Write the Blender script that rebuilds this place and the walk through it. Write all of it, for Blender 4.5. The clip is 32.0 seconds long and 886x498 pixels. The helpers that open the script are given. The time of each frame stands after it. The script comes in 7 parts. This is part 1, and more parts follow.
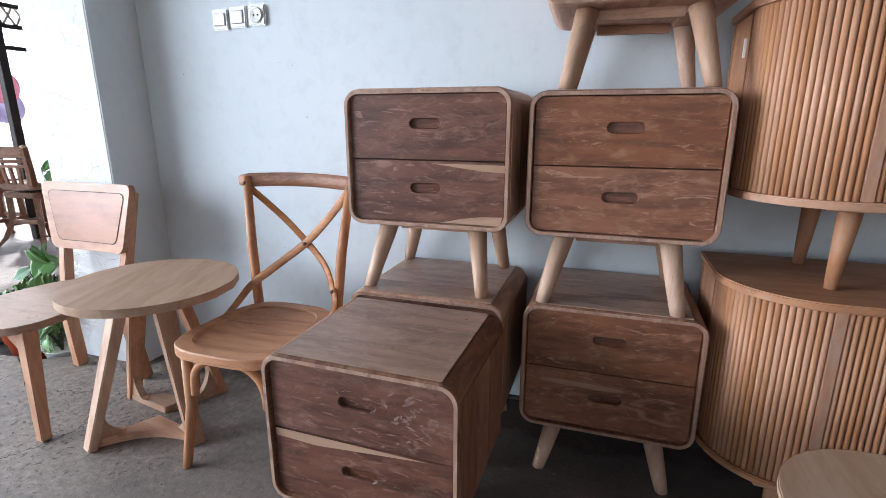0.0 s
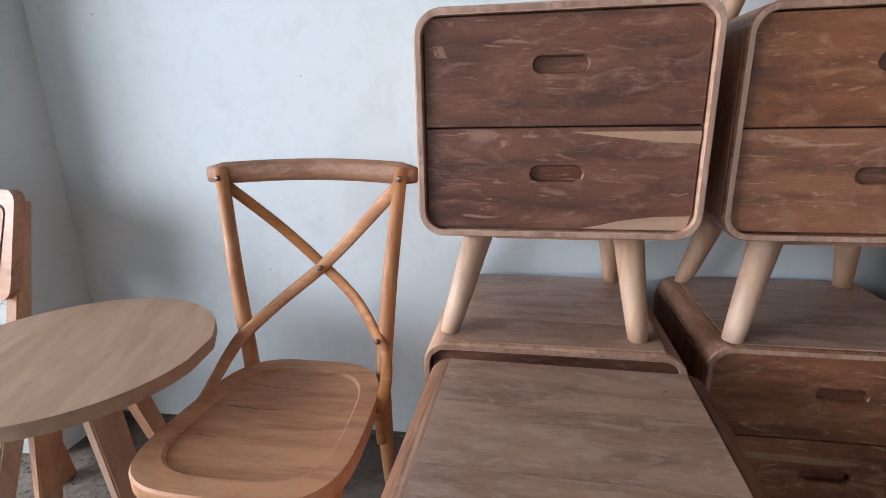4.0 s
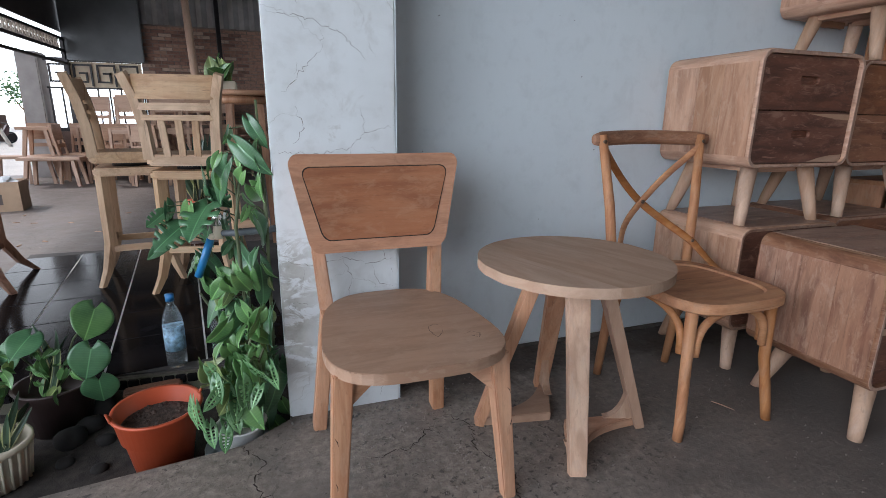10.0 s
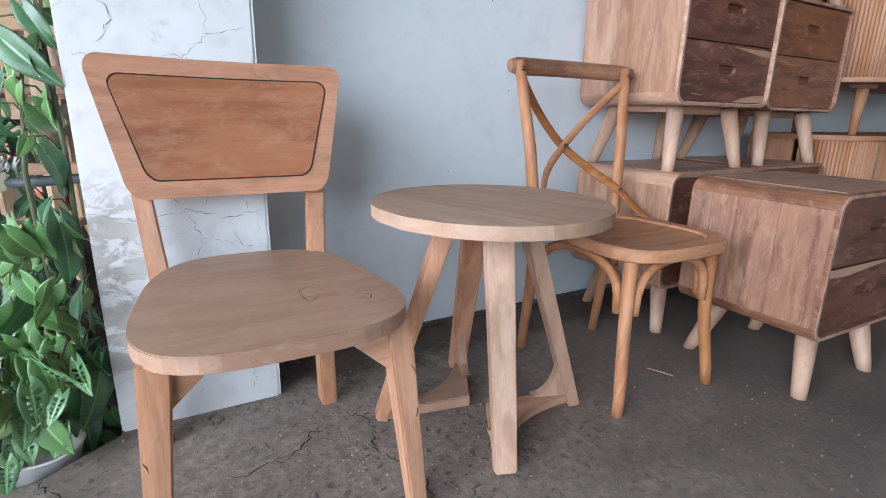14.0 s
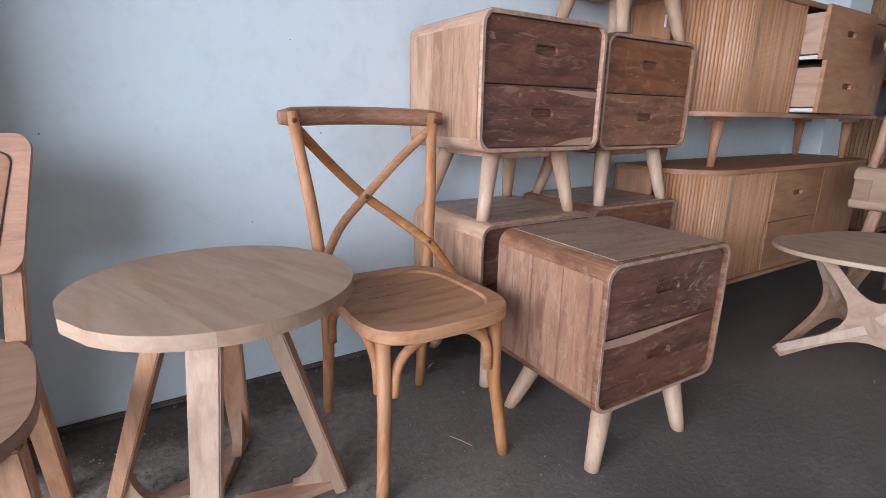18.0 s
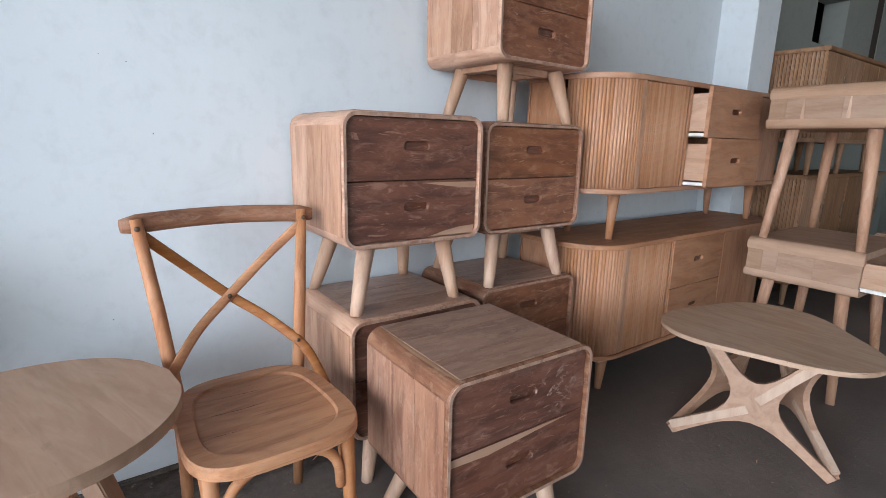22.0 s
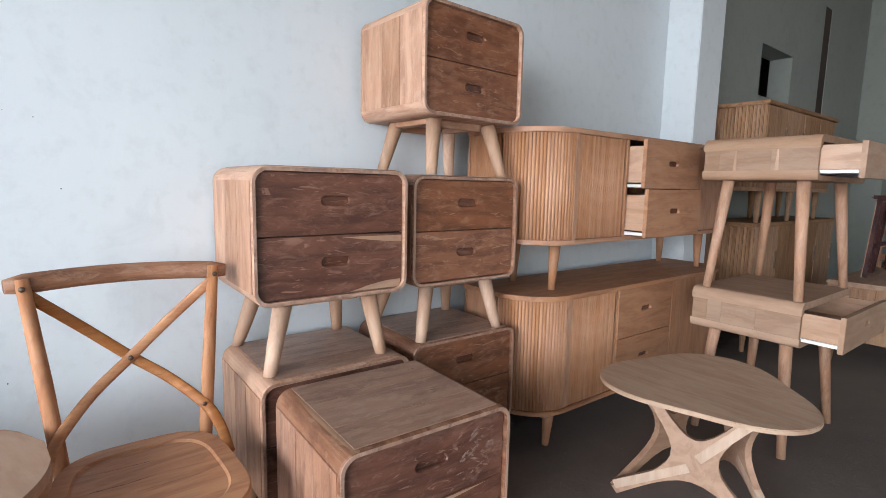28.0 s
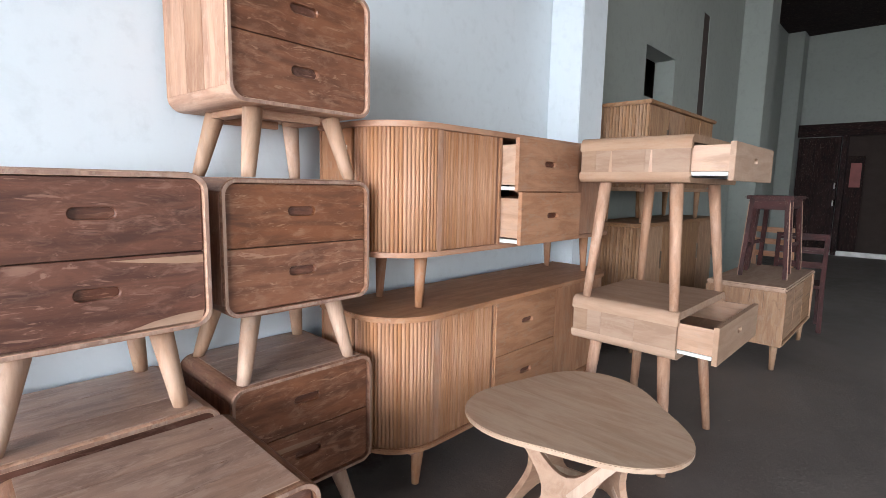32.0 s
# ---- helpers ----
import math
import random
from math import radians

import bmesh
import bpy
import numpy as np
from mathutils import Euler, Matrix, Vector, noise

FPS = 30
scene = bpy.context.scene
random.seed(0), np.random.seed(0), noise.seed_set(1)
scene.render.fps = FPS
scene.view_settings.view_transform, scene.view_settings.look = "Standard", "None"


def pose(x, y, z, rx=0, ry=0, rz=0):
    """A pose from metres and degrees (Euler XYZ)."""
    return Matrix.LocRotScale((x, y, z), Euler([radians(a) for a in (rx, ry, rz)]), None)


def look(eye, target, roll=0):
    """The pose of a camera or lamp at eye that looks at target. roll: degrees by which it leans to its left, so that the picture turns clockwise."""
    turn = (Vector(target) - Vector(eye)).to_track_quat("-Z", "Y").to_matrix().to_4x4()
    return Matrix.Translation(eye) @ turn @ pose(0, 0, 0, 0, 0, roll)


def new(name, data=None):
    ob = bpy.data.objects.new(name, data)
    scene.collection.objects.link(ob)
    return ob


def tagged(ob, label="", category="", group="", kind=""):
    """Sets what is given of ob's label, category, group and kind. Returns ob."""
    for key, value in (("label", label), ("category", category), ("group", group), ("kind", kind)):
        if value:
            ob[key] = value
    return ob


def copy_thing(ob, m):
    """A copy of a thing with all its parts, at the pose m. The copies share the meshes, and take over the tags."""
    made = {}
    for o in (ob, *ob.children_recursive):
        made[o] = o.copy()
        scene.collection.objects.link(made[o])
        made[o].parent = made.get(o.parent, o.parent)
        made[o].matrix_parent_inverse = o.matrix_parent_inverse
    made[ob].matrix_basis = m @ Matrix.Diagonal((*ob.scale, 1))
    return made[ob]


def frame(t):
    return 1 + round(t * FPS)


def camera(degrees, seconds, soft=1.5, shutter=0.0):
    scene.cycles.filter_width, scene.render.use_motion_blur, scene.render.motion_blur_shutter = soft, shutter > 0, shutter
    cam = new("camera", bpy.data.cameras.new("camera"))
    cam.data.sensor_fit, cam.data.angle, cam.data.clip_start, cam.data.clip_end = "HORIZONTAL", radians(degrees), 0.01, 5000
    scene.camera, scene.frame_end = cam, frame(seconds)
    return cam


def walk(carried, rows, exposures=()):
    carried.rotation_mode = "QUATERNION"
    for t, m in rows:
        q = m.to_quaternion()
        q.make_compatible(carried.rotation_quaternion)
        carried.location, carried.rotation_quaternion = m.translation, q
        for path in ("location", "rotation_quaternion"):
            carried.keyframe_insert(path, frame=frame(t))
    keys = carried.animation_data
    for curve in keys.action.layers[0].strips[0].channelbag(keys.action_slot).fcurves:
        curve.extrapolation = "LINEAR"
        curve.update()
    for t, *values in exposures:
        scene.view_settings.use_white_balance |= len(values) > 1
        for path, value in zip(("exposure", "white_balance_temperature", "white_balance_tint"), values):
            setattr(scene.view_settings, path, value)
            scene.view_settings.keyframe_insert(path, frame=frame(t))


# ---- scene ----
cam = camera(82.9, 32.0, soft=0.8)
PATH = [
    (0, (-0.541, 0.71, 1.267), (-1.15, 2.547, 0.764), -0.0),
    (0.5, (-0.515, 0.79, 1.275), (-1.114, 2.628, 0.762), -0.2),
    (1, (-0.51, 0.902, 1.262), (-1.106, 2.741, 0.75), -0.2),
    (1.5, (-0.543, 0.987, 1.254), (-1.135, 2.829, 0.745), -0.1),
    (2, (-0.634, 1.076, 1.252), (-1.225, 2.917, 0.741), -0.1),
    (2.5, (-0.766, 1.167, 1.225), (-1.365, 3.009, 0.725), 0.0),
    (4.5, (-1.391, 1.246, 1.18), (-1.564, 3.156, 0.612), -1.4),
    (5, (-1.628, 1.185, 1.182), (-1.64, 3.103, 0.615), -1.1),
    (5.5, (-1.874, 1.156, 1.125), (-1.677, 3.078, 0.61), -0.0),
    (6, (-2.112, 1.135, 1.089), (-1.791, 3.051, 0.614), 0.8),
    (6.5, (-2.364, 1.081, 1.106), (-1.942, 2.975, 0.623), 0.7),
    (7, (-2.623, 1.02, 1.111), (-2.156, 2.9, 0.615), 0.8),
    (7.5, (-2.793, 1.021, 1.113), (-2.316, 2.898, 0.614), 0.7),
    (8, (-2.961, 1.007, 1.123), (-2.48, 2.882, 0.619), 0.7),
    (8.5, (-3.066, 0.999, 1.116), (-2.577, 2.871, 0.61), 0.8),
    (9, (-3.12, 0.931, 1.102), (-2.631, 2.802, 0.592), 0.8),
    (9.5, (-3.209, 0.827, 1.11), (-2.696, 2.694, 0.609), 0.6),
    (10, (-3.251, 0.762, 1.084), (-2.616, 2.591, 0.583), 0.6),
    (10.5, (-3.244, 0.8, 1.012), (-2.483, 2.58, 0.509), 0.7),
    (11, (-3.222, 0.916, 0.956), (-2.366, 2.65, 0.445), 0.8),
    (11.5, (-3.21, 1.01, 0.883), (-2.318, 2.725, 0.369), 0.9),
    (12, (-3.215, 1.066, 0.826), (-2.307, 2.773, 0.311), 1.0),
    (12.5, (-3.199, 1.085, 0.821), (-2.287, 2.787, 0.302), 1.1),
    (13, (-3.157, 1.081, 0.826), (-2.245, 2.783, 0.304), 1.1),
    (13.5, (-3.124, 1.075, 0.839), (-2.205, 2.773, 0.316), 1.1),
    (14, (-3.06, 1.053, 0.857), (-2.122, 2.741, 0.336), 1.1),
    (14.5, (-2.954, 1.026, 0.883), (-2.005, 2.707, 0.362), 1.1),
    (15, (-2.857, 1.001, 0.906), (-1.897, 2.676, 0.384), 1.1),
    (15.5, (-2.763, 0.977, 0.921), (-1.794, 2.648, 0.403), 1.0),
    (17.5, (-2.513, 0.914, 1.018), (-1.494, 2.555, 0.498), 1.0),
    (18, (-2.437, 0.9, 1.033), (-1.41, 2.535, 0.51), 1.0),
    (18.5, (-2.363, 0.889, 1.039), (-1.332, 2.521, 0.516), 1.0),
    (19, (-2.296, 0.884, 1.045), (-1.267, 2.517, 0.523), 0.9),
    (19.5, (-2.235, 0.885, 1.056), (-1.203, 2.515, 0.532), 0.9),
    (20, (-2.203, 0.863, 1.09), (-1.165, 2.49, 0.562), 1.0),
    (20.5, (-2.161, 0.84, 1.153), (-1.118, 2.463, 0.627), 1.0),
    (21, (-2.135, 0.828, 1.224), (-1.088, 2.447, 0.695), 1.0),
    (21.5, (-2.122, 0.803, 1.269), (-1.032, 2.397, 0.75), 1.2),
    (22, (-2.107, 0.784, 1.275), (-0.968, 2.373, 0.85), 1.3),
    (22.5, (-2.102, 0.761, 1.228), (-0.953, 2.371, 0.932), 1.3),
    (23, (-2.101, 0.72, 1.156), (-0.953, 2.339, 0.907), 1.2),
    (23.5, (-2.092, 0.688, 1.096), (-0.947, 2.308, 0.85), 1.2),
    (24, (-2.08, 0.672, 1.073), (-0.93, 2.29, 0.828), 1.2),
    (24.5, (-2.043, 0.662, 1.089), (-0.891, 2.279, 0.843), 1.2),
    (25, (-1.99, 0.644, 1.116), (-0.818, 2.245, 0.87), 1.3),
    (25.5, (-1.948, 0.623, 1.152), (-0.762, 2.215, 0.904), 1.2),
    (27.5, (-1.898, 0.66, 1.272), (-0.696, 2.238, 1.022), 1.2),
    (28, (-1.894, 0.686, 1.311), (-0.695, 2.267, 1.06), 1.2),
    (28.5, (-1.864, 0.734, 1.375), (-0.662, 2.312, 1.118), 1.1),
    (29, (-1.823, 0.766, 1.429), (-0.622, 2.345, 1.17), 1.2),
    (29.5, (-1.775, 0.795, 1.445), (-0.569, 2.369, 1.184), 1.2),
    (30, (-1.719, 0.835, 1.432), (-0.503, 2.401, 1.173), 1.2),
    (30.5, (-1.638, 0.835, 1.43), (-0.355, 2.347, 1.173), 1.1),
    (31, (-1.564, 0.834, 1.432), (-0.18, 2.255, 1.174), 1.1),
    (31.5, (-1.502, 0.795, 1.396), (-0.076, 2.174, 1.141), 1.1),
    (32, (-1.443, 0.756, 1.342), (-0.01, 2.128, 1.088), 1.1),
]
EXPOSURES = [(t, stops, kelvin, 13) for t, stops, kelvin in (
    (0.0, 0.44, 6050), (2.5, 0.42, 6100), (4.5, 0.39, 6350), (6.0, 0.22, 6250), (7.0, -0.28, 6100), (8.0, -0.55, 6150), (9.0, -0.65, 6150), (10.0, -0.65, 6100), (11.0, -0.03, 6050),
    (13.0, 0.06, 6000), (15.0, 0.12, 5950), (17.5, 0.16, 5950), (21.0, 0.29, 6150), (23.0, 0.28, 6300), (28.0, 0.44, 6450), (30.0, 0.45, 6500), (32.0, 0.87, 6300))]
walk(cam, [(t, look(eye, target, roll)) for t, eye, target, roll in PATH], EXPOSURES)

# ---- world, daylight, exposure ----
world = bpy.data.worlds.new("sky")
scene.world = world
world.use_nodes = True
wn = world.node_tree.nodes
sky = wn.new("ShaderNodeTexSky")
sky.sky_type = "NISHITA"
sky.sun_disc = False
sky.sun_elevation = radians(48)
sky.sun_rotation = radians(-62)
sky.air_density, sky.dust_density = 1.4, 3.0
world.node_tree.links.new(sky.outputs[0], wn["Background"].inputs[0])
wn["Background"].inputs[1].default_value = 0.15

sun = new("sun", bpy.data.lights.new("sun", "SUN"))
sun.data.energy, sun.data.angle, sun.data.color = 4.8, radians(4), (1.0, 0.96, 0.9)
sun.matrix_world = look((-30, 16, 38), (0, 0, 0))


def sky_opening(name, eye, target, w, h, power, spread, color=(0.88, 0.945, 1.0)):
    lamp = new(name, bpy.data.lights.new(name, "AREA"))
    lamp.data.shape, lamp.data.size, lamp.data.size_y = "RECTANGLE", w, h
    lamp.data.energy, lamp.data.color, lamp.data.spread = power, color, radians(spread)
    lamp.matrix_world = look(eye, target)
    return lamp


# area lamps for daylight through open sides; shop front and hall gateways are unseen
sky_opening("porch_side_light", (-5.5, 0.2, 1.75), (-2.4, 1.9, 0.75), 3.6, 1.9, 120, 130)
sky_opening("shop_front_light", (0.0, -4.5, 1.75), (-0.8, 2.6, 1.1), 4.2, 2.8, 15, 150, (1.0, 0.95, 0.9))
sky_opening("hall_side_light", (5.6, -4.45, 1.9), (4.6, -0.6, 0.0), 4.6, 1.9, 11, 80)
sky_opening("shed_side_light", (-7.3, 6.2, 2.1), (-4.5, 9.5, 0.6), 4.0, 2.4, 170, 140)

# ---- materials ----


def mat(name):
    m = bpy.data.materials.new(name)
    m.use_nodes = True
    nt = m.node_tree
    return m, nt, nt.nodes["Principled BSDF"]


def node(nt, kind, **vals):
    n = nt.nodes.new(kind)
    for key, v in vals.items():
        n.inputs[key].default_value = v
    return n


def coords(nt, scale=(1, 1, 1), shift=True):
    """Object coordinates in metres, stretched, moved by a random amount per object."""
    tc = nt.nodes.new("ShaderNodeTexCoord")
    mp = node(nt, "ShaderNodeMapping")
    mp.inputs["Scale"].default_value = scale
    nt.links.new(tc.outputs["Object"], mp.inputs["Vector"])
    if shift:
        info = nt.nodes.new("ShaderNodeObjectInfo")
        mul = nt.nodes.new("ShaderNodeMath")
        mul.operation = "MULTIPLY"
        mul.inputs[1].default_value = 37.0
        nt.links.new(info.outputs["Random"], mul.inputs[0])
        nt.links.new(mul.outputs[0], mp.inputs["Location"])
    return mp.outputs[0]


def ramp(nt, fac, stops):
    r = nt.nodes.new("ShaderNodeValToRGB")
    el = r.color_ramp.elements
    while len(el) < len(stops):
        el.new(0.5)
    for e, (p, c) in zip(el, stops):
        e.position = p
        e.color = (*c, 1) if len(c) == 3 else c
    nt.links.new(fac, r.inputs[0])
    return r.outputs[0]


def mix(nt, fac, a, b, blend="MIX"):
    m = nt.nodes.new("ShaderNodeMix")
    m.data_type, m.blend_type = "RGBA", blend
    for sock, v in ((m.inputs[0], fac), (m.inputs[6], a), (m.inputs[7], b)):
        if isinstance(v, (int, float)):
            sock.default_value = v
        elif isinstance(v, tuple):
            sock.default_value = (*v, 1)
        else:
            nt.links.new(v, sock)
    return m.outputs[2]


def noisy(nt, vec, scale, detail=4, rough=0.55, dist=0.0):
    n = node(nt, "ShaderNodeTexNoise", Scale=scale, Detail=detail, Roughness=rough, Distortion=dist)
    nt.links.new(vec, n.inputs["Vector"])
    return n.outputs["Fac"]


def bump(nt, bsdf, height, strength=0.2, dist=0.002):
    b = node(nt, "ShaderNodeBump", Strength=strength, Distance=dist)
    nt.links.new(height, b.inputs["Height"])
    nt.links.new(b.outputs[0], bsdf.inputs["Normal"])


def wood(name, light, dark, axis="x", rough=0.55, dust=0.25, dusty=(0.42, 0.33, 0.26), sap=0.0, gloss=0.5, tone=(0.84, 1.12), rich=1.0, lines=0.6, fleck=0.0):
    """Sanded raw timber: broad bands along the axis, cloudy stain, fine pores, dust, dark marks and pale sapwood streaks."""
    m, nt, bsdf = mat(name)

    def along(a, b):
        return {"x": (a, b, b), "y": (b, a, b), "z": (b, b, a)}[axis]
    figure = noisy(nt, coords(nt, along(2.4, 13.0)), 1.4, 6, 0.6, 0.8)
    cloud = noisy(nt, coords(nt, along(3.6, 7.0)), 1.5, 4, 0.55, 0.6)
    streaks = noisy(nt, coords(nt, along(5, 60)), 1.0, 5, 0.7, 0.5)
    pores = noisy(nt, coords(nt, along(26, 420)), 1.0, 2, 0.6)
    blot = noisy(nt, coords(nt, along(9, 20)), 1.5, 6, 0.72, 0.6)
    marks = noisy(nt, coords(nt, along(20, 130)), 1.0, 4, 0.6, 0.6)
    knots = noisy(nt, coords(nt, along(9, 24)), 1.0, 5, 0.65, 1.0)
    half = tuple(0.5 * (a + b) for a, b in zip(light, dark))
    col = ramp(nt, figure, [(0.38, dark), (0.48, half), (0.59, light)])
    warm = (min(1, half[0] * 1.12), half[1] * 0.92, half[2] * 0.80)
    col = mix(nt, ramp(nt, cloud, [(0.44, (0, 0, 0)), (0.62, (0.45 * rich,) * 3)]), col, warm)
    col = mix(nt, ramp(nt, cloud, [(0.30, (0.45 * rich,) * 3), (0.44, (0, 0, 0))]), col, tuple(0.85 * c for c in dark))
    col = mix(nt, ramp(nt, streaks, [(0.34, (0.3 * rich,) * 3), (0.48, (0, 0, 0))]), col, tuple(0.66 * c for c in dark))
    col = mix(nt, ramp(nt, streaks, [(0.57, (0, 0, 0)), (0.72, (0.35 * rich,) * 3)]), col, tuple(min(1, 1.15 * c) for c in light))
    col = mix(nt, ramp(nt, blot, [(0.51, (0, 0, 0)), (0.62, (dust * 2.4,) * 3)]), col, dusty)
    col = mix(nt, ramp(nt, knots, [(0.66, (0, 0, 0)), (0.72, (0.7 * rich,) * 3)]), col, tuple(0.42 * c for c in dark))
    col = mix(nt, ramp(nt, marks, [(0.60, (0, 0, 0)), (0.70, (0.55 * rich,) * 3)]), col, tuple(0.5 * c for c in dark))
    col = mix(nt, ramp(nt, marks, [(0.30, (0.4 * rich,) * 3), (0.40, (0, 0, 0))]), col, dusty)
    col = mix(nt, ramp(nt, pores, [(0.58, (0, 0, 0)), (0.76, (0.3 * rich,) * 3)]), col, tuple(0.45 * c for c in dark))
    rings = node(nt, "ShaderNodeTexWave", Scale=1.0, Distortion=7.0, Detail=4.0)
    rings.inputs["Detail Scale"].default_value = 1.3
    rings.bands_direction = {"x": "Z", "y": "X", "z": "X"}[axis]
    nt.links.new(coords(nt, along(0.9, 9.0)), rings.inputs["Vector"])
    col = mix(nt, ramp(nt, rings.outputs["Fac"], [(0.0, (0.5 * lines,) * 3), (0.16, (0, 0, 0))]), col, tuple(0.6 * c for c in dark))
    hair = noisy(nt, coords(nt, along(4, 210)), 1.0, 3, 0.6, 0.4)
    col = mix(nt, ramp(nt, hair, [(0.60, (0, 0, 0)), (0.68, (0.55 * lines,) * 3)]), col, tuple(0.5 * c for c in dark))
    splits = noisy(nt, coords(nt, along(1.6, 55)), 1.0, 4, 0.55, 0.6)
    col = mix(nt, ramp(nt, splits, [(0.67, (0, 0, 0)), (0.70, (min(1.0, 1.2 * lines),) * 3)]), col, tuple(0.3 * c for c in dark))
    # pale flecks: worn saw marks, with the glint of their relief painted in
    fl = noisy(nt, coords(nt, along(9, 46)), 1.0, 5, 0.62, 1.4)
    if fleck > 0.3:
        worn = noisy(nt, coords(nt, along(5, 16)), 1.6, 5, 0.65, 1.2)
        col = mix(nt, ramp(nt, worn, [(0.56, (0, 0, 0)), (0.68, (0.55,) * 3)]), col, dusty)
    if fleck:
        col = mix(nt, ramp(nt, fl, [(0.61, (0, 0, 0)), (0.66, (min(1.0, fleck * 1.6),) * 3)]), col, dusty)
    if sap:
        band = noisy(nt, coords(nt, along(0.7, 13)), 1.0, 2, 0.4, 0.3)
        col = mix(nt, ramp(nt, band, [(0.75, (0, 0, 0)), (0.76, (sap,) * 3)]), col, (0.46, 0.32, 0.22))
    info = nt.nodes.new("ShaderNodeObjectInfo")
    hsv = nt.nodes.new("ShaderNodeHueSaturation")
    rng = node(nt, "ShaderNodeMapRange")
    rng.inputs["To Min"].default_value, rng.inputs["To Max"].default_value = tone
    nt.links.new(info.outputs["Random"], rng.inputs["Value"])
    nt.links.new(rng.outputs[0], hsv.inputs["Value"])
    sat = node(nt, "ShaderNodeMapRange")
    sat.inputs["To Min"].default_value, sat.inputs["To Max"].default_value = 1.1, 0.92
    nt.links.new(info.outputs["Random"], sat.inputs["Value"])
    nt.links.new(sat.outputs[0], hsv.inputs["Saturation"])
    nt.links.new(col, hsv.inputs["Color"])
    nt.links.new(hsv.outputs[0], bsdf.inputs["Base Color"])
    nt.links.new(ramp(nt, blot, [(0.3, (max(0.2, rough - 0.12),) * 3), (0.7, (min(1, rough + 0.15),) * 3)]), bsdf.inputs["Roughness"])
    bsdf.inputs["Specular IOR Level"].default_value = gloss
    bump(nt, bsdf, mix(nt, 0.5, mix(nt, 0.65, streaks, fl), blot), 0.45 if fleck > 0.3 else 0.2, 0.004 if fleck > 0.3 else 0.003)
    return m


def plain(name, color, rough=0.5, metal=0.0, var=0.15, scale=8.0, bumps=0.0):
    m, nt, bsdf = mat(name)
    n = noisy(nt, coords(nt), scale, 5)
    col = ramp(nt, n, [(0.3, tuple(c * (1 - var) for c in color)), (0.7, tuple(min(1, c * (1 + var)) for c in color))])
    nt.links.new(col, bsdf.inputs["Base Color"])
    bsdf.inputs["Roughness"].default_value, bsdf.inputs["Metallic"].default_value = rough, metal
    if bumps:
        bump(nt, bsdf, noisy(nt, coords(nt), scale * 8, 4), bumps, 0.003)
    return m


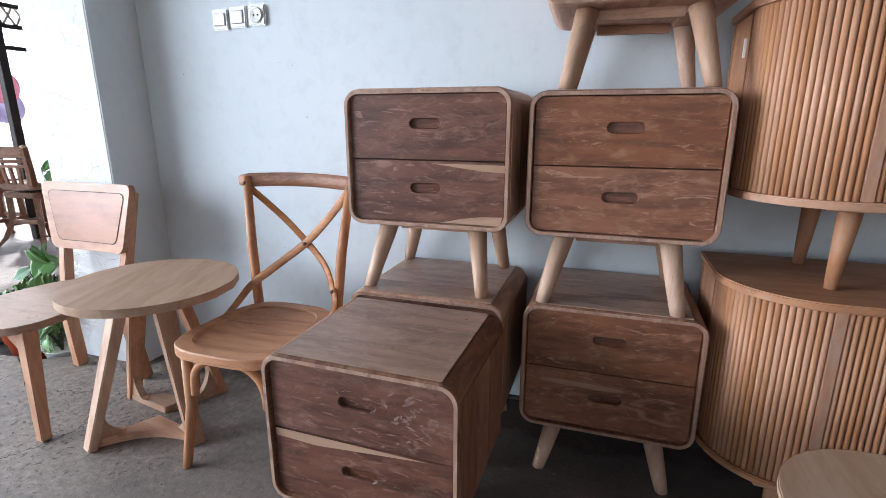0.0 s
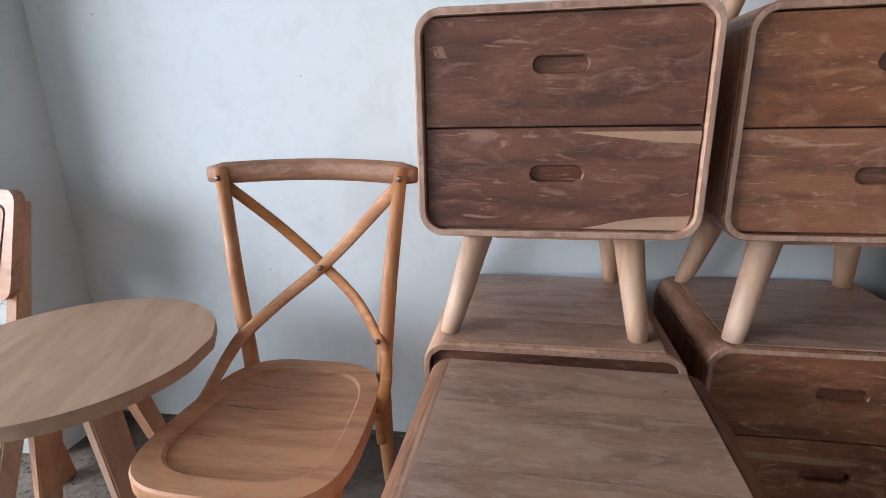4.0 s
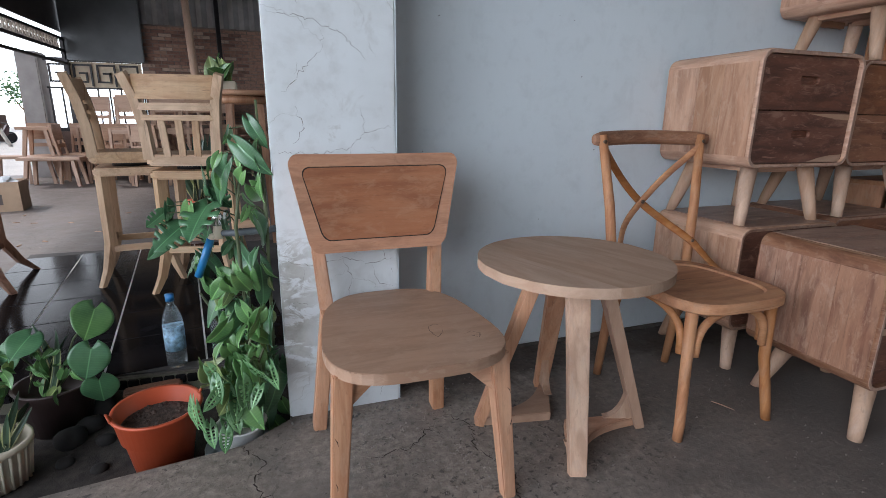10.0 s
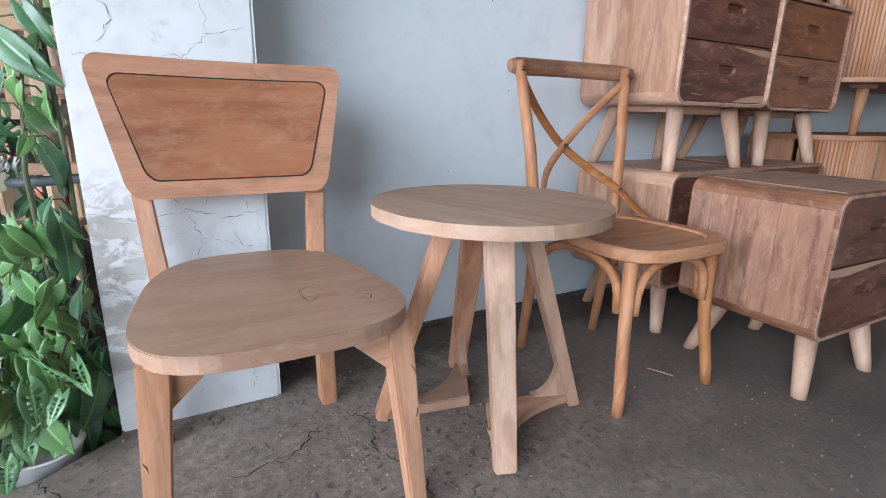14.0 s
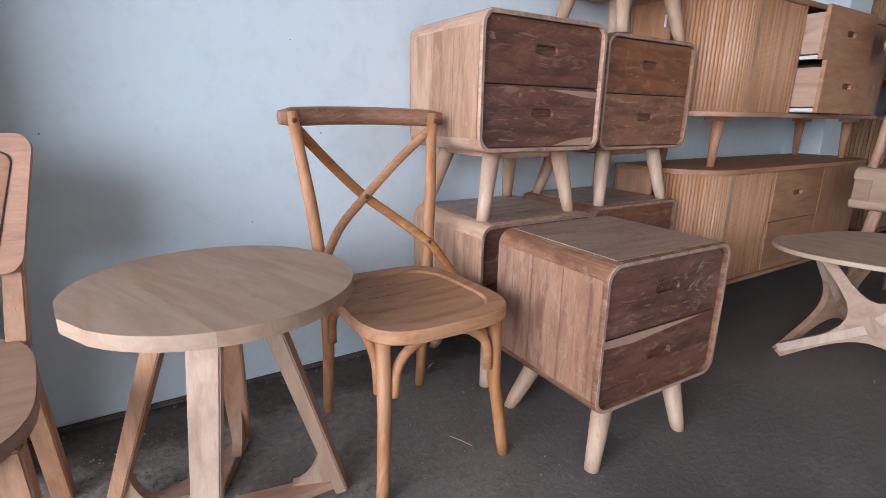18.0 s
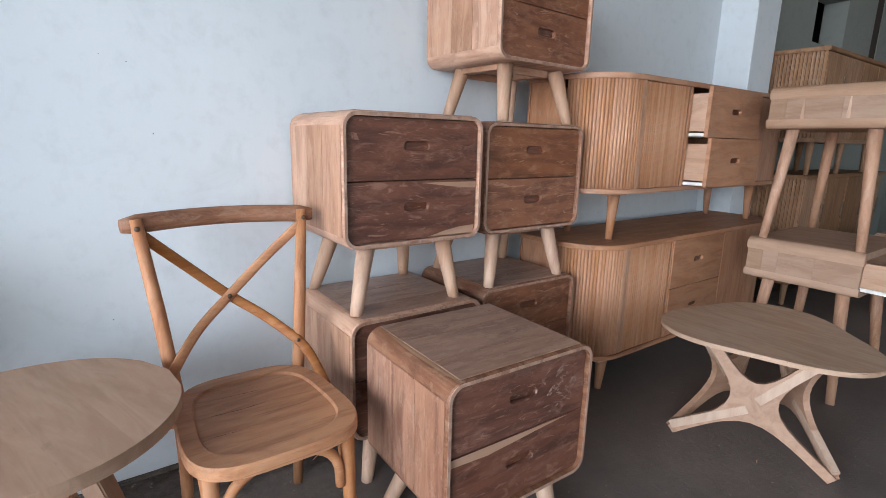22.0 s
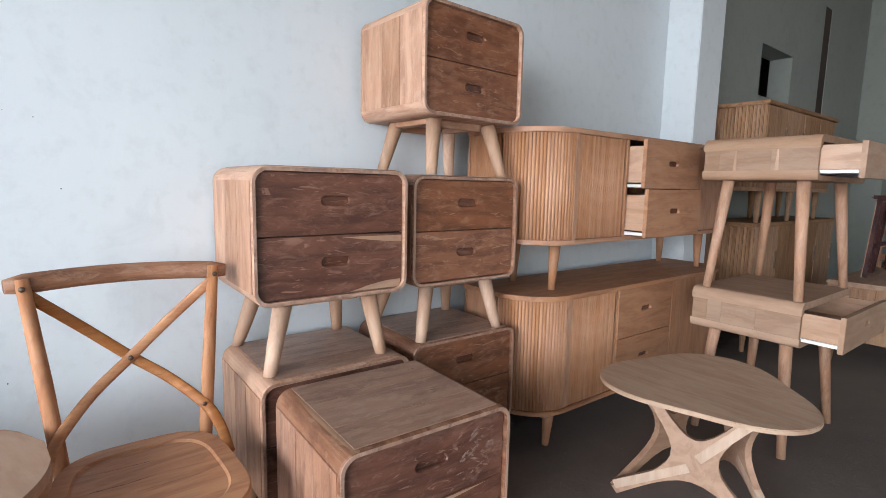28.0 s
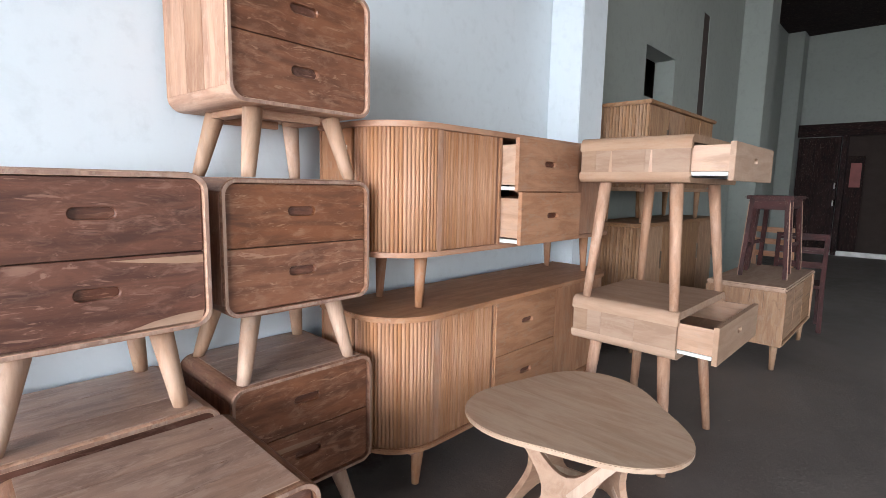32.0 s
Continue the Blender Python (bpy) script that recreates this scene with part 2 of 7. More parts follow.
W = {}
for ax in "xyz":
    W["oak", ax] = wood("sanded_teak_" + ax, (0.56, 0.315, 0.192), (0.40, 0.198, 0.112), ax, dust=0.14, dusty=(0.50, 0.32, 0.22), rich=0.5, lines=0.3, fleck=0.1)
    W["pale", ax] = wood("pale_teak_" + ax, (0.545, 0.362, 0.252), (0.41, 0.25, 0.165), ax, dust=0.2, dusty=(0.46, 0.33, 0.255), rich=0.4, lines=0.2)
    W["top", ax] = wood("dusty_teak_" + ax, (0.44, 0.293, 0.203), (0.37, 0.230, 0.153), ax, rough=0.66, gloss=0.3, dust=0.07, dusty=(0.42, 0.32, 0.25), rich=0.25, tone=(0.90, 1.06), lines=0.1)
    W["tan", ax] = wood("tan_teak_" + ax, (0.52, 0.38, 0.28), (0.43, 0.29, 0.20), ax, dust=0.08, dusty=(0.48, 0.37, 0.29), rich=0.25, tone=(0.95, 1.05), lines=0.1)
    W["seat", ax] = wood("stained_seat_teak_" + ax, (0.39, 0.240, 0.160), (0.31, 0.182, 0.117), ax, rough=0.46, gloss=0.7, dust=0.2, dusty=(0.45, 0.31, 0.225), rich=0.3, lines=0.05, fleck=0.12)
    W["dark", ax] = wood("dark_teak_" + ax, (0.150, 0.055, 0.031), (0.070, 0.0245, 0.0145), ax, rough=0.45, dust=0.10, dusty=(0.30, 0.16, 0.11), gloss=0.45, rich=0.3, lines=0.05, fleck=0.42)
    W["ruddy", ax] = wood("ruddy_teak_" + ax, (0.260, 0.102, 0.050), (0.138, 0.051, 0.026), ax, rough=0.42, dust=0.10, dusty=(0.42, 0.23, 0.145), sap=0.4, gloss=0.45, rich=0.3, lines=0.08, fleck=0.45)
    W["side", ax] = wood("brown_teak_" + ax, (0.36, 0.184, 0.111), (0.185, 0.082, 0.049), ax, dust=0.24, dusty=(0.42, 0.26, 0.18), sap=0.45, tone=(0.75, 1.15), rich=0.5, lines=0.4, fleck=0.3)
    W["light_side", ax] = wood("light_brown_teak_" + ax, (0.52, 0.312, 0.205), (0.34, 0.178, 0.110), ax, dust=0.2, dusty=(0.53, 0.36, 0.265), sap=0.45, tone=(0.82, 1.15), rich=0.4, lines=0.25, fleck=0.12)
    W["hall", ax] = wood("shaded_teak_" + ax, (0.40, 0.23, 0.125), (0.27, 0.14, 0.072), ax, dust=0.1, rich=0.6)
    W["stool", ax] = wood("pale_raw_teak_" + ax, (0.66, 0.455, 0.285), (0.50, 0.315, 0.185), ax, dust=0.1, dusty=(0.62, 0.44, 0.30), rich=0.35, tone=(0.92, 1.06), lines=0.35)
    W["stave", ax] = wood("grey_brown_stave_" + ax, (0.36, 0.24, 0.168), (0.29, 0.18, 0.122), ax, rough=0.65, gloss=0.3, dust=0.12, dusty=(0.39, 0.28, 0.2), tone=(0.9, 1.08), rich=0.2, lines=0.05)
    W["lip", ax] = wood("brown_lip_" + ax, (0.42, 0.258, 0.185), (0.25, 0.142, 0.102), ax, dust=0.25, dusty=(0.47, 0.34, 0.265), rich=0.4, lines=0.15)
    W["cap", ax] = wood("brown_grey_teak_" + ax, (0.40, 0.250, 0.180), (0.235, 0.135, 0.097), ax, rough=0.38, gloss=1.0, dust=0.3, dusty=(0.47, 0.33, 0.26), sap=0.3, tone=(0.9, 1.1), rich=0.35, lines=0.12, fleck=0.32)
    W["honey", ax] = wood("honey_teak_" + ax, (0.495, 0.235, 0.106), (0.35, 0.142, 0.058), ax, dust=0.06, rich=0.4, lines=0.25, gloss=0.35)
    W["reed", ax] = wood("reed_teak_" + ax, (0.55, 0.290, 0.162), (0.46, 0.228, 0.122), ax, dust=0.0, rich=0.25, tone=(0.92, 1.06), lines=0.12)
    W["board", ax] = wood("sideboard_teak_" + ax, (0.475, 0.252, 0.145), (0.355, 0.170, 0.092), ax, dust=0.12, rich=0.3, lines=0.15, tone=(0.92, 1.06))
    W["frame", ax] = wood("pinkish_tan_teak_" + ax, (0.43, 0.275, 0.190), (0.34, 0.205, 0.137), ax, dust=0.12, dusty=(0.45, 0.32, 0.24), rich=0.25, lines=0.1, tone=(0.94, 1.06))
    W["panel", ax] = wood("reddish_panel_teak_" + ax, (0.40, 0.180, 0.099), (0.285, 0.117, 0.062), ax, rough=0.44, gloss=0.5, dust=0.14, dusty=(0.49, 0.285, 0.185), rich=0.5, lines=0.15, fleck=0.15)
    W["border", ax] = wood("orange_border_teak_" + ax, (0.44, 0.212, 0.112), (0.305, 0.135, 0.069), ax, rough=0.45, gloss=0.5, dust=0.1, dusty=(0.46, 0.25, 0.15), rich=0.6, lines=0.25)
    W["red", ax] = wood("red_brown_wood_" + ax, (0.075, 0.022, 0.02), (0.028, 0.009, 0.009), ax, rough=0.65, dust=0.0, gloss=0.3)
    W["old", ax] = wood("weathered_door_wood_" + ax, (0.026, 0.011, 0.010), (0.010, 0.005, 0.005), ax, rough=0.75, dust=0.0, gloss=0.2)
# near-black, for cracks and for sheets that stand in for shade
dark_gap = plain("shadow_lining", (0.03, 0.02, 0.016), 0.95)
brass = plain("aged_screw", (0.16, 0.12, 0.09), 0.45, 0.8)
white_rail = plain("white_slide_rail", (0.75, 0.74, 0.70), 0.4)
steel = plain("dark_steel", (0.04, 0.035, 0.035), 0.5, 0.6)


def plaster(name, base, dirty, crack=0.0, patches=0.35):
    m, nt, bsdf = mat(name)
    v = coords(nt, shift=False)
    big = noisy(nt, v, 1.1, 5, 0.6, 0.4)
    small = noisy(nt, v, 14, 6, 0.65)
    streak = noisy(nt, coords(nt, (5, 5, 0.5), False), 2.0, 5, 0.6)
    col = mix(nt, ramp(nt, big, [(0.35, (0, 0, 0)), (0.75, (patches,) * 3)]), base, dirty)
    col = mix(nt, ramp(nt, streak, [(0.5, (0, 0, 0)), (0.8, (0.22,) * 3)]), col, tuple(c * 1.1 for c in base))
    col = mix(nt, ramp(nt, small, [(0.52, (0, 0, 0)), (0.72, (0.35,) * 3)]), col, tuple(c * 0.88 for c in dirty))
    grime = noisy(nt, v, 4.0, 6, 0.7, 0.8)
    col = mix(nt, ramp(nt, grime, [(0.55, (0, 0, 0)), (0.72, (0.3,) * 3)]), col, tuple(c * 0.86 for c in dirty))
    if crack:
        spots = noisy(nt, v, 7.5, 7, 0.72, 0.6)
        low = ramp(nt, noisy(nt, v, 1.6, 3), [(0.42, (0.15,) * 3), (0.6, (0.75,) * 3)])
        col = mix(nt, mix(nt, 1.0, ramp(nt, spots, [(0.58, (0, 0, 0)), (0.66, (1, 1, 1))]), low, "MULTIPLY"), col, (0.46, 0.455, 0.44))
        vo = nt.nodes.new("ShaderNodeTexVoronoi")
        vo.feature = "DISTANCE_TO_EDGE"
        vo.inputs["Scale"].default_value = 3.2
        warp = nt.nodes.new("ShaderNodeVectorMath")
        warp.operation = "ADD"
        ns = node(nt, "ShaderNodeTexNoise", Scale=5.0, Detail=6.0)
        sc = nt.nodes.new("ShaderNodeVectorMath")
        sc.operation = "SCALE"
        sc.inputs["Scale"].default_value = 0.35
        nt.links.new(v, ns.inputs["Vector"])
        nt.links.new(ns.outputs["Color"], sc.inputs[0])
        nt.links.new(v, warp.inputs[0])
        nt.links.new(sc.outputs[0], warp.inputs[1])
        nt.links.new(warp.outputs[0], vo.inputs["Vector"])
        line = ramp(nt, vo.outputs["Distance"], [(0.0, (1, 1, 1)), (0.007, (0, 0, 0))])
        where = ramp(nt, noisy(nt, v, 2.3, 3), [(0.47, (0, 0, 0)), (0.56, (crack,) * 3)])
        both = mix(nt, 1.0, line, where, "MULTIPLY")
        col = mix(nt, both, col, (0.30, 0.29, 0.275))
        # paint flaked off down to grey cement along the outer corner
        sep = nt.nodes.new("ShaderNodeSeparateXYZ")
        nt.links.new(v, sep.inputs[0])
        zone = None
        for axis, a, b in (("X", -3.07, -3.19), ("Z", 0.08, 0.26), ("Z", 0.74, 0.58)):
            mr = node(nt, "ShaderNodeMapRange")
            mr.inputs["From Min"].default_value, mr.inputs["From Max"].default_value = a, b
            nt.links.new(sep.outputs[axis], mr.inputs["Value"])
            zone = mr.outputs[0] if zone is None else mix(nt, 1.0, zone, mr.outputs[0], "MULTIPLY")
        flakes = ramp(nt, noisy(nt, coords(nt, (9, 9, 20), False), 1.0, 6, 0.66, 0.7), [(0.44, (0, 0, 0)), (0.50, (1, 1, 1))])
        col = mix(nt, mix(nt, 1.0, flakes, zone, "MULTIPLY"), col, ramp(nt, small, [(0.35, (0.30, 0.29, 0.265)), (0.65, (0.47, 0.465, 0.44))]))
    nt.links.new(col, bsdf.inputs["Base Color"])
    bsdf.inputs["Roughness"].default_value = 0.75
    bump(nt, bsdf, small, 0.25, 0.002)
    return m


wall_paint = plaster("pale_blue_wall_paint", (0.66, 0.718, 0.753), (0.58, 0.633, 0.662), 0.0, 0.3)
pillar_paint = plaster("cracked_white_plaster", (0.68, 0.71, 0.725), (0.45, 0.45, 0.435), 0.55, 0.9)
# grey green, darkened so that the colour carries the hall's dimness
grey_green = plaster("dim_grey_green_paint", (0.27, 0.295, 0.27), (0.215, 0.235, 0.22))


def concrete(name, light, dark, wet=0.0, dirt=False):
    m, nt, bsdf = mat(name)
    v = coords(nt, shift=False)
    big = noisy(nt, v, 0.9, 5, 0.6, 0.5)
    mid = noisy(nt, v, 6, 6, 0.7)
    fine = noisy(nt, v, 32, 5, 0.75)
    col = ramp(nt, big, [(0.3, dark), (0.7, light)])
    col = mix(nt, ramp(nt, mid, [(0.36, (0.5,) * 3), (0.56, (0, 0, 0))]), col, tuple(c * 0.68 for c in dark))
    col = mix(nt, ramp(nt, fine, [(0.6, (0, 0, 0)), (0.75, (0.5,) * 3)]), col, tuple(min(1, c * 1.35) for c in light))
    pit = noisy(nt, v, 38, 5, 0.7, 0.4)
    where = ramp(nt, noisy(nt, v, 1.7, 4, 0.6), [(0.40, (0, 0, 0)), (0.55, (1, 1, 1))])
    pits = mix(nt, 1.0, ramp(nt, pit, [(0.56, (0, 0, 0)), (0.62, (0.85,) * 3)]), where, "MULTIPLY")
    chips = noisy(nt, v, 55, 3, 0.5, 0.5)
    col = mix(nt, ramp(nt, chips, [(0.70, (0, 0, 0)), (0.74, (0.6,) * 3)]), col, tuple(min(1, c * 1.9) for c in light))
    if dirt:
        # rough broken crust with pale brown dust at the pillar's end, trodden smooth further on; its paleness also
        # stands for daylight there
        split = nt.nodes.new("ShaderNodeSeparateXYZ")
        nt.links.new(v, split.inputs[0])
        crust = node(nt, "ShaderNodeMapRange")
        crust.inputs["From Min"].default_value, crust.inputs["From Max"].default_value = -1.2, -2.25
        nt.links.new(split.outputs["X"], crust.inputs["Value"])
        patchy_crust = nt.nodes.new("ShaderNodeMath")
        patchy_crust.operation = "MULTIPLY"
        nt.links.new(crust.outputs[0], patchy_crust.inputs[0])
        nt.links.new(ramp(nt, noisy(nt, v, 3.2, 6, 0.7, 0.8), [(0.36, (0.2,) * 3), (0.58, (1, 1, 1))]), patchy_crust.inputs[1])
        col = mix(nt, mix(nt, 1.0, patchy_crust.outputs[0], (0.75, 0.75, 0.75), "MULTIPLY"), col, ramp(nt, fine, [(0.36, (0.155, 0.125, 0.102)), (0.64, (0.37, 0.312, 0.262))]))
        pits = mix(nt, 1.0, pits, mix(nt, crust.outputs[0], (0.12, 0.12, 0.12), (1.0, 1.0, 1.0)), "MULTIPLY")
    col = mix(nt, pits, col, tuple(c * 0.42 for c in dark))
    scuff = noisy(nt, coords(nt, (3, 11, 3), False), 2.2, 5, 0.7, 1.0)
    col = mix(nt, ramp(nt, scuff, [(0.60, (0, 0, 0)), (0.72, (0.2,) * 3)]), col, tuple(min(1, c * 1.3) for c in light))
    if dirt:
        # brown dirt trodden in along the foot of the long wall, darkened for the shade there too
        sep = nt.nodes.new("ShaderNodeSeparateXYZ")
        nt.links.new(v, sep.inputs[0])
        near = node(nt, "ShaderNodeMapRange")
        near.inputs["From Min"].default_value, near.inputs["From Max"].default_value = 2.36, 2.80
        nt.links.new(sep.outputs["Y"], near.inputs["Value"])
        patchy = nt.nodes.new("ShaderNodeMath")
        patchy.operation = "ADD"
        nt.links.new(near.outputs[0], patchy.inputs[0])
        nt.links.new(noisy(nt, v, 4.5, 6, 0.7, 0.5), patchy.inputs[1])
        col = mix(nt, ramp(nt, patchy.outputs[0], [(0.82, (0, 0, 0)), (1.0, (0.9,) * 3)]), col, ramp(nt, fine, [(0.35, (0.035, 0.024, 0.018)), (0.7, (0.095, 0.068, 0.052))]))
    nt.links.new(col, bsdf.inputs["Base Color"])
    nt.links.new(ramp(nt, mid, [(0.3, (0.42 - wet,) * 3), (0.7, (0.75,) * 3)]), bsdf.inputs["Roughness"])
    bump(nt, bsdf, mix(nt, 0.5, mid, pit), 0.8, 0.007)
    return m


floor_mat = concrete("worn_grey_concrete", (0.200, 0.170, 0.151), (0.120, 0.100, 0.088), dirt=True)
shed_floor_mat = concrete("shed_concrete", (0.165, 0.135, 0.12), (0.10, 0.08, 0.07))
soil_mat = plain("dark_soil", (0.035, 0.028, 0.024), 0.95, 0, 0.6, 25, 0.8)

# ---- mesh helpers ----


def part(name, bm, material, parent, label=""):
    me = bpy.data.meshes.new(name)
    bm.normal_update()
    bm.to_mesh(me)
    bm.free()
    me.materials.append(material)
    ob = new(name, me)
    ob.parent = parent
    return tagged(ob, label) if label else ob


def thing(name, label, category, at=(0, 0, 0), rz=0.0, group="", kind=""):
    ob = new(name)
    ob.empty_display_size = 0.1
    ob.matrix_world = pose(*at, 0, 0, rz)
    return tagged(ob, label, category, group, kind)


def smooth(bm):
    for f in bm.faces:
        f.smooth = True
    return bm


def box(x0, x1, y0, y1, z0, z1, bev=0.0, bm=None):
    b = bmesh.new()
    bmesh.ops.create_cube(b, size=1)
    for v in b.verts:
        v.co = Vector(((x0 + x1) / 2 + v.co.x * (x1 - x0), (y0 + y1) / 2 + v.co.y * (y1 - y0), (z0 + z1) / 2 + v.co.z * (z1 - z0)))
    if bev:
        bmesh.ops.bevel(b, geom=b.edges[:], offset=bev, segments=2, affect="EDGES", clamp_overlap=True)
    return join(bm, b)


def join(bm, b):
    if bm is None:
        return b
    me = bpy.data.meshes.new("tmp")
    b.to_mesh(me)
    b.free()
    bm.from_mesh(me)
    bpy.data.meshes.remove(me)
    return bm


def prism(pts, d0, d1, plane="xy", bev=0.0, bm=None):
    """A polygon in a plane (xy, xz or yz) pushed out between d0 and d1 along the third axis."""
    def put(a, b, d):
        return {"xy": (a, b, d), "xz": (a, d, b), "yz": (d, a, b)}[plane]
    b = bmesh.new()
    lo = [b.verts.new(put(*p, d0)) for p in pts]
    hi = [b.verts.new(put(*p, d1)) for p in pts]
    b.faces.new(lo)
    b.faces.new(hi)
    n = len(pts)
    for i in range(n):
        b.faces.new((lo[i], lo[(i + 1) % n], hi[(i + 1) % n], hi[i]))
    bmesh.ops.recalc_face_normals(b, faces=b.faces[:])
    if bev:
        edges = [e for e in b.edges if e.calc_face_angle(0) > 0.6]
        bmesh.ops.bevel(b, geom=edges, offset=bev, segments=2, affect="EDGES", clamp_overlap=True)
    return join(bm, b)


def rounded(x0, x1, y0, y1, r, n=6):
    """Outline of a rectangle with round corners, anticlockwise from the lower left."""
    out = []
    for cx, cy, a in ((x0 + r, y0 + r, 180), (x1 - r, y0 + r, 270), (x1 - r, y1 - r, 0), (x0 + r, y1 - r, 90)):
        for i in range(n + 1):
            t = radians(a + 90 * i / n)
            out.append((cx + r * math.cos(t), cy + r * math.sin(t)))
    return out


def tube(points, radii, sides=12, flat=1.0, bm=None, up=None, level=False):
    """A round or flattened bar along points; radii one number or one per point; flat squeezes its thickness; level cuts the first end flat."""
    pts = [Vector(p) for p in points]
    if not hasattr(radii, "__len__"):
        radii = [radii] * len(pts)
    b = bmesh.new()
    rings = []
    ref, side = (Vector(up) if up else None), None
    turn = math.pi / 4 if sides == 4 else 0.0
    for i, p in enumerate(pts):
        d = (pts[min(i + 1, len(pts) - 1)] - pts[max(i - 1, 0)]).normalized()
        if ref or side is None:
            side = d.cross(ref if ref else (Vector((0, 0, 1)) if abs(d.z) < 0.9 else Vector((0, 1, 0)))).normalized()
        else:
            side = (side - d * side.dot(d)).normalized()
        nor = side.cross(d).normalized()
        ring = []
        for k in range(sides):
            a = 2 * math.pi * k / sides + turn
            q = p + side * math.cos(a) * radii[i] + nor * math.sin(a) * radii[i] * flat
            if level and i == 0:
                q.z = p.z
            ring.append(b.verts.new(q))
        rings.append(ring)
    for r0, r1 in zip(rings, rings[1:]):
        for k in range(sides):
            f = b.faces.new((r0[k], r0[(k + 1) % sides], r1[(k + 1) % sides], r1[k]))
            f.smooth = sides > 4
    b.faces.new(rings[0][::-1])
    b.faces.new(rings[-1])
    bmesh.ops.recalc_face_normals(b, faces=b.faces[:])
    return join(bm, b)


def bar(p0, p1, w, t, taper=1.0, bev=0.004, wide=(1, 0, 0), bm=None):
    """A straight squared bar from p0 to p1, w wide along the direction wide, t thick; taper scales the p1 end."""
    p0, p1 = Vector(p0), Vector(p1)
    d = (p1 - p0).normalized()
    a = Vector(wide)
    a = (a - d * a.dot(d)).normalized()
    c = d.cross(a)
    b = bmesh.new()
    v = []
    for p, k in ((p0, 1.0), (p1, taper)):
        for sa, sc in ((-1, -1), (1, -1), (1, 1), (-1, 1)):
            v.append(b.verts.new(p + a * sa * w * k / 2 + c * sc * t * k / 2))
    for q in ((3, 2, 1, 0), (4, 5, 6, 7), (0, 1, 5, 4), (1, 2, 6, 5), (2, 3, 7, 6), (3, 0, 4, 7)):
        b.faces.new([v[i] for i in q])
    bmesh.ops.recalc_face_normals(b, faces=b.faces[:])
    if bev:
        bmesh.ops.bevel(b, geom=b.edges[:], offset=bev, segments=2, affect="EDGES", clamp_overlap=True)
    return join(bm, b)


def lathe(profile, sides=28, bm=None, at=(0, 0, 0)):
    b = bmesh.new()
    rings = []
    for r, z in profile:
        rings.append([b.verts.new((at[0] + r * math.cos(2 * math.pi * k / sides), at[1] + r * math.sin(2 * math.pi * k / sides), at[2] + z)) for k in range(sides)])
    for r0, r1 in zip(rings, rings[1:]):
        for k in range(sides):
            b.faces.new((r0[k], r0[(k + 1) % sides], r1[(k + 1) % sides], r1[k])).smooth = True
    b.faces.new(rings[0][::-1])
    b.faces.new(rings[-1])
    bmesh.ops.recalc_face_normals(b, faces=b.faces[:])
    return join(bm, b)


def arc(cx, cy, r, a0, a1, n):
    return [(cx + r * math.cos(radians(a0 + (a1 - a0) * i / n)), cy + r * math.sin(radians(a0 + (a1 - a0) * i / n))) for i in range(n + 1)]


def structure(name, bm, material, label="", category=""):
    ob = part(name, bm, material, None)
    return tagged(ob, label, category, kind="structure")


# ---- the building ----
SLOPE = 0.017


def wall_y(x):
    return 2.795 + SLOPE * (x + 2)


def wall_piece(xa, xb, za, zb, bm, thick=0.32):
    return prism([(xa, wall_y(xa)), (xb, wall_y(xb)), (xb, wall_y(xb) + thick), (xa, wall_y(xa) + thick)], za, zb, "xy", 0, bm)


structure("wall_north", wall_piece(-3.24, 2.1, -0.1, 4.7, None), wall_paint, "pale blue painted plaster wall with fine specks", "wall")
# same wall further on; its grey green stands for the dimmer light
wb = wall_piece(2.1, 3.62, -0.1, 4.7, None, 0.22)
for xa, xb, za, zb in ((3.62, 4.43, -0.1, 2.26), (3.62, 4.43, 2.75, 4.7), (4.43, 5.30, -0.1, 4.7), (5.30, 5.53, -0.1, 2.2), (5.30, 5.53, 3.47, 4.7), (5.53, 7.6, -0.1, 4.7)):
    wb = wall_piece(xa, xb, za, zb, wb, 0.22)
structure("wall_north_far", wb, grey_green, "continuing wall toned grey green for the dim hall, with a window opening", "wall")
structure("wall_north_end", box(7.6, 12.2, 3.25, 3.45, -0.1, 4.7), grey_green, "grey green painted wall", "wall")
structure("wall_pillar", box(-3.24, -2.82, 2.512, wall_y(-3) - 0.001, -0.1, 4.7, 0.006), pillar_paint, "cracked white plaster wall pillar", "pillar")
structure("wall_pillar_side", box(-2.82, -2.817, 2.514, wall_y(-2.82) - 0.001, -0.1, 4.69), wall_paint, "pale blue painted side of the pillar", "pillar")
structure("wall_pier", box(1.85, 2.2, 2.6, wall_y(1.85) - 0.001, -0.1, 4.7, 0.006), wall_paint, "pale blue painted wall pier", "pillar")
structure("wall_pier_far", box(7.1, 7.6, 2.60, 3.25, -0.1, 4.7, 0.006), grey_green, "grey green painted wall pier", "pillar")
structure("wall_east", box(12.2, 12.4, -5.0, 3.5, -0.1, 4.68), grey_green, "grey green painted end wall", "wall")
# unseen wall added behind the view to limit light, open at two gateways
ws = box(-2.6, 2.2, -4.8, -4.6, 3.3, 4.68)
ws = box(2.2, 3.2, -4.8, -4.6, -0.1, 4.68, 0, ws)
ws = box(3.2, 8.0, -4.8, -4.6, 2.9, 4.68, 0, ws)
ws = box(8.0, 12.2, -4.8, -4.6, -0.1, 4.68, 0, ws)
structure("wall_south", ws, grey_green, "plain wall added out of view, with two wide gateways", "wall")
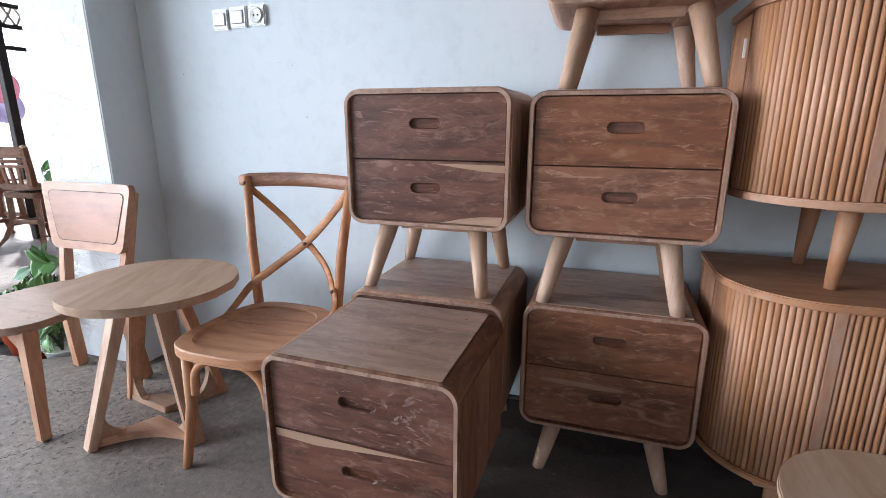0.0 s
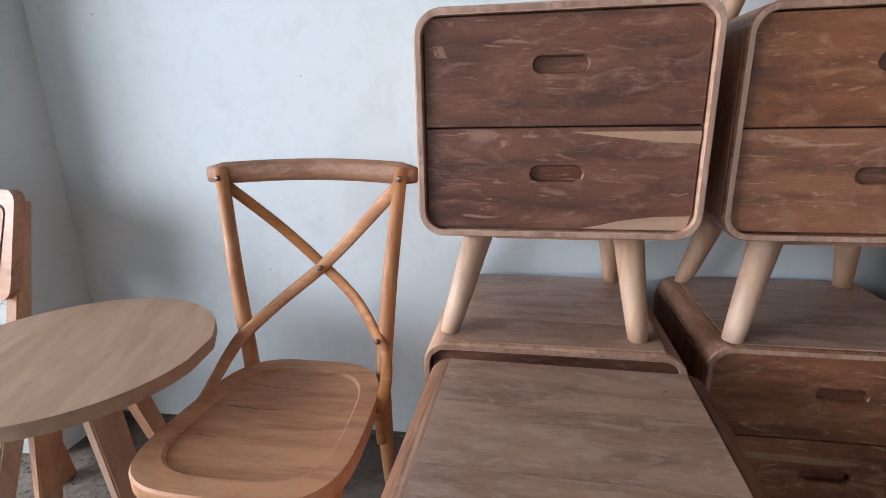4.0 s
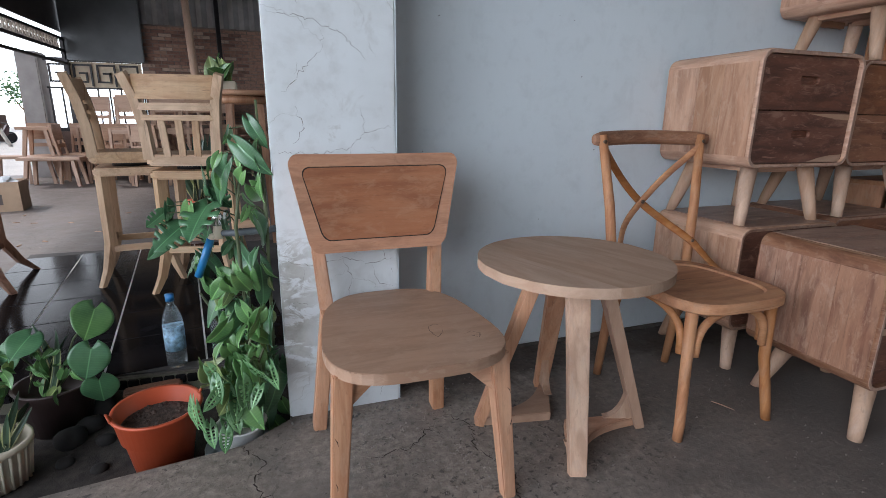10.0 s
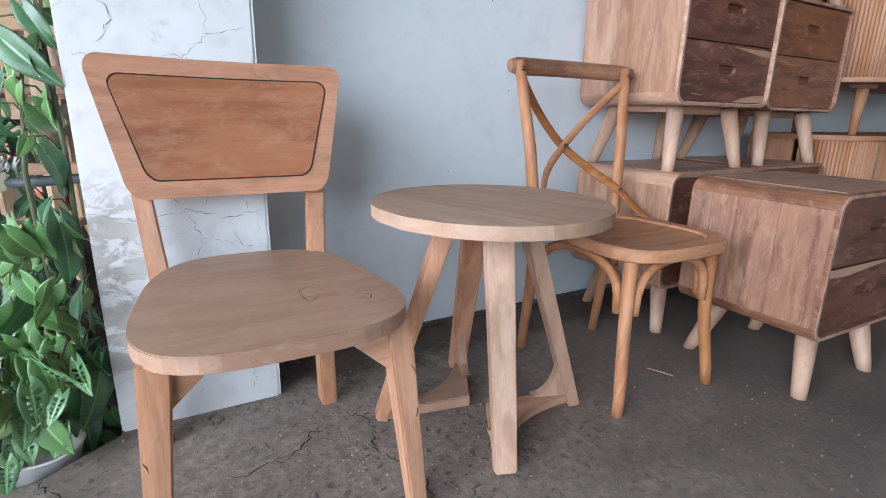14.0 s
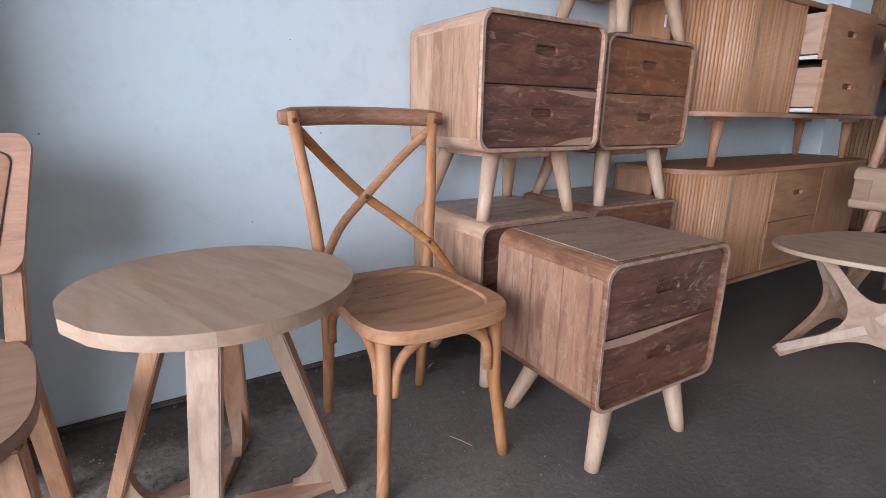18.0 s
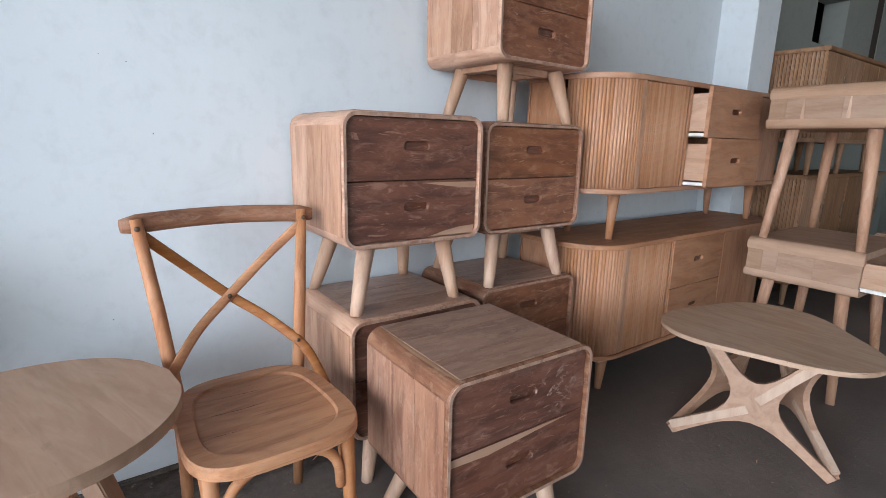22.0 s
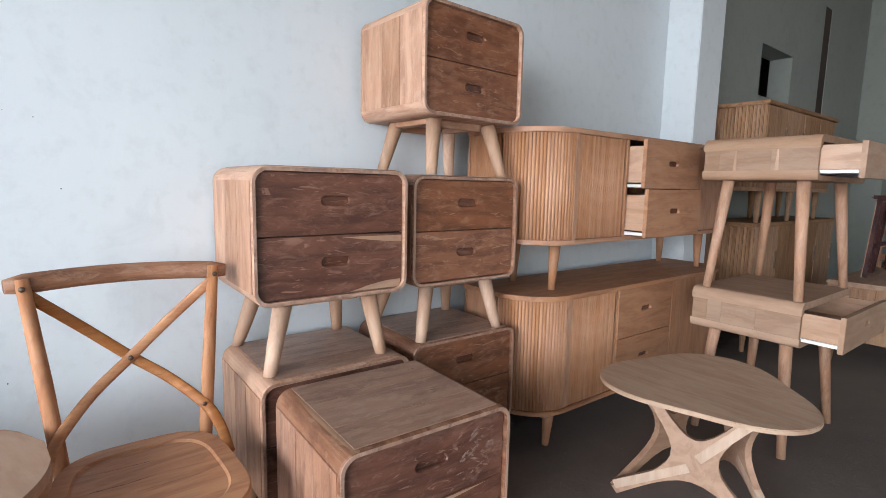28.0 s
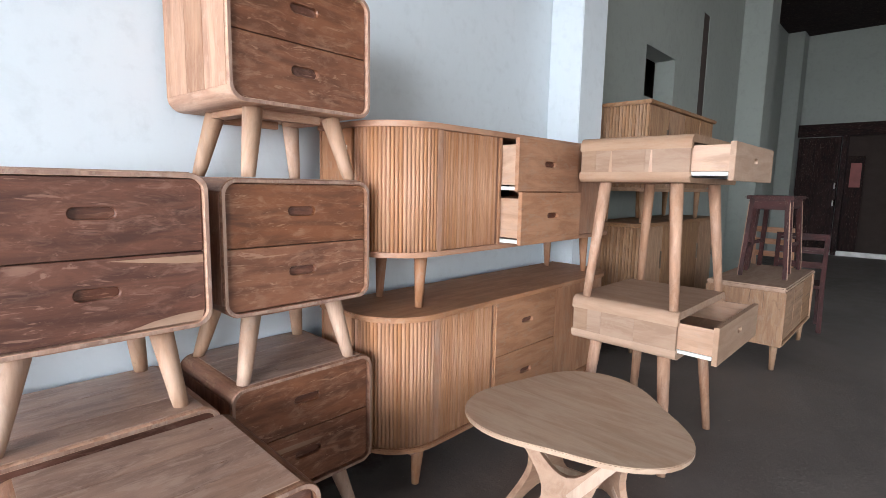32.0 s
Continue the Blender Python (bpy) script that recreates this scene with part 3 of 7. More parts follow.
# unseen roof, added to keep direct sun off the floor and table
structure("porch_roof", box(-8.6, -4.951, -5.0, 6.5, 4.68, 4.8), W["old", "y"], "unseen boarded roof added to block direct sun", "roof")
structure("ceiling", box(-4.95, 12.4, -5.0, 3.5, 4.68, 4.8), W["old", "y"], "dark boarded ceiling", "ceiling")
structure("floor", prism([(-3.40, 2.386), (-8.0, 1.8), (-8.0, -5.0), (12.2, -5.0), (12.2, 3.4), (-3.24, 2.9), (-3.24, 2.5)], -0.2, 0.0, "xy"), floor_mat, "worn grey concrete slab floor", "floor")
# darkness of an unlit room, put into the colour
unlit = plain("unlit_room_dark", (0.05, 0.034, 0.028), 0.8)
# added panel just behind the wall face keeps the slit dark
structure("window_2", prism([(5.30, wall_y(5.30) + 0.006), (5.53, wall_y(5.53) + 0.006), (5.53, wall_y(5.53) + 0.06), (5.30, wall_y(5.30) + 0.06)], 2.2, 3.47, "xy"), unlit, "added dark panel filling a narrow slit opening", "window")
# closed box added behind the openings so that they look dark
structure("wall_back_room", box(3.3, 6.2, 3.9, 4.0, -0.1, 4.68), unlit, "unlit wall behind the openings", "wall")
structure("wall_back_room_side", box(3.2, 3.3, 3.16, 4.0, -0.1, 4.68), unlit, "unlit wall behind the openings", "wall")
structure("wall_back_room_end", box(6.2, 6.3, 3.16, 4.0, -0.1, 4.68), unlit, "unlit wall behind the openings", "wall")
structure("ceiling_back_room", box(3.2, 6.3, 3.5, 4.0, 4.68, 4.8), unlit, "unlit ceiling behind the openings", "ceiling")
structure("planting_bed", prism([(-8, 1.75), (-3.2, 2.3), (-3.2, 3.2), (-8, 3.4)], -0.3, -0.10, "xy"), soil_mat, "dark damp soil of the planting bed", "soil")
structure("ground", prism([(-900, -900), (900, -900), (900, 900), (-900, 900)], -0.6, -0.35, "xy"), concrete("pale_dirt_ground", (0.55, 0.51, 0.46), (0.44, 0.40, 0.36)), "pale sunlit dirt ground", "ground")

# ---- nightstands ----


def slotted_front(x0, x1, z0, z1, y0, y1, cx, cz, hw, hh, rad=0.004):
    """A drawer front between y0 (outer) and y1 with a stadium-shaped finger slot, closed behind."""
    angles = sorted(set([math.atan2(z - cz, x - cx) for x in (x0, x1) for z in (z0, z1)] + [2 * math.pi * i / 32 - math.pi for i in range(32)]))
    outer, inner = [], []
    for a in angles:
        c, s = math.cos(a), math.sin(a)
        t = min(((x1 - cx) if c > 0 else (x0 - cx)) / c if abs(c) > 1e-6 else 9, ((z1 - cz) if s > 0 else (z0 - cz)) / s if abs(s) > 1e-6 else 9)
        outer.append((cx + t * c, cz + t * s))
        flat = hw - hh
        if abs(s) > 1e-6 and abs(hh / s * c) <= flat:
            q = hh / abs(s)
        else:
            e = flat if c > 0 else -flat
            bq = e * c
            q = bq + math.sqrt(max(bq * bq - e * e + hh * hh, 0))
        inner.append((cx + q * c, cz + q * s))
    b = bmesh.new()
    n = len(angles)
    rings = [[b.verts.new((x, y, z)) for x, z in ring] for ring, y in ((outer, y1), (outer, y0 + 0.002), ([(cx + (x - cx) * 0.992, cz + (z - cz) * 0.988) for x, z in outer], y0), ([(cx + (x - cx) * 1.06, cz + (z - cz) * 1.15) for x, z in inner], y0), (inner, y0 + 0.004), (inner, y0 + 0.016))]
    for r0, r1 in zip(rings, rings[1:]):
        for k in range(n):
            b.faces.new((r0[k], r0[(k + 1) % n], r1[(k + 1) % n], r1[k]))
    b.faces.new(rings[-1])
    bmesh.ops.recalc_face_normals(b, faces=b.faces[:])
    return b


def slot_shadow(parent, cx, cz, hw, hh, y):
    """A dark wood sheet inside a finger slot, standing in for its shade."""
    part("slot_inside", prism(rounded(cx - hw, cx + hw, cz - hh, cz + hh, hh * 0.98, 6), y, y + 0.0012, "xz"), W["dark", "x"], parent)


def nightstand(label, at, rz, leg, body, width=0.575, depth=0.475, fronts="dark", shell="side", group="stacked nightstands", toe=0.04, skew=0.0):
    """Two-drawer cabinet with a rounded wooden shell on four splayed turned legs; origin on the floor below the front's middle."""
    th = thing("nightstand", label, "nightstand", at, rz, group)
    h, z0, z1, r, t = width / 2, leg, leg + body, 0.052, 0.015
    outer, inner = rounded(-h, h, z0, z1, r, 7), rounded(-h + t, h - t, z0 + t, z1 - t, r - t * 0.8, 7)
    b = bmesh.new()
    loops = []
    for pts, y in ((inner, depth), (outer, depth), (outer, 0.006), ([(x * 0.988, zz + (0.003 if zz < (z0 + z1) / 2 else -0.003)) for x, zz in outer], 0.0), ([(x * 1.006, zz) for x, zz in inner], 0.0), (inner, 0.005), (inner, depth)):
        loops.append([b.verts.new((x, y, zz)) for x, zz in pts])
    n = len(outer)
    for r0, r1 in zip(loops, loops[1:]):
        for k in range(n):
            b.faces.new((r0[k], r0[(k + 1) % n], r1[(k + 1) % n], r1[k]))
    bmesh.ops.remove_doubles(b, verts=b.verts[:], dist=1e-6)
    bmesh.ops.recalc_face_normals(b, faces=b.faces[:])
    for f in b.faces:
        f.smooth = False
    shell_ob = part("shell", b, W[shell, "y"], th, "rounded teak shell with pale worn edges")
    lip_o, lip_i = rounded(-h + 0.003, h - 0.003, z0 + 0.003, z1 - 0.003, r - 0.003, 7), rounded(-h + t - 0.002, h - t + 0.002, z0 + t - 0.002, z1 - t + 0.002, r - t * 0.8 + 0.002, 7)
    b = bmesh.new()
    rings = [[b.verts.new((x, y, zz)) for x, zz in pts] for pts, y in ((lip_o, 0.004), (lip_o, -0.001), (lip_i, -0.001), (lip_i, 0.004))]
    for r0, r1 in zip(rings, rings[1:]):
        for k in range(len(lip_o)):
            b.faces.new((r0[k], r0[(k + 1) % len(lip_o)], r1[(k + 1) % len(lip_o)], r1[k]))
    bmesh.ops.recalc_face_normals(b, faces=b.faces[:])
    part("front_lip", b, W["lip", "z"], shell_ob, "worn pale front edge")
    # thin boards laid on the sides and top show the glued-up staves
    for sx in (-1, 1):
        cuts = [0.012, depth * 0.34, depth * 0.62, depth - 0.004]
        for ya, yb in zip(cuts, cuts[1:]):
            xa, xb = sorted((sx * h, sx * (h + 0.0025)))
            part("side_board", box(xa, xb, ya + 0.0008, yb - 0.0008, z0 + r * 0.9, z1 - r * 0.9, 0.001), W[shell, "z"], shell_ob)
    tops = [0.014, depth * 0.30, depth * 0.66, depth - 0.004]
    for ya, yb in zip(tops, tops[1:]):
        part("top_board", box(-h + r * 0.9, h - r * 0.9, ya + 0.0006, yb - 0.0006, z1, z1 + 0.0025, 0.001), W["cap", "x"], shell_ob, "dusty plank top")
    part("back_panel", box(-h + t, h - t, depth - 0.015, depth - 0.006, z0 + t, z1 - t), W["side", "x"], th)
    # dark sheet behind the fronts paints the shade in their gaps
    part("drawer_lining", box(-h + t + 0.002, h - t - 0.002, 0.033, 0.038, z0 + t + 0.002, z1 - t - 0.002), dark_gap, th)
    mid = (z0 + z1) / 2
    g = 0.0025
    for name, za, zb in (("drawer_front", mid + 0.001, z1 - t - g), ("drawer_front", z0 + t + g, mid - 0.002)):
        part(name, slotted_front(-h + t + g, h - t - g, za, zb, 0.014, 0.031, 0.0, (za + zb) / 2 + 0.012, 0.053, 0.0155), W[fronts, "x"], th, "drawer front with a routed finger slot")
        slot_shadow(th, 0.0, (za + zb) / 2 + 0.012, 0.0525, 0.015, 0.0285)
    for sx in (-1, 1):
        part("leg_rail", box(sx * (h - 0.13) - 0.03, sx * (h - 0.13) + 0.03, toe + 0.06, depth - 0.10, z0 - 0.022, z0, 0.003), W[shell, "y"], th)
        for y_top, y_foot in ((toe + 0.05, toe), (depth - 0.105, depth - 0.055)):
            part("leg", tube([(sx * (h - 0.075) + skew, y_foot, 0), (sx * (h - 0.0825) + skew * 0.85, y_foot + (y_top - y_foot) * 0.15, leg * 0.15), (sx * (h - 0.125), y_top, leg - 0.004)], [0.0225, 0.0245, 0.034], 16, level=True), W["pale", "z"], th, "splayed round tapered leg")
    for y in (toe + 0.075, depth - 0.06):
        part("cross_rail", box(-h + 0.16, h - 0.16, y - 0.012, y + 0.012, z0 - 0.03, z0, 0.002), W[shell, "x"], th)
    return th


LOW = 0.657
front_stand = nightstand("brown teak nightstand with two drawers standing on the concrete floor", (-1.119, 1.724, 0), -1, 0.200, 0.457, 0.566, 0.474, toe=0.022, skew=-0.032)
nightstand("brown teak nightstand carrying a second nightstand, dusty top", (-1.132, 2.268, 0), 0, 0.200, 0.457, 0.577, 0.49, shell="light_side")
upper_stand = nightstand("brown teak nightstand standing on another nightstand", (-1.135, 2.296, LOW + 0.0025), 0, 0.243, 0.460, 0.581, 0.49, shell="light_side", skew=-0.018)
nightstand("brown teak nightstand at the foot of a stack of three", (-0.498, 2.328, 0), 0, 0.200, 0.457, 0.579, fronts="ruddy")
nightstand("brown teak nightstand in the middle of a stack of three", (-0.506, 2.333, LOW + 0.0025), 0, 0.236, 0.455, 0.578, fronts="ruddy", toe=0.03, skew=-0.01)
nightstand("brown teak nightstand on top of a stack of three", (-0.484, 2.332, LOW + 0.6985), 3, 0.231, 0.440, 0.563, 0.466, fronts="ruddy", shell="light_side")

# pale sapwood left along the drawer joints
for stand, outlines in ((front_stand, [[(-0.262, 0.425), (-0.262, 0.402), (-0.13, 0.396), (0.04, 0.410), (0.2, 0.4225), (0.0, 0.424)]]),
                        (upper_stand, [[(0.02, 0.4625), (0.2725, 0.4615), (0.2725, 0.437), (0.20, 0.441), (0.12, 0.450)], [(0.05, 0.262), (0.262, 0.262), (0.268, 0.292), (0.20, 0.290), (0.13, 0.280), (0.09, 0.270)]])):
    for pts in outlines:
        part("sapwood_streak", prism(pts, 0.0136, 0.0145, "xz"), W["frame", "x"], stand, "pale sapwood streak")

# ---- round side table ----


def round_table(at):
    th = thing("side_table", "round raw teak side table with a splayed plank base", "table", at)
    top = new("tabletop")
    top.parent = th
    top.matrix_basis = pose(0, 0, 0, 0, 0, -72)
    tagged(top, "round tabletop glued up from boards")
    R = 0.328
    cuts = [-R, -0.15, -0.01, 0.12, R]
    for a, c in zip(cuts, cuts[1:]):
        a, c = a + 0.0001, c - 0.0001
        vs = [a + (c - a) * i / 10 for i in range(11)]
        pts = [(math.sqrt(max(R * R - v * v, 0.0)), v) for v in vs]
        pts += [(-x, v) for x, v in pts[::-1]]
        pts = [p for k, p in enumerate(pts) if k == 0 or (Vector(p) - Vector(pts[k - 1])).length > 1e-4]
        if (Vector(pts[0]) - Vector(pts[-1])).length < 1e-4:
            pts = pts[:-1]
        part("board", prism(pts, 0.595, 0.628, "xy", 0.0), W["top", "x"], top)
    cx, cy = -0.030, -0.022
    feet = [(-0.119, -0.287), (0.251, -0.122), (-0.304, 0.073), (0.051, 0.243)]
    for (fx, fy), tone in zip(feet, ("pale", "frame", "oak", "oak")):
        d = Vector((fx - cx, fy - cy, 0))
        u = d.normalized()
        side = Vector((-u.y, u.x, 0))
        topp = Vector((0.55 * cx + 0.36 * (fx - cx) , 0.55 * cy + 0.36 * (fy - cy), 0.597))
        part("leg", bar((fx, fy, 0), topp, 0.056, 0.034, 1.35, 0.004, side), W[tone, "z"], th)
    for a, c, tone in ((feet[0], feet[1], "oak"), (feet[2], feet[3], "frame")):
        m = Vector(((a[0] + c[0]) / 2, (a[1] + c[1]) / 2))
        inward = (Vector((cx, cy)) - m).normalized()
        hub = Vector((cx, cy)) - inward * 0.028
        pa, pc = Vector(a), Vector(c)
        inner = [pa.lerp(pc, s_) + inward * (0.062 * math.sin(math.pi * s_)) for s_ in [i / 12 for i in range(13)]]
        outer = [pc + inward * 0.03, hub, pa + inward * 0.03]
        part("stretcher", prism([tuple(p) for p in inner + outer], 0.0, 0.034, "xy", 0.003), W[tone, "x"], th, "bent floor stretcher")
    for (fx, fy) in feet:
        u = Vector((cx - fx, cy - fy, 0)).normalized()
        side = Vector((-u.y, u.x, 0)) * 0.014
        base = Vector((fx, fy, 0)) + u * 0.012
        ring = [(0.0, 0.035), (0.035, 0.16), (0.046, 0.155)] + [(0.046 + 0.075 * (1 - math.cos(radians(q))), 0.155 - 0.118 * math.sin(radians(q))) for q in range(15, 91, 15)] + [(0.121, 0.034)]
        b = bmesh.new()
        near, far = [[b.verts.new(base + u * p + Vector((0, 0, z)) + side * k) for p, z in ring] for k in (-1, 1)]
        b.faces.new(near)
        b.faces.new(far[::-1])
        for i in range(len(ring)):
            b.faces.new((near[i], near[i - 1], far[i - 1], far[i]))
        bmesh.ops.recalc_face_normals(b, faces=b.faces[:])
        part("corner_brace", b, W["pale", "z"], th, "curved brace between leg and stretcher")
    return th


round_table((-2.282, 2.187, 0))

# ---- solid chair ----


def plank_chair(at, rz):
    th = thing("dining_chair", "raw teak chair with a framed panel backrest and plank seat", "chair", at, rz)
    # seat: a rounded trapezoid, wider at the front
    pts = []
    for i in range(48):
        a = 2 * math.pi * i / 48
        c, s = math.cos(a), math.sin(a)
        n = 3.2
        x = math.copysign(abs(c) ** (2 / n), c)
        y = math.copysign(abs(s) ** (2 / n), s)
        w = 0.278 - 0.066 * (y + 1) / 2
        pts.append((x * w + 0.012, 0.305 + y * 0.305))
    part("seat", prism(pts, 0.455, 0.487, "xy", 0.002), W["seat", "x"], th, "wide plank seat with scratches and glue marks")
    for sx in (-1, 1):
        part("front_leg", bar((0.262 if sx > 0 else -0.238, 0.058, 0), (sx * 0.215 + 0.012, 0.10, 0.458), 0.037, 0.040, 1.45, 0.004), W["oak", "z"], th)
        part("leg_bracket", prism([(sx * 0.215, 0.455), (sx * 0.09, 0.455), (sx * 0.225, 0.33)], 0.085, 0.115, "xz", 0.003), W["oak", "x"], th)
        part("back_leg", bar((0.212 if sx > 0 else -0.235, 0.585, 0), (sx * 0.19, 0.535, 0.46), 0.045, 0.058, 1.0, 0.004), W["oak", "z"], th)
        part("back_post", bar((sx * 0.19, 0.562, 0.455), (sx * 0.228, 0.660, 0.93), 0.045, 0.05, 0.8, 0.004), W["oak", "z"], th)
    for x, y, z, a in ((-0.236, 0.0385, 0.17, 80), (-0.231, 0.0405, 0.30, 70), (0.251, 0.0405, 0.26, 95), (0.243, 0.0435, 0.36, 60)):
        check = part("leg_check", tube([(-0.011, 0, 0), (0, 0, 0.0015), (0.012, 0, -0.001)], [0.0008, 0.0020, 0.0006], 6, 0.5), dark_gap, th, "short dark check in the leg")
        check.matrix_basis = pose(x, y, z, 0, a, 0)
    # backrest: trapezoid board, gently curved, with a routed line and a raised frame border
    rest = new("backrest")
    rest.parent = th
    rest.matrix_basis = pose(0, 0.565, 0.650, -9)

    def outline(grow, n=8):
        base = rounded(-1, 1, 0, 1, 0.13, n)
        return [(u * (0.228 + (0.291 - 0.228) * v - grow), grow + v * (0.324 - 2 * grow)) for u, v in base]

    def curved(x):
        return -0.22 * x * x

    def slab(grow, y0, y1):
        b = bmesh.new()
        o = outline(grow)
        n = len(o)
        # pair bottom and top points by their order so that each strip is bent only a little
        def strip(y):
            vs = [b.verts.new((x, y + curved(x), z)) for x, z in o]
            lo = vs[:n // 2]
            hi = vs[n // 2:][::-1]
            for a in range(len(lo) - 1):
                b.faces.new((lo[a], lo[a + 1], hi[a + 1], hi[a]))
            return vs
        f, g = strip(y0), strip(y1)
        for k in range(n):
            b.faces.new((f[k], g[k], g[(k + 1) % n], f[(k + 1) % n]))
        bmesh.ops.subdivide_edges(b, edges=[e for e in b.edges if abs(e.verts[0].co.x - e.verts[1].co.x) > 0.08], cuts=10)
        for v in b.verts:
            v.co.y = (y0 if abs(v.co.y - y0 - curved(v.co.x)) < abs(v.co.y - y1 - curved(v.co.x)) else y1) + curved(v.co.x)
        bmesh.ops.recalc_face_normals(b, faces=b.faces[:])
        return b

    part("back_frame", slab(0.0, 0.0, 0.034), W["border", "x"], rest, "trapezoid backrest frame")
    part("routed_line", slab(0.0402, -0.0022, 0.02), dark_gap, rest, "dark routed groove")
    part("back_panel", slab(0.0435, -0.0026, 0.02), W["panel", "x"], rest, "inset reddish brown panel")
    return th


plank_obj = plank_chair((-2.908, 1.835, 0), 0.0)

# ---- cross-back chair ----


def cross_back_chair(at, rz=0):
    th = thing("dining_chair", "honey teak cross-back chair with a saddled wooden seat", "chair", at, rz)

    def seat_outline(k, s):
        pts = []
        for i in range(56):
            a = 2 * math.pi * i / 56
            c, q = math.cos(a), math.sin(a)
            n = 3.6
            x = math.copysign(abs(c) ** (2 / n), c)
            y = math.copysign(abs(q) ** (2 / n), q)
            w = 0.240 - 0.030 * (y + 1) / 2
            pts.append((x * w * s, 0.239 + y * 0.258 * s))
        return pts

    b = bmesh.new()
    loops = []
    for s, z in ((0.97, 0.466), (1.0, 0.472), (1.0, 0.500), (0.985, 0.506), (0.80, 0.506), (0.775, 0.499), (0.4, 0.496)):
        loops.append([b.verts.new((x, y, z)) for x, y in seat_outline(0, s)])
    n = len(loops[0])
    for r0, r1 in zip(loops, loops[1:]):
        for k in range(n):
            b.faces.new((r0[k], r0[(k + 1) % n], r1[(k + 1) % n], r1[k]))
    b.faces.new(loops[0])
    b.faces.new(loops[-1])
    bmesh.ops.recalc_face_normals(b, faces=b.faces[:])
    part("seat", b, W["honey", "x"], th, "saddled seat with a raised rounded rim")
    for sx in (-1, 1):
        part("front_leg", tube([(sx * 0.209, 0.022, 0), (sx * 0.202, 0.027, 0.06), (sx * 0.184, 0.052, 0.25), (sx * 0.182, 0.06, 0.47)], [0.017, 0.018, 0.019, 0.021], 12, level=True), W["honey", "z"], th)
        post = tube([(sx * 0.186, 0.52, 0.0), (sx * 0.184, 0.49, 0.25), (sx * 0.188, 0.475, 0.46), (sx * 0.215, 0.50, 0.75), (sx * 0.246, 0.545, 1.03)], [0.017, 0.020, 0.021, 0.020, 0.017], 12, level=True)
        part("back_post", post, W["honey", "z"], th, "round bentwood back post")
        part("post_bolt", lathe([(0.008, 0), (0.008, 0.006), (0.0005, 0.007)], 10), brass, th).matrix_basis = pose(sx * 0.246, 0.527, 1.005, 90)
    rail = [(x, 0.542 + 0.055 * (1 - (x / 0.29) ** 2), 1.012 + 0.008 * (1 - (x / 0.29) ** 2)) for x in [-0.285 + 0.57 * i / 14 for i in range(15)]]
    part("top_rail", tube(rail, [0.020] + [0.029] * 13 + [0.020], 12, 0.55, up=(0, 1, 0)), W["side", "x"], th, "curved top rail")
    # two bent slats crossing behind the sitter
    for sx in (-1, 1):
        off = -0.007 if sx > 0 else 0.007
        keys = [(0.238, 0.538, 0.985), (0.115, 0.578, 0.862), (0.0, 0.580, 0.752), (-0.105, 0.540, 0.668), (-0.186, 0.460, 0.594), (-0.213, 0.425, 0.553), (-0.224, 0.37, 0.513), (-0.223, 0.30, 0.487)]
        slat = []
        for a, c, d, e in zip([keys[0]] + keys, keys, keys[1:], keys[2:] + [keys[-1]]):
            for i in range(5):
                s = i / 5
                p = [0.5 * (2 * c[q] + (d[q] - a[q]) * s + (2 * a[q] - 5 * c[q] + 4 * d[q] - e[q]) * s * s + (3 * c[q] - a[q] - 3 * d[q] + e[q]) * s ** 3) for q in range(3)]
                slat.append((sx * p[0], p[1] + off, p[2]))
        slat.append((-sx * 0.223, 0.30 + off, 0.487))
        part("back_slat", tube(slat, 0.0165, 10, 0.38, up=(0, 1, 0)), W["honey", "x"], th, "flat bent slat of the cross")
        part("slat_bolt", lathe([(0.007, 0), (0.007, 0.005), (0.0005, 0.006)], 10), brass, th).matrix_basis = pose(sx * 0.186, 0.456, 0.594, 90)
    part("cross_bolt", lathe([(0.008, 0), (0.008, 0.006), (0.0005, 0.007)], 10), brass, th).matrix_basis = pose(0, 0.566, 0.752, 90)
    # bentwood arches under the seat rails
    def arch(p, q, dip):
        pts = []
        p, q = Vector(p), Vector(q)
        for i in range(17):
            s = i / 16
            a = math.pi * s
            base = p.lerp(q, 0.5 - 0.5 * math.cos(a) * 0.94)
            pts.append(base + Vector((0, 0, dip * math.sin(a) ** 0.6)))
        return pts
    for p, q in (((-0.165, 0.05, 0.30), (0.165, 0.05, 0.30)), ((-0.185, 0.075, 0.30), (-0.185, 0.455, 0.30)), ((0.185, 0.075, 0.30), (0.185, 0.455, 0.30))):
        part("seat_arch", tube(arch(p, q, 0.155), 0.0145, 10), W["honey", "x"], th, "bent round brace under the seat")
    return th


cross_obj = cross_back_chair((-1.752, 1.925, 0), 0)

# ---- tambour sideboards ----
SX0, SX1, SY, SR, SD = -0.185, 1.80, 2.235, 0.25, 0.50


def board_outline(grow=0.0, r=SR):
    x0, x1, y0, y1 = SX0 - grow, SX1 + grow, SY - grow, SY + SD
    rr = r + grow
    pts = [(x0, y1)]
    pts += arc(x0 + rr, y0 + rr, rr, 180, 270, 14)
    pts += arc(x1 - rr, y0 + rr, rr, 270, 360, 14)
    pts += [(x1, y1)]
    return pts


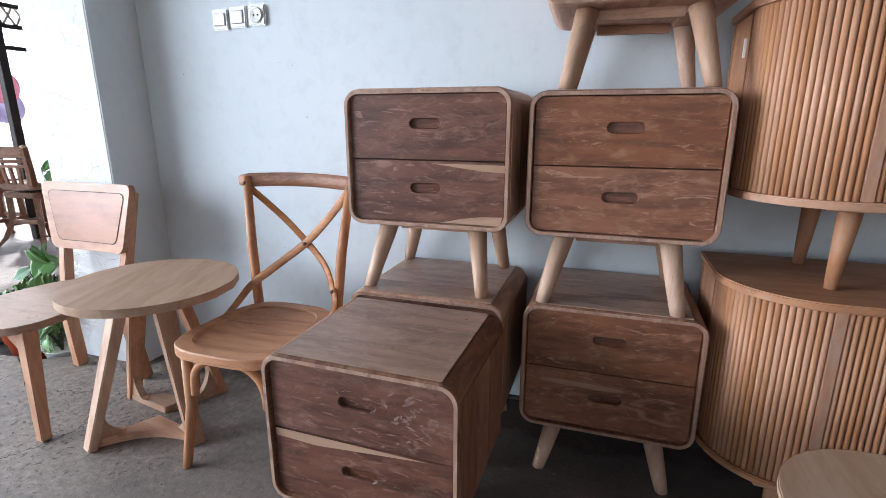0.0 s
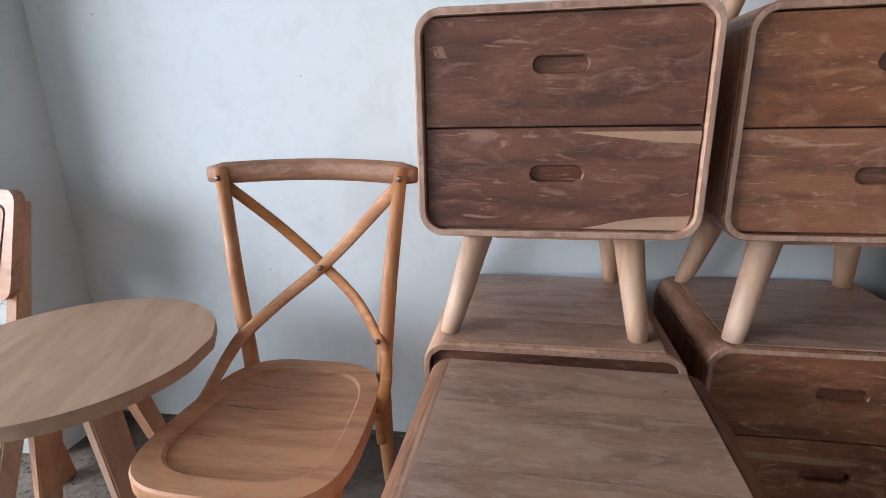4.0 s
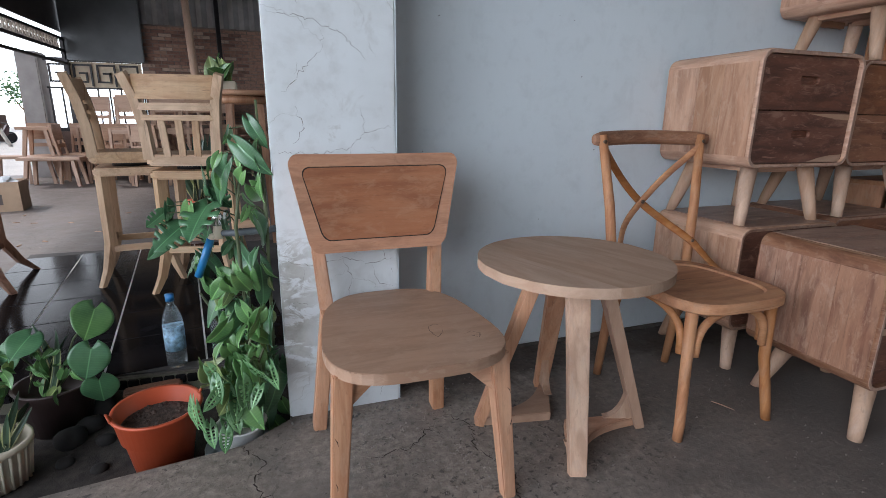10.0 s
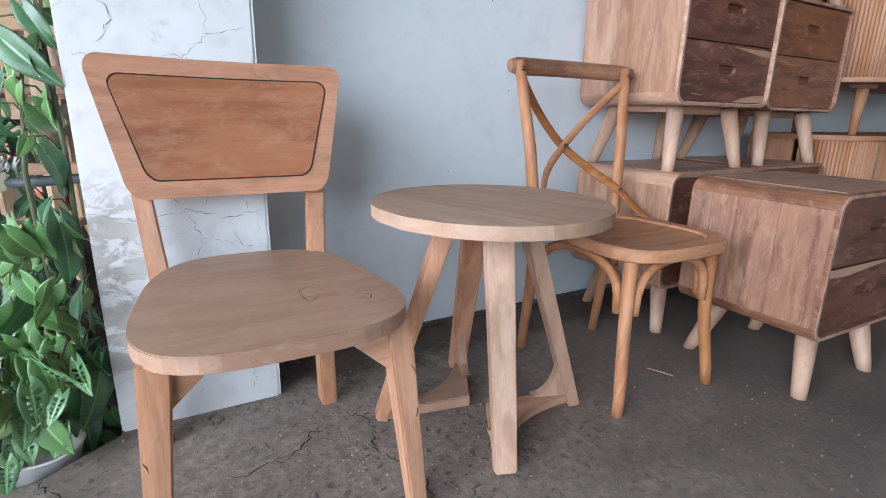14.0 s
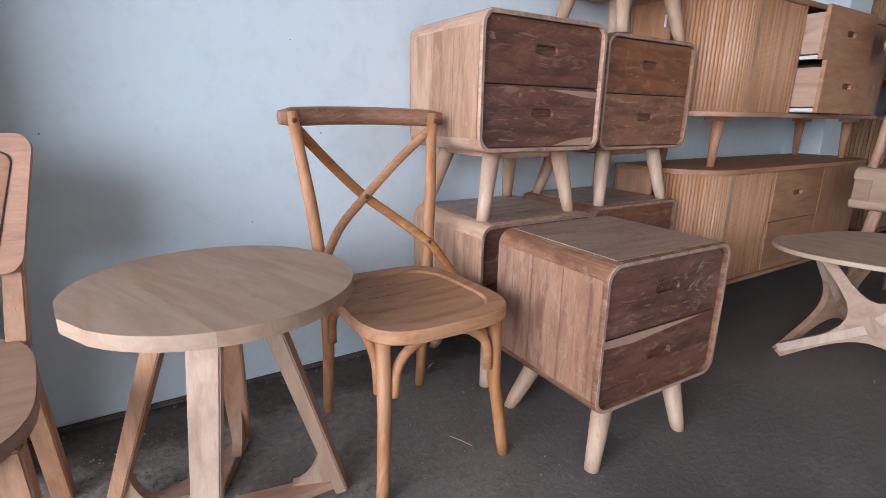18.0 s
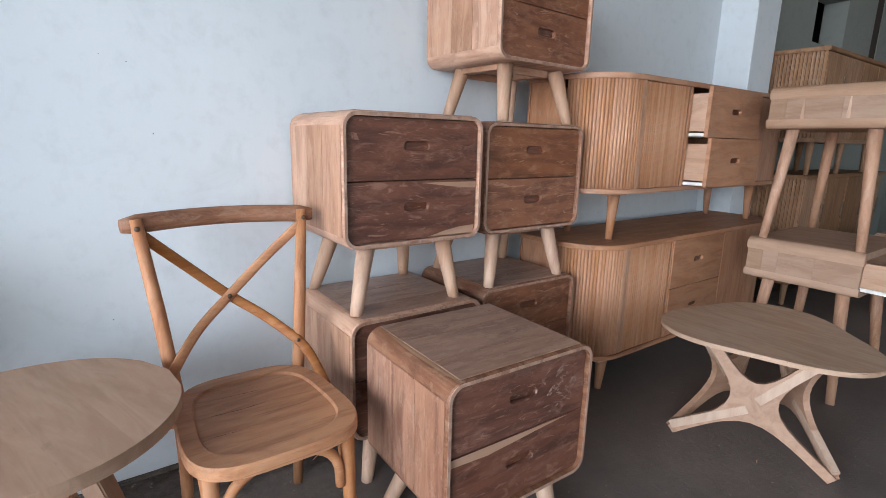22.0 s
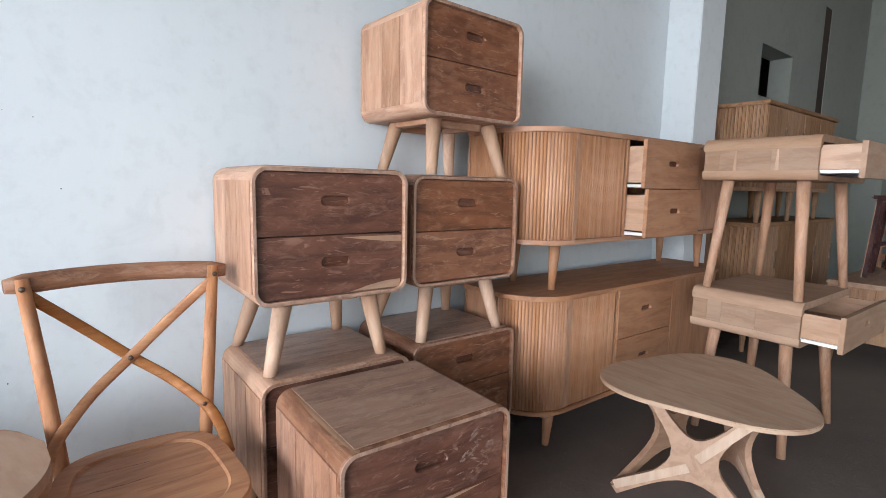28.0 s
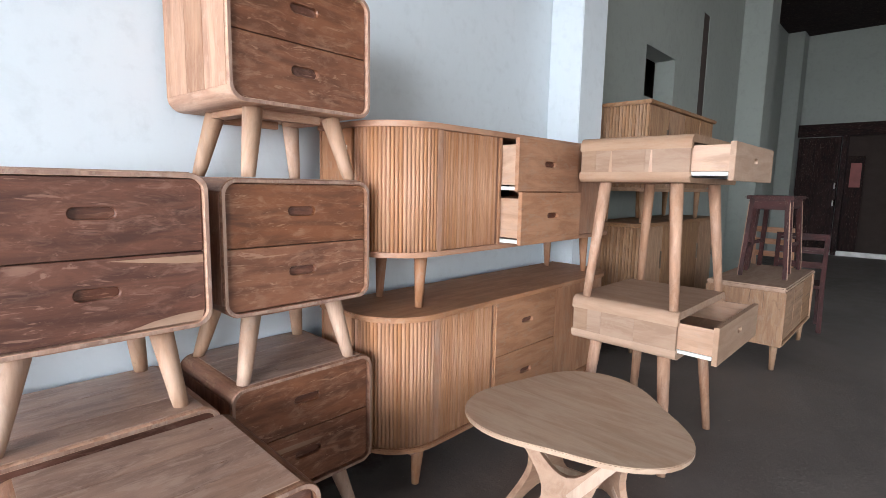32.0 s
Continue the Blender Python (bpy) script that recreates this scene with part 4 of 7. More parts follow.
def sideboard(label, z, leg, body, pulls):
    th = thing("sideboard", label, "sideboard", (0, 0, z), 0, "stacked sideboards")
    za, zb = leg, leg + body
    part("top_panel", prism(board_outline(0.012), zb - 0.024, zb, "xy", 0.004), W["board", "x"], th, "rounded panel with dusty top")
    part("bottom_panel", prism(board_outline(0.012), za, za + 0.022, "xy", 0.004), W["board", "x"], th)
    part("back_panel", box(SX0, SX1, SY + SD - 0.012, SY + SD, za + 0.022, zb - 0.024), W["board", "z"], th)
    zc, zd = za + 0.022, zb - 0.024
    part("side_stile", box(SX0 + 0.004, SX0 + 0.02, SY + SR + 0.02, SY + SD - 0.012, zc, zd, 0.002), W["board", "z"], th)
    part("side_stile", box(SX1 - 0.02, SX1 - 0.004, SY + SR + 0.02, SY + SD - 0.012, zc, zd, 0.002), W["board", "z"], th)

    reed = tube([(0, 0, zc), (0, 0, zd)], 0.0082, 12)
    me = bpy.data.meshes.new("reed")
    reed.to_mesh(me)
    reed.free()
    me.materials.append(W["reed", "z"])

    def reeds(name, places):
        door = new(name)
        door.parent = th
        for (x, y) in places:
            ob = new("reed", me)
            ob.parent = door
            ob.location = (x, y, 0)
        return door
    step = 0.0172
    n = int(math.pi / 2 * SR / step)
    left = [(SX0 + SR + (SR - 0.010) * math.cos(radians(180 + 90 * (i + 0.5) / n)), SY + SR + (SR - 0.010) * math.sin(radians(180 + 90 * (i + 0.5) / n))) for i in range(n)]
    reeds("tambour_end", left)
    # backing wood darker than the reeds, painting shade into their gaps
    part("end_lining", prism(arc(SX0 + SR, SY + SR, SR - 0.014, 180, 270, 10) + arc(SX0 + SR, SY + SR, SR - 0.022, 270, 180, 10), zc, zd, "xy"), W["side", "z"], th)
    part("end_panel", prism(arc(SX1 - SR, SY + SR, SR - 0.004, 270, 360, 10) + arc(SX1 - SR, SY + SR, SR - 0.022, 360, 270, 10), zc, zd, "xy"), W["board", "z"], th)
    x_a, x_b, x_c = SX0 + SR, 0.49, 1.045
    part("stile", box(x_a, x_a + 0.03, SY + 0.001, SY + 0.02, zc, zd, 0.002), W["board", "z"], th)
    m = int((x_b - x_a - 0.04) / 0.0168)
    small = tube([(0, 0, zc + 0.002), (0, 0, zd - 0.002)], 0.0076, 10)
    me2 = bpy.data.meshes.new("reed")
    small.to_mesh(me2)
    small.free()
    me2.materials.append(W["reed", "z"])
    door = new("tambour_door")
    door.parent = th
    for i in range(m):
        ob = new("reed", me2)
        ob.parent = door
        ob.location = (x_a + 0.039 + 0.0168 * i, SY + 0.010, 0)
    # darker backing again, for shade between the door's reeds
    part("door_lining", box(x_a + 0.03, x_b - 0.004, SY + 0.014, SY + 0.02, zc, zd), W["side", "z"], th)
    part("divider", box(x_b - 0.004, x_b + 0.012, SY + 0.004, SY + SD - 0.02, zc, zd), W["board", "z"], th)
    part("divider", box(x_c - 0.008, x_c + 0.008, SY + 0.022, SY + SD - 0.02, zc, zd), W["board", "z"], th)
    # dark sheet across the inside, in place of its shade
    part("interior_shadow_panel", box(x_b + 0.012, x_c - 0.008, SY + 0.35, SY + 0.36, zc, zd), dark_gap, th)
    mid = (zc + zd) / 2
    for (ya, yb), pull in zip(((mid + 0.002, zd - 0.003), (zc + 0.003, mid - 0.002)), pulls):
        d = new("drawer")
        d.parent = th
        d.location = (0, -pull, 0)
        part("drawer_front", slotted_front(x_b + 0.003, x_c - 0.003, ya, yb, SY - 0.001, SY + 0.019, (x_b + x_c) / 2, (ya + yb) / 2 + 0.01, 0.050, 0.0135), W["board", "x"], d)
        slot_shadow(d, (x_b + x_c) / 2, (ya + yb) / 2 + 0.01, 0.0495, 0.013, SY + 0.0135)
        if pull:
            for xx in (x_b + 0.02, x_c - 0.035):
                part("drawer_side", box(xx, xx + 0.013, SY + 0.02, SY + 0.40, ya + 0.03, yb - 0.03, 0.001), W["pale", "y"], d)
                part("slide_rail", box(xx - 0.006, xx + 0.016, SY + 0.02, SY + 0.38, ya + 0.005, ya + 0.022, 0.001), white_rail, d, "white drawer slide")
            part("drawer_back", box(x_b + 0.034, x_c - 0.036, SY + 0.39, SY + 0.40, ya + 0.03, yb - 0.03), W["pale", "x"], d)
            part("drawer_bottom", box(x_b + 0.034, x_c - 0.036, SY + 0.02, SY + 0.39, ya + 0.03, ya + 0.036), W["pale", "x"], d)
    part("door_panel", box(x_c + 0.003, SX1 - SR, SY, SY + 0.019, zc + 0.003, zd - 0.003, 0.002), W["board", "z"], th, "plain flush door")
    for x, ox in ((0.015 if z == 0 else 0.09, 0.03), (1.60, -0.03)):
        for y in (2.30 if z == 0 else 2.372, SY + SD - 0.085):
            part("leg", tube([(x, y, 0), (x + ox * 0.4, y, za - 0.02)], [0.017, 0.030], 14), W["board", "z"], th, "round tapered leg")
            part("leg_block", box(x - 0.06, x + 0.075, y - 0.035, y + 0.035, za - 0.02, za - 0.0005, 0.003), W["pale", "x"], th)
    return th


sideboard("long teak sideboard with a reeded rounded end and closed drawers", 0, 0.185, 0.605, (0.0, 0.0))
upper_board = sideboard("long teak sideboard on another one, two drawers pulled open", 0.79, 0.25, 0.553, (0.10, 0.125))
part("hinge", box(-0.189, -0.1815, 2.530, 2.540, 1.445 - upper_board.location.z, 1.50 - upper_board.location.z, 0.001), white_rail, upper_board, "small white hinge")

# ---- three-cornered coffee table ----


def pick_outline(r, k=0.16, n=60, turn=0.0):
    """A triangle with swollen sides and round corners."""
    pts = []
    for i in range(n):
        a = 2 * math.pi * i / n
        rr = r * (1 + k * math.cos(3 * (a - radians(turn))) * 0.6)
        pts.append((rr * math.cos(a), rr * math.sin(a)))
    return pts


def pick_table(at, turn):
    th = thing("coffee_table", "three-cornered teak coffee table on crossed curved legs", "table", at)
    part("tabletop", prism(pick_outline(0.382, 0.20, 72, turn - 2), 0.49, 0.509, "xy", 0.003), W["tan", "y"], th, "rounded triangular tabletop")
    feet = []
    tops = []
    for i in range(3):
        a = radians(turn + 120 * i)
        feet.append(Vector((0.36 * math.cos(a), 0.36 * math.sin(a), 0)))
        tops.append(Vector((0.25 * math.cos(a), 0.25 * math.sin(a), 0.49)))
    for i in range(3):
        fa, fb, ta, tb = feet[i], feet[(i + 1) % 3], tops[i], tops[(i + 1) % 3]
        ctr = (fa + fb + ta + tb) / 4
        u = (fb - fa).normalized()
        v = ((ta + tb) / 2 - (fa + fb) / 2).normalized()
        ctr = ctr - v * 0.02
        # an X-shaped panel with concave sides
        corners = [fa, fb, tb, ta]
        w = 0.027
        pts = []
        for k in range(4):
            p, q = corners[k], corners[(k + 1) % 4]
            d = (q - p).normalized()
            a0, a1 = p + d * w, q - d * w
            inner = ctr + ((p + q) / 2 - ctr) * (0.10 if k in (0, 2) else 0.08)
            if k == 0:
                a0, a1 = p + d * 0.03, q - d * 0.03
            for s in range(11):
                t = s / 10
                pts.append(a0 * (1 - t) ** 3 + (a0.lerp(inner, 0.97)) * 3 * t * (1 - t) ** 2 + (a1.lerp(inner, 0.97)) * 3 * t * t * (1 - t) + a1 * t ** 3)
        nor = u.cross(v).normalized() * 0.013
        b = bmesh.new()
        f0, f1 = [b.verts.new(p + nor) for p in pts], [b.verts.new(p - nor) for p in pts]
        c0, c1 = b.verts.new(ctr + nor), b.verts.new(ctr - nor)
        nn = len(pts)
        for k in range(nn):
            m = (k + 1) % nn
            b.faces.new((f0[k], f0[m], c0))
            b.faces.new((f1[m], f1[k], c1))
            b.faces.new((f0[m], f0[k], f1[k], f1[m]))
        bmesh.ops.recalc_face_normals(b, faces=b.faces[:])
        dg = (tb - fa).normalized()
        across = (v - dg * v.dot(dg)).normalized()
        for e0, e1 in ((fa + dg * 0.035 + across * 0.016, ctr - dg * 0.030 - across * 0.006), (ctr + dg * 0.022 + across * 0.004, tb - dg * 0.022 - across * 0.014)):
            part("lap_strip", bar(e0, e1, 0.036, 0.0295, 1, 0.0015, across), W["tan", "z"], th, "pale diagonal lap board")
        part("crossed_leg_panel", b, W["frame", "x"], th, "X-shaped curved leg panel")
    return th


pick_table((0.221, 1.626, 0), 138)

# ---- stacked bedside tables with open drawers ----


def bedside(label, z, leg, body, pull):
    th = thing("bedside_table", label, "bedside table", (0.85, 1.50, z), 0, "stacked bedside tables")
    w, d, t = 0.73, 0.52, 0.045
    za, zb = leg, leg + body
    fall = [(0, zb - 0.062)] + arc(0.04, zb - 0.04, 0.04, 180, 90, 6) + arc(w - 0.04, zb - 0.04, 0.04, 90, 0, 6) + [(w, zb - 0.062), (w - 0.022, zb - 0.062), (w - 0.03, zb - 0.035), (0.03, zb - 0.035), (0.022, zb - 0.062)]
    part("top_board", prism(fall, 0, d, "xz", 0.0), W["top", "y"], th, "dusty top with rounded falling edges")
    tray = [(0, za + 0.046)] + arc(0.026, za + 0.026, 0.026, 180, 270, 6) + arc(w - 0.026, za + 0.026, 0.026, 270, 360, 6) + [(w, za + 0.046), (w - 0.02, za + 0.046), (w - 0.026, za + 0.024), (0.026, za + 0.024), (0.02, za + 0.046)]
    part("bottom_board", prism(tray, 0, d, "xz", 0.0), W["top", "y"], th, "bottom board with rounded rising edges")
    for xa in (0.003, w - 0.023):
        cuts = (0.004, 0.38 * d, 0.70 * d, 0.84 * d, d - 0.006)
        for ya, yb in zip(cuts, cuts[1:]):
            part("side_stave", box(xa, xa + 0.02, ya, yb - 0.0005, za + 0.046, zb - 0.061, 0.0006), W["stave", "y"], th)
    if z > 0:
        for y in (0.17, 0.36):
            part("pale_wedge", prism([(y - 0.009, za + 0.047), (y + 0.009, za + 0.047), (y + 0.003, zb - 0.064), (y - 0.003, zb - 0.064)], 0.0012, 0.006, "yz"), W["pale", "z"], th, "pale inlaid wedge")
    part("back_board", box(0.02, w - 0.02, d - 0.02, d - 0.008, za + 0.03, zb - 0.035), W["oak", "x"], th)
    dr = new("drawer")
    dr.parent = th
    dr.location = (0, -pull, 0)
    part("drawer_front", slotted_front(0.026, w - 0.026, za + 0.012, zb - 0.038, -0.004, 0.018, w / 2, (za + zb) / 2, 0.035, 0.011), W["top", "x"], dr)
    for xx in (0.032, w - 0.046):
        part("drawer_side", box(xx, xx + 0.014, 0.018, 0.42, za + 0.05, zb - 0.05, 0.001), W["pale", "y"], dr)
        part("slide_rail", box(xx - 0.004, xx + 0.016, 0.02, 0.42, za + 0.032, za + 0.048, 0.001), white_rail, dr, "white drawer slide")
    part("drawer_bottom", box(0.046, w - 0.046, 0.018, 0.42, za + 0.05, za + 0.058), W["pale", "x"], dr)
    part("drawer_back", box(0.046, w - 0.046, 0.41, 0.42, za + 0.058, zb - 0.05), W["pale", "x"], dr)
    for fx, tx in ((0.03, 0.09), (w - 0.03, w - 0.09)):
        for fy, ty in ((0.03, 0.08), (d - 0.06, d - 0.10)):
            part("leg", tube([(fx, fy, 0), (tx, ty, leg)], [0.020, 0.030], 14), W["light_side", "z"], th, "splayed round leg")
    return th


bedside("teak bedside table on the floor with its drawer pulled open", 0, 0.575, 0.22, 0.16)
bedside("teak bedside table stacked on another, drawer pulled open", 0.795, 0.575, 0.21, 0.16)

# ---- far end of the hall ----
door_end = thing("door_1", "dark carved double door, one leaf standing open", "door", (12.1, 0, 0), kind="structure")
part("lintel", box(-0.05, 0.08, 0.4, 3.0, 2.52, 2.78, 0.01), W["old", "y"], door_end)
part("door_leaf", box(-0.02, 0.05, 2.18, 2.92, 0.02, 2.50, 0.008), W["old", "z"], door_end)
for z0, z1 in ((0.2, 0.85), (1.0, 1.55), (1.7, 2.35)):
    for y0, y1 in ((2.26, 2.5), (2.6, 2.84)):
        part("door_panel", box(-0.045, -0.02, y0, y1, z0, z1, 0.012), W["old", "z"], door_end)
part("door_frame", box(-0.05, 0.08, 2.06, 2.16, 0.0, 2.52, 0.008), W["old", "z"], door_end)
part("door_frame", box(-0.05, 0.08, 0.4, 0.5, 0.0, 2.52, 0.008), W["old", "z"], door_end)
# flat dark sheet stands for the unlit room past the doorway
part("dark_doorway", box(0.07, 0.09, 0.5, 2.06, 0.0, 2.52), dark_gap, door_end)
part("glazed_leaf", box(0.0, 0.05, 1.75, 2.04, 0.05, 2.1, 0.006), W["old", "z"], door_end)
part("notice_sheet", box(-0.004, 0.0, 1.80, 1.98, 1.45, 1.95), plain("faded_red_paper", (0.22, 0.06, 0.05), 0.6), door_end)
for z in (1.05, 1.42):
    part("lock_plate", box(-0.05, -0.044, 2.20, 2.225, z, z + 0.12, 0.002), white_rail, door_end)
structure("baseboard", box(12.06, 12.12, 0.2, 3.0, 0.0, 0.10, 0.005), plain("chipped_white_skirting", (0.6, 0.6, 0.57), 0.6), "chipped white skirting strip", "skirting")
structure("wall_column", box(11.7, 12.2, 2.95, 3.25, 0.0, 4.68, 0.005), grey_green, "painted corner column", "pillar")


def reeded_cabinet(label, at, w, d, leg, body):
    th = thing("sideboard", label, "sideboard", at, 0, "sideboards at the back")
    za, zb = leg, leg + body
    part("top_panel", box(-0.01, w + 0.01, -0.01, d, zb - 0.03, zb, 0.006), W["hall", "x"], th)
    part("bottom_panel", box(0, w, 0, d, za, za + 0.03, 0.006), W["hall", "x"], th)
    part("carcass", box(0.02, w - 0.02, 0.03, d - 0.01, za + 0.03, zb - 0.03), W["hall", "x"], th)
    me = bpy.data.meshes.new("reed")
    b = box(-0.011, 0.011, -0.011, 0.011, za + 0.03, zb - 0.03, 0.005)
    b.to_mesh(me)
    b.free()
    me.materials.append(W["hall", "z"])
    side = new("reeded_side")
    side.parent = th
    n = int((d - 0.03) / 0.026)
    for i in range(n):
        ob = new("reed", me)
        ob.parent = side
        ob.location = (0.012, 0.02 + 0.026 * i, 0)
    k = 4
    for i in range(k):
        part("door_panel", box(0.03 + (w - 0.06) * i / k, 0.022 + (w - 0.06) * (i + 1) / k, 0.008, 0.03, za + 0.034, zb - 0.034, 0.004), W["hall", "z"], th)
        part("door_pull", box(0.03 + (w - 0.06) * (i + 0.9) / k, 0.045 + (w - 0.06) * (i + 0.9) / k, -0.004, 0.008, za + body * 0.55, za + body * 0.72, 0.002), brass, th)
    for x in (0.14, w * 0.5, w - 0.14):
        for y in (0.07, d - 0.08):
            part("leg", tube([(x, y, 0), (x, y, za)], [0.017, 0.028], 12), W["hall", "z"], th)
    return th


reeded_cabinet("teak cabinet with reeded side standing on the floor", (2.38, 2.32, 0), 1.9, 0.44, 0.20, 0.87)
reeded_cabinet("teak cabinet with reeded side stacked on another", (2.36, 2.30, 1.07), 1.56, 0.45, 0.25, 0.68)


def tv_bench(at):
    th = thing("low_cabinet", "long low teak cabinet with round tapered legs", "cabinet", at)
    w, d = 1.25, 0.54
    part("top_panel", box(0, w, 0, d, 0.61, 0.645, 0.01), W["top", "x"], th, "dusty top")
    part("side_panel", box(0, 0.03, 0.0, d, 0.20, 0.61, 0.006), W["hall", "z"], th)
    part("side_panel", box(w - 0.03, w, 0.0, d, 0.20, 0.61, 0.006), W["hall", "z"], th)
    part("bottom_panel", box(0.03, w - 0.03, 0.0, d, 0.20, 0.225, 0.004), W["hall", "x"], th)
    part("back_panel", box(0.03, w - 0.03, d - 0.015, d - 0.005, 0.225, 0.61), W["hall", "x"], th)
    for i in range(3):
        part("drawer_front", box(0.034 + 0.394 * i, 0.424 + 0.394 * i, 0.012, 0.032, 0.23, 0.605, 0.004), W["hall", "x"], th)
    for x in (0.08, w - 0.08):
        for y in (0.06, d - 0.06):
            part("leg", tube([(x, y, 0), (x, y, 0.20)], [0.017, 0.028], 12), W["hall", "z"], th)
    return th


tv_bench((2.85, 1.42, 0))


def red_stool(at, rz, label):
    th = thing("stool", label, "stool", at, rz, "red stools on the cabinet")
    h = 0.66
    part("seat", box(-0.18, 0.18, -0.17, 0.17, h - 0.03, h, 0.012), W["red", "x"], th)
    for sx in (-1, 1):
        for sy in (-1, 1):
            part("leg", bar((sx * 0.17, sy * 0.155, 0), (sx * 0.13, sy * 0.12, h - 0.03), 0.034, 0.03, 1.2, 0.003), W["red", "z"], th)
            part("worn_edge", bar((sx * 0.188, sy * 0.172, 0), (sx * 0.149, sy * 0.138, h - 0.05), 0.007, 0.007, 1.0, 0.001), W["pale", "z"], th, "pale worn leg edge")
        part("stretcher", bar((-0.15, sx * 0.14, 0.24), (0.15, sx * 0.14, 0.24), 0.022, 0.03, 1, 0.002, (0, 1, 0)), W["red", "x"], th)
        part("apron", box(-0.13, 0.13, sx * 0.125 - 0.01, sx * 0.125 + 0.01, h - 0.11, h - 0.03, 0.004), W["red", "x"], th)
        part("apron", box(sx * 0.135 - 0.01, sx * 0.135 + 0.01, -0.115, 0.115, h - 0.11, h - 0.03, 0.004), W["red", "y"], th)
    return th


red_stool((3.42, 1.68, 0.645), 6, "red-brown lacquered wooden stool standing on the low cabinet")
red_stool((3.84, 1.70, 0.645), -4, "red-brown lacquered wooden stool beside its twin")


def ladder_chair(at, rz, label, tone="oak", group="chairs in the far hall", solid=False):
    th = thing("wooden_chair", label, "chair", at, rz, group)
    part("seat", box(-0.22, 0.22, -0.21, 0.21, 0.42, 0.45, 0.01), W[tone, "y"], th)
    for sx in (-1, 1):
        part("front_leg", bar((sx * 0.2, -0.19, 0), (sx * 0.19, -0.18, 0.42), 0.04, 0.04, 1.05, 0.003), W[tone, "z"], th)
        part("back_post", bar((sx * 0.2, 0.23, 0), (sx * 0.19, 0.19, 0.45), 0.04, 0.04, 1.0, 0.003), W[tone, "z"], th)
        part("back_post", bar((sx * 0.19, 0.19, 0.45), (sx * 0.19, 0.27, 0.95), 0.04, 0.035, 0.9, 0.003), W[tone, "z"], th)
        part("side_rail", box(sx * 0.19 - 0.01, sx * 0.19 + 0.01, -0.17, 0.18, 0.36, 0.42, 0.002), W[tone, "y"], th)
    if solid:
        part("back_panel", box(-0.21, 0.21, 0.232, 0.256, 0.70, 0.96, 0.006), W[tone, "x"], th)
    for z in (0.58,) if solid else (0.62, 0.76, 0.89):
        part("back_slat", box(-0.18, 0.18, 0.19 + (z - 0.45) * 0.15, 0.21 + (z - 0.45) * 0.15, z, z + 0.06, 0.004), W[tone, "x"], th)
    part("front_rail", box(-0.18, 0.18, -0.19, -0.17, 0.36, 0.42, 0.002), W[tone, "x"], th)
    return th


ladder_chair((4.62, 1.62, 0.0), 100, "plain teak ladder-back chair behind the low cabinet", "red", "chairs by the cabinets")
ladder_chair((5.3, 1.9, 0.0), 80, "plain teak ladder-back chair", "oak", "chairs by the cabinets")

# ---- wall fittings ----
plastic = plain("silver_grey_plastic", (0.55, 0.56, 0.56), 0.35, 0.1, 0.05)
white_plastic = plain("white_switch_plastic", (0.78, 0.78, 0.76), 0.35, 0, 0.04)
black_plastic = plain("black_plastic", (0.02, 0.02, 0.02), 0.4)


def wall_unit(name, label, x, z, socket):
    th = thing(name, label, "switch" if not socket else "socket", (x, wall_y(x), z))
    part("plate", box(-0.046, 0.046, -0.016, -0.0005, -0.046, 0.046, 0.006), plastic, th)
    if socket:
        part("well", lathe([(0.03, 0), (0.034, 0.004), (0.028, 0.005), (0.022, 0.001), (0.0005, 0.001)], 24), white_plastic, th).matrix_basis = pose(0, -0.017, 0, 90)
        for sx in (-1, 1):
            part("pin_hole", lathe([(0.004, 0), (0.004, 0.002), (0.0005, 0.002)], 10), black_plastic, th).matrix_basis = pose(sx * 0.011, -0.019, 0, 90)
    else:
        part("rocker", box(-0.032, 0.032, -0.022, -0.016, -0.028, 0.028, 0.003), white_plastic, th)
    return th


wall_unit("light_switch", "small silver-framed light switch on the wall", -2.315, 1.710, False)
wall_unit("light_switch", "silver-framed double light switch on the wall", -2.217, 1.716, False)
wall_unit("wall_socket", "silver-framed round wall socket", -2.116, 1.720, True)

rng = random.Random(5)
speck_me = bpy.data.meshes.new("speck")
sb = lathe([(0.0035, 0), (0.003, 0.0012), (0.0003, 0.0016)], 7)
sb.to_mesh(speck_me)
sb.free()
speck_me.materials.append(plain("nail_hole_dark", (0.06, 0.05, 0.05), 0.8))
wall_obj = bpy.data.objects["wall_north"]
for x, z in [(-1.896, 1.274), (-1.954, 1.502), (-2.028, 1.518)] + [(rng.uniform(-2.7, 1.6), rng.uniform(0.5, 2.6)) for i in range(26)]:
    ob = new("nail_hole", speck_me)
    ob.matrix_world = pose(x, wall_y(x) - 0.0003, z, 90) @ Matrix.Scale(rng.uniform(0.3, 0.75), 4)
    ob.parent = wall_obj

# cracks in the pillar's plaster, the slab and at the wall's foot
crack_mat = plain("open_crack", (0.17, 0.16, 0.15), 0.95)


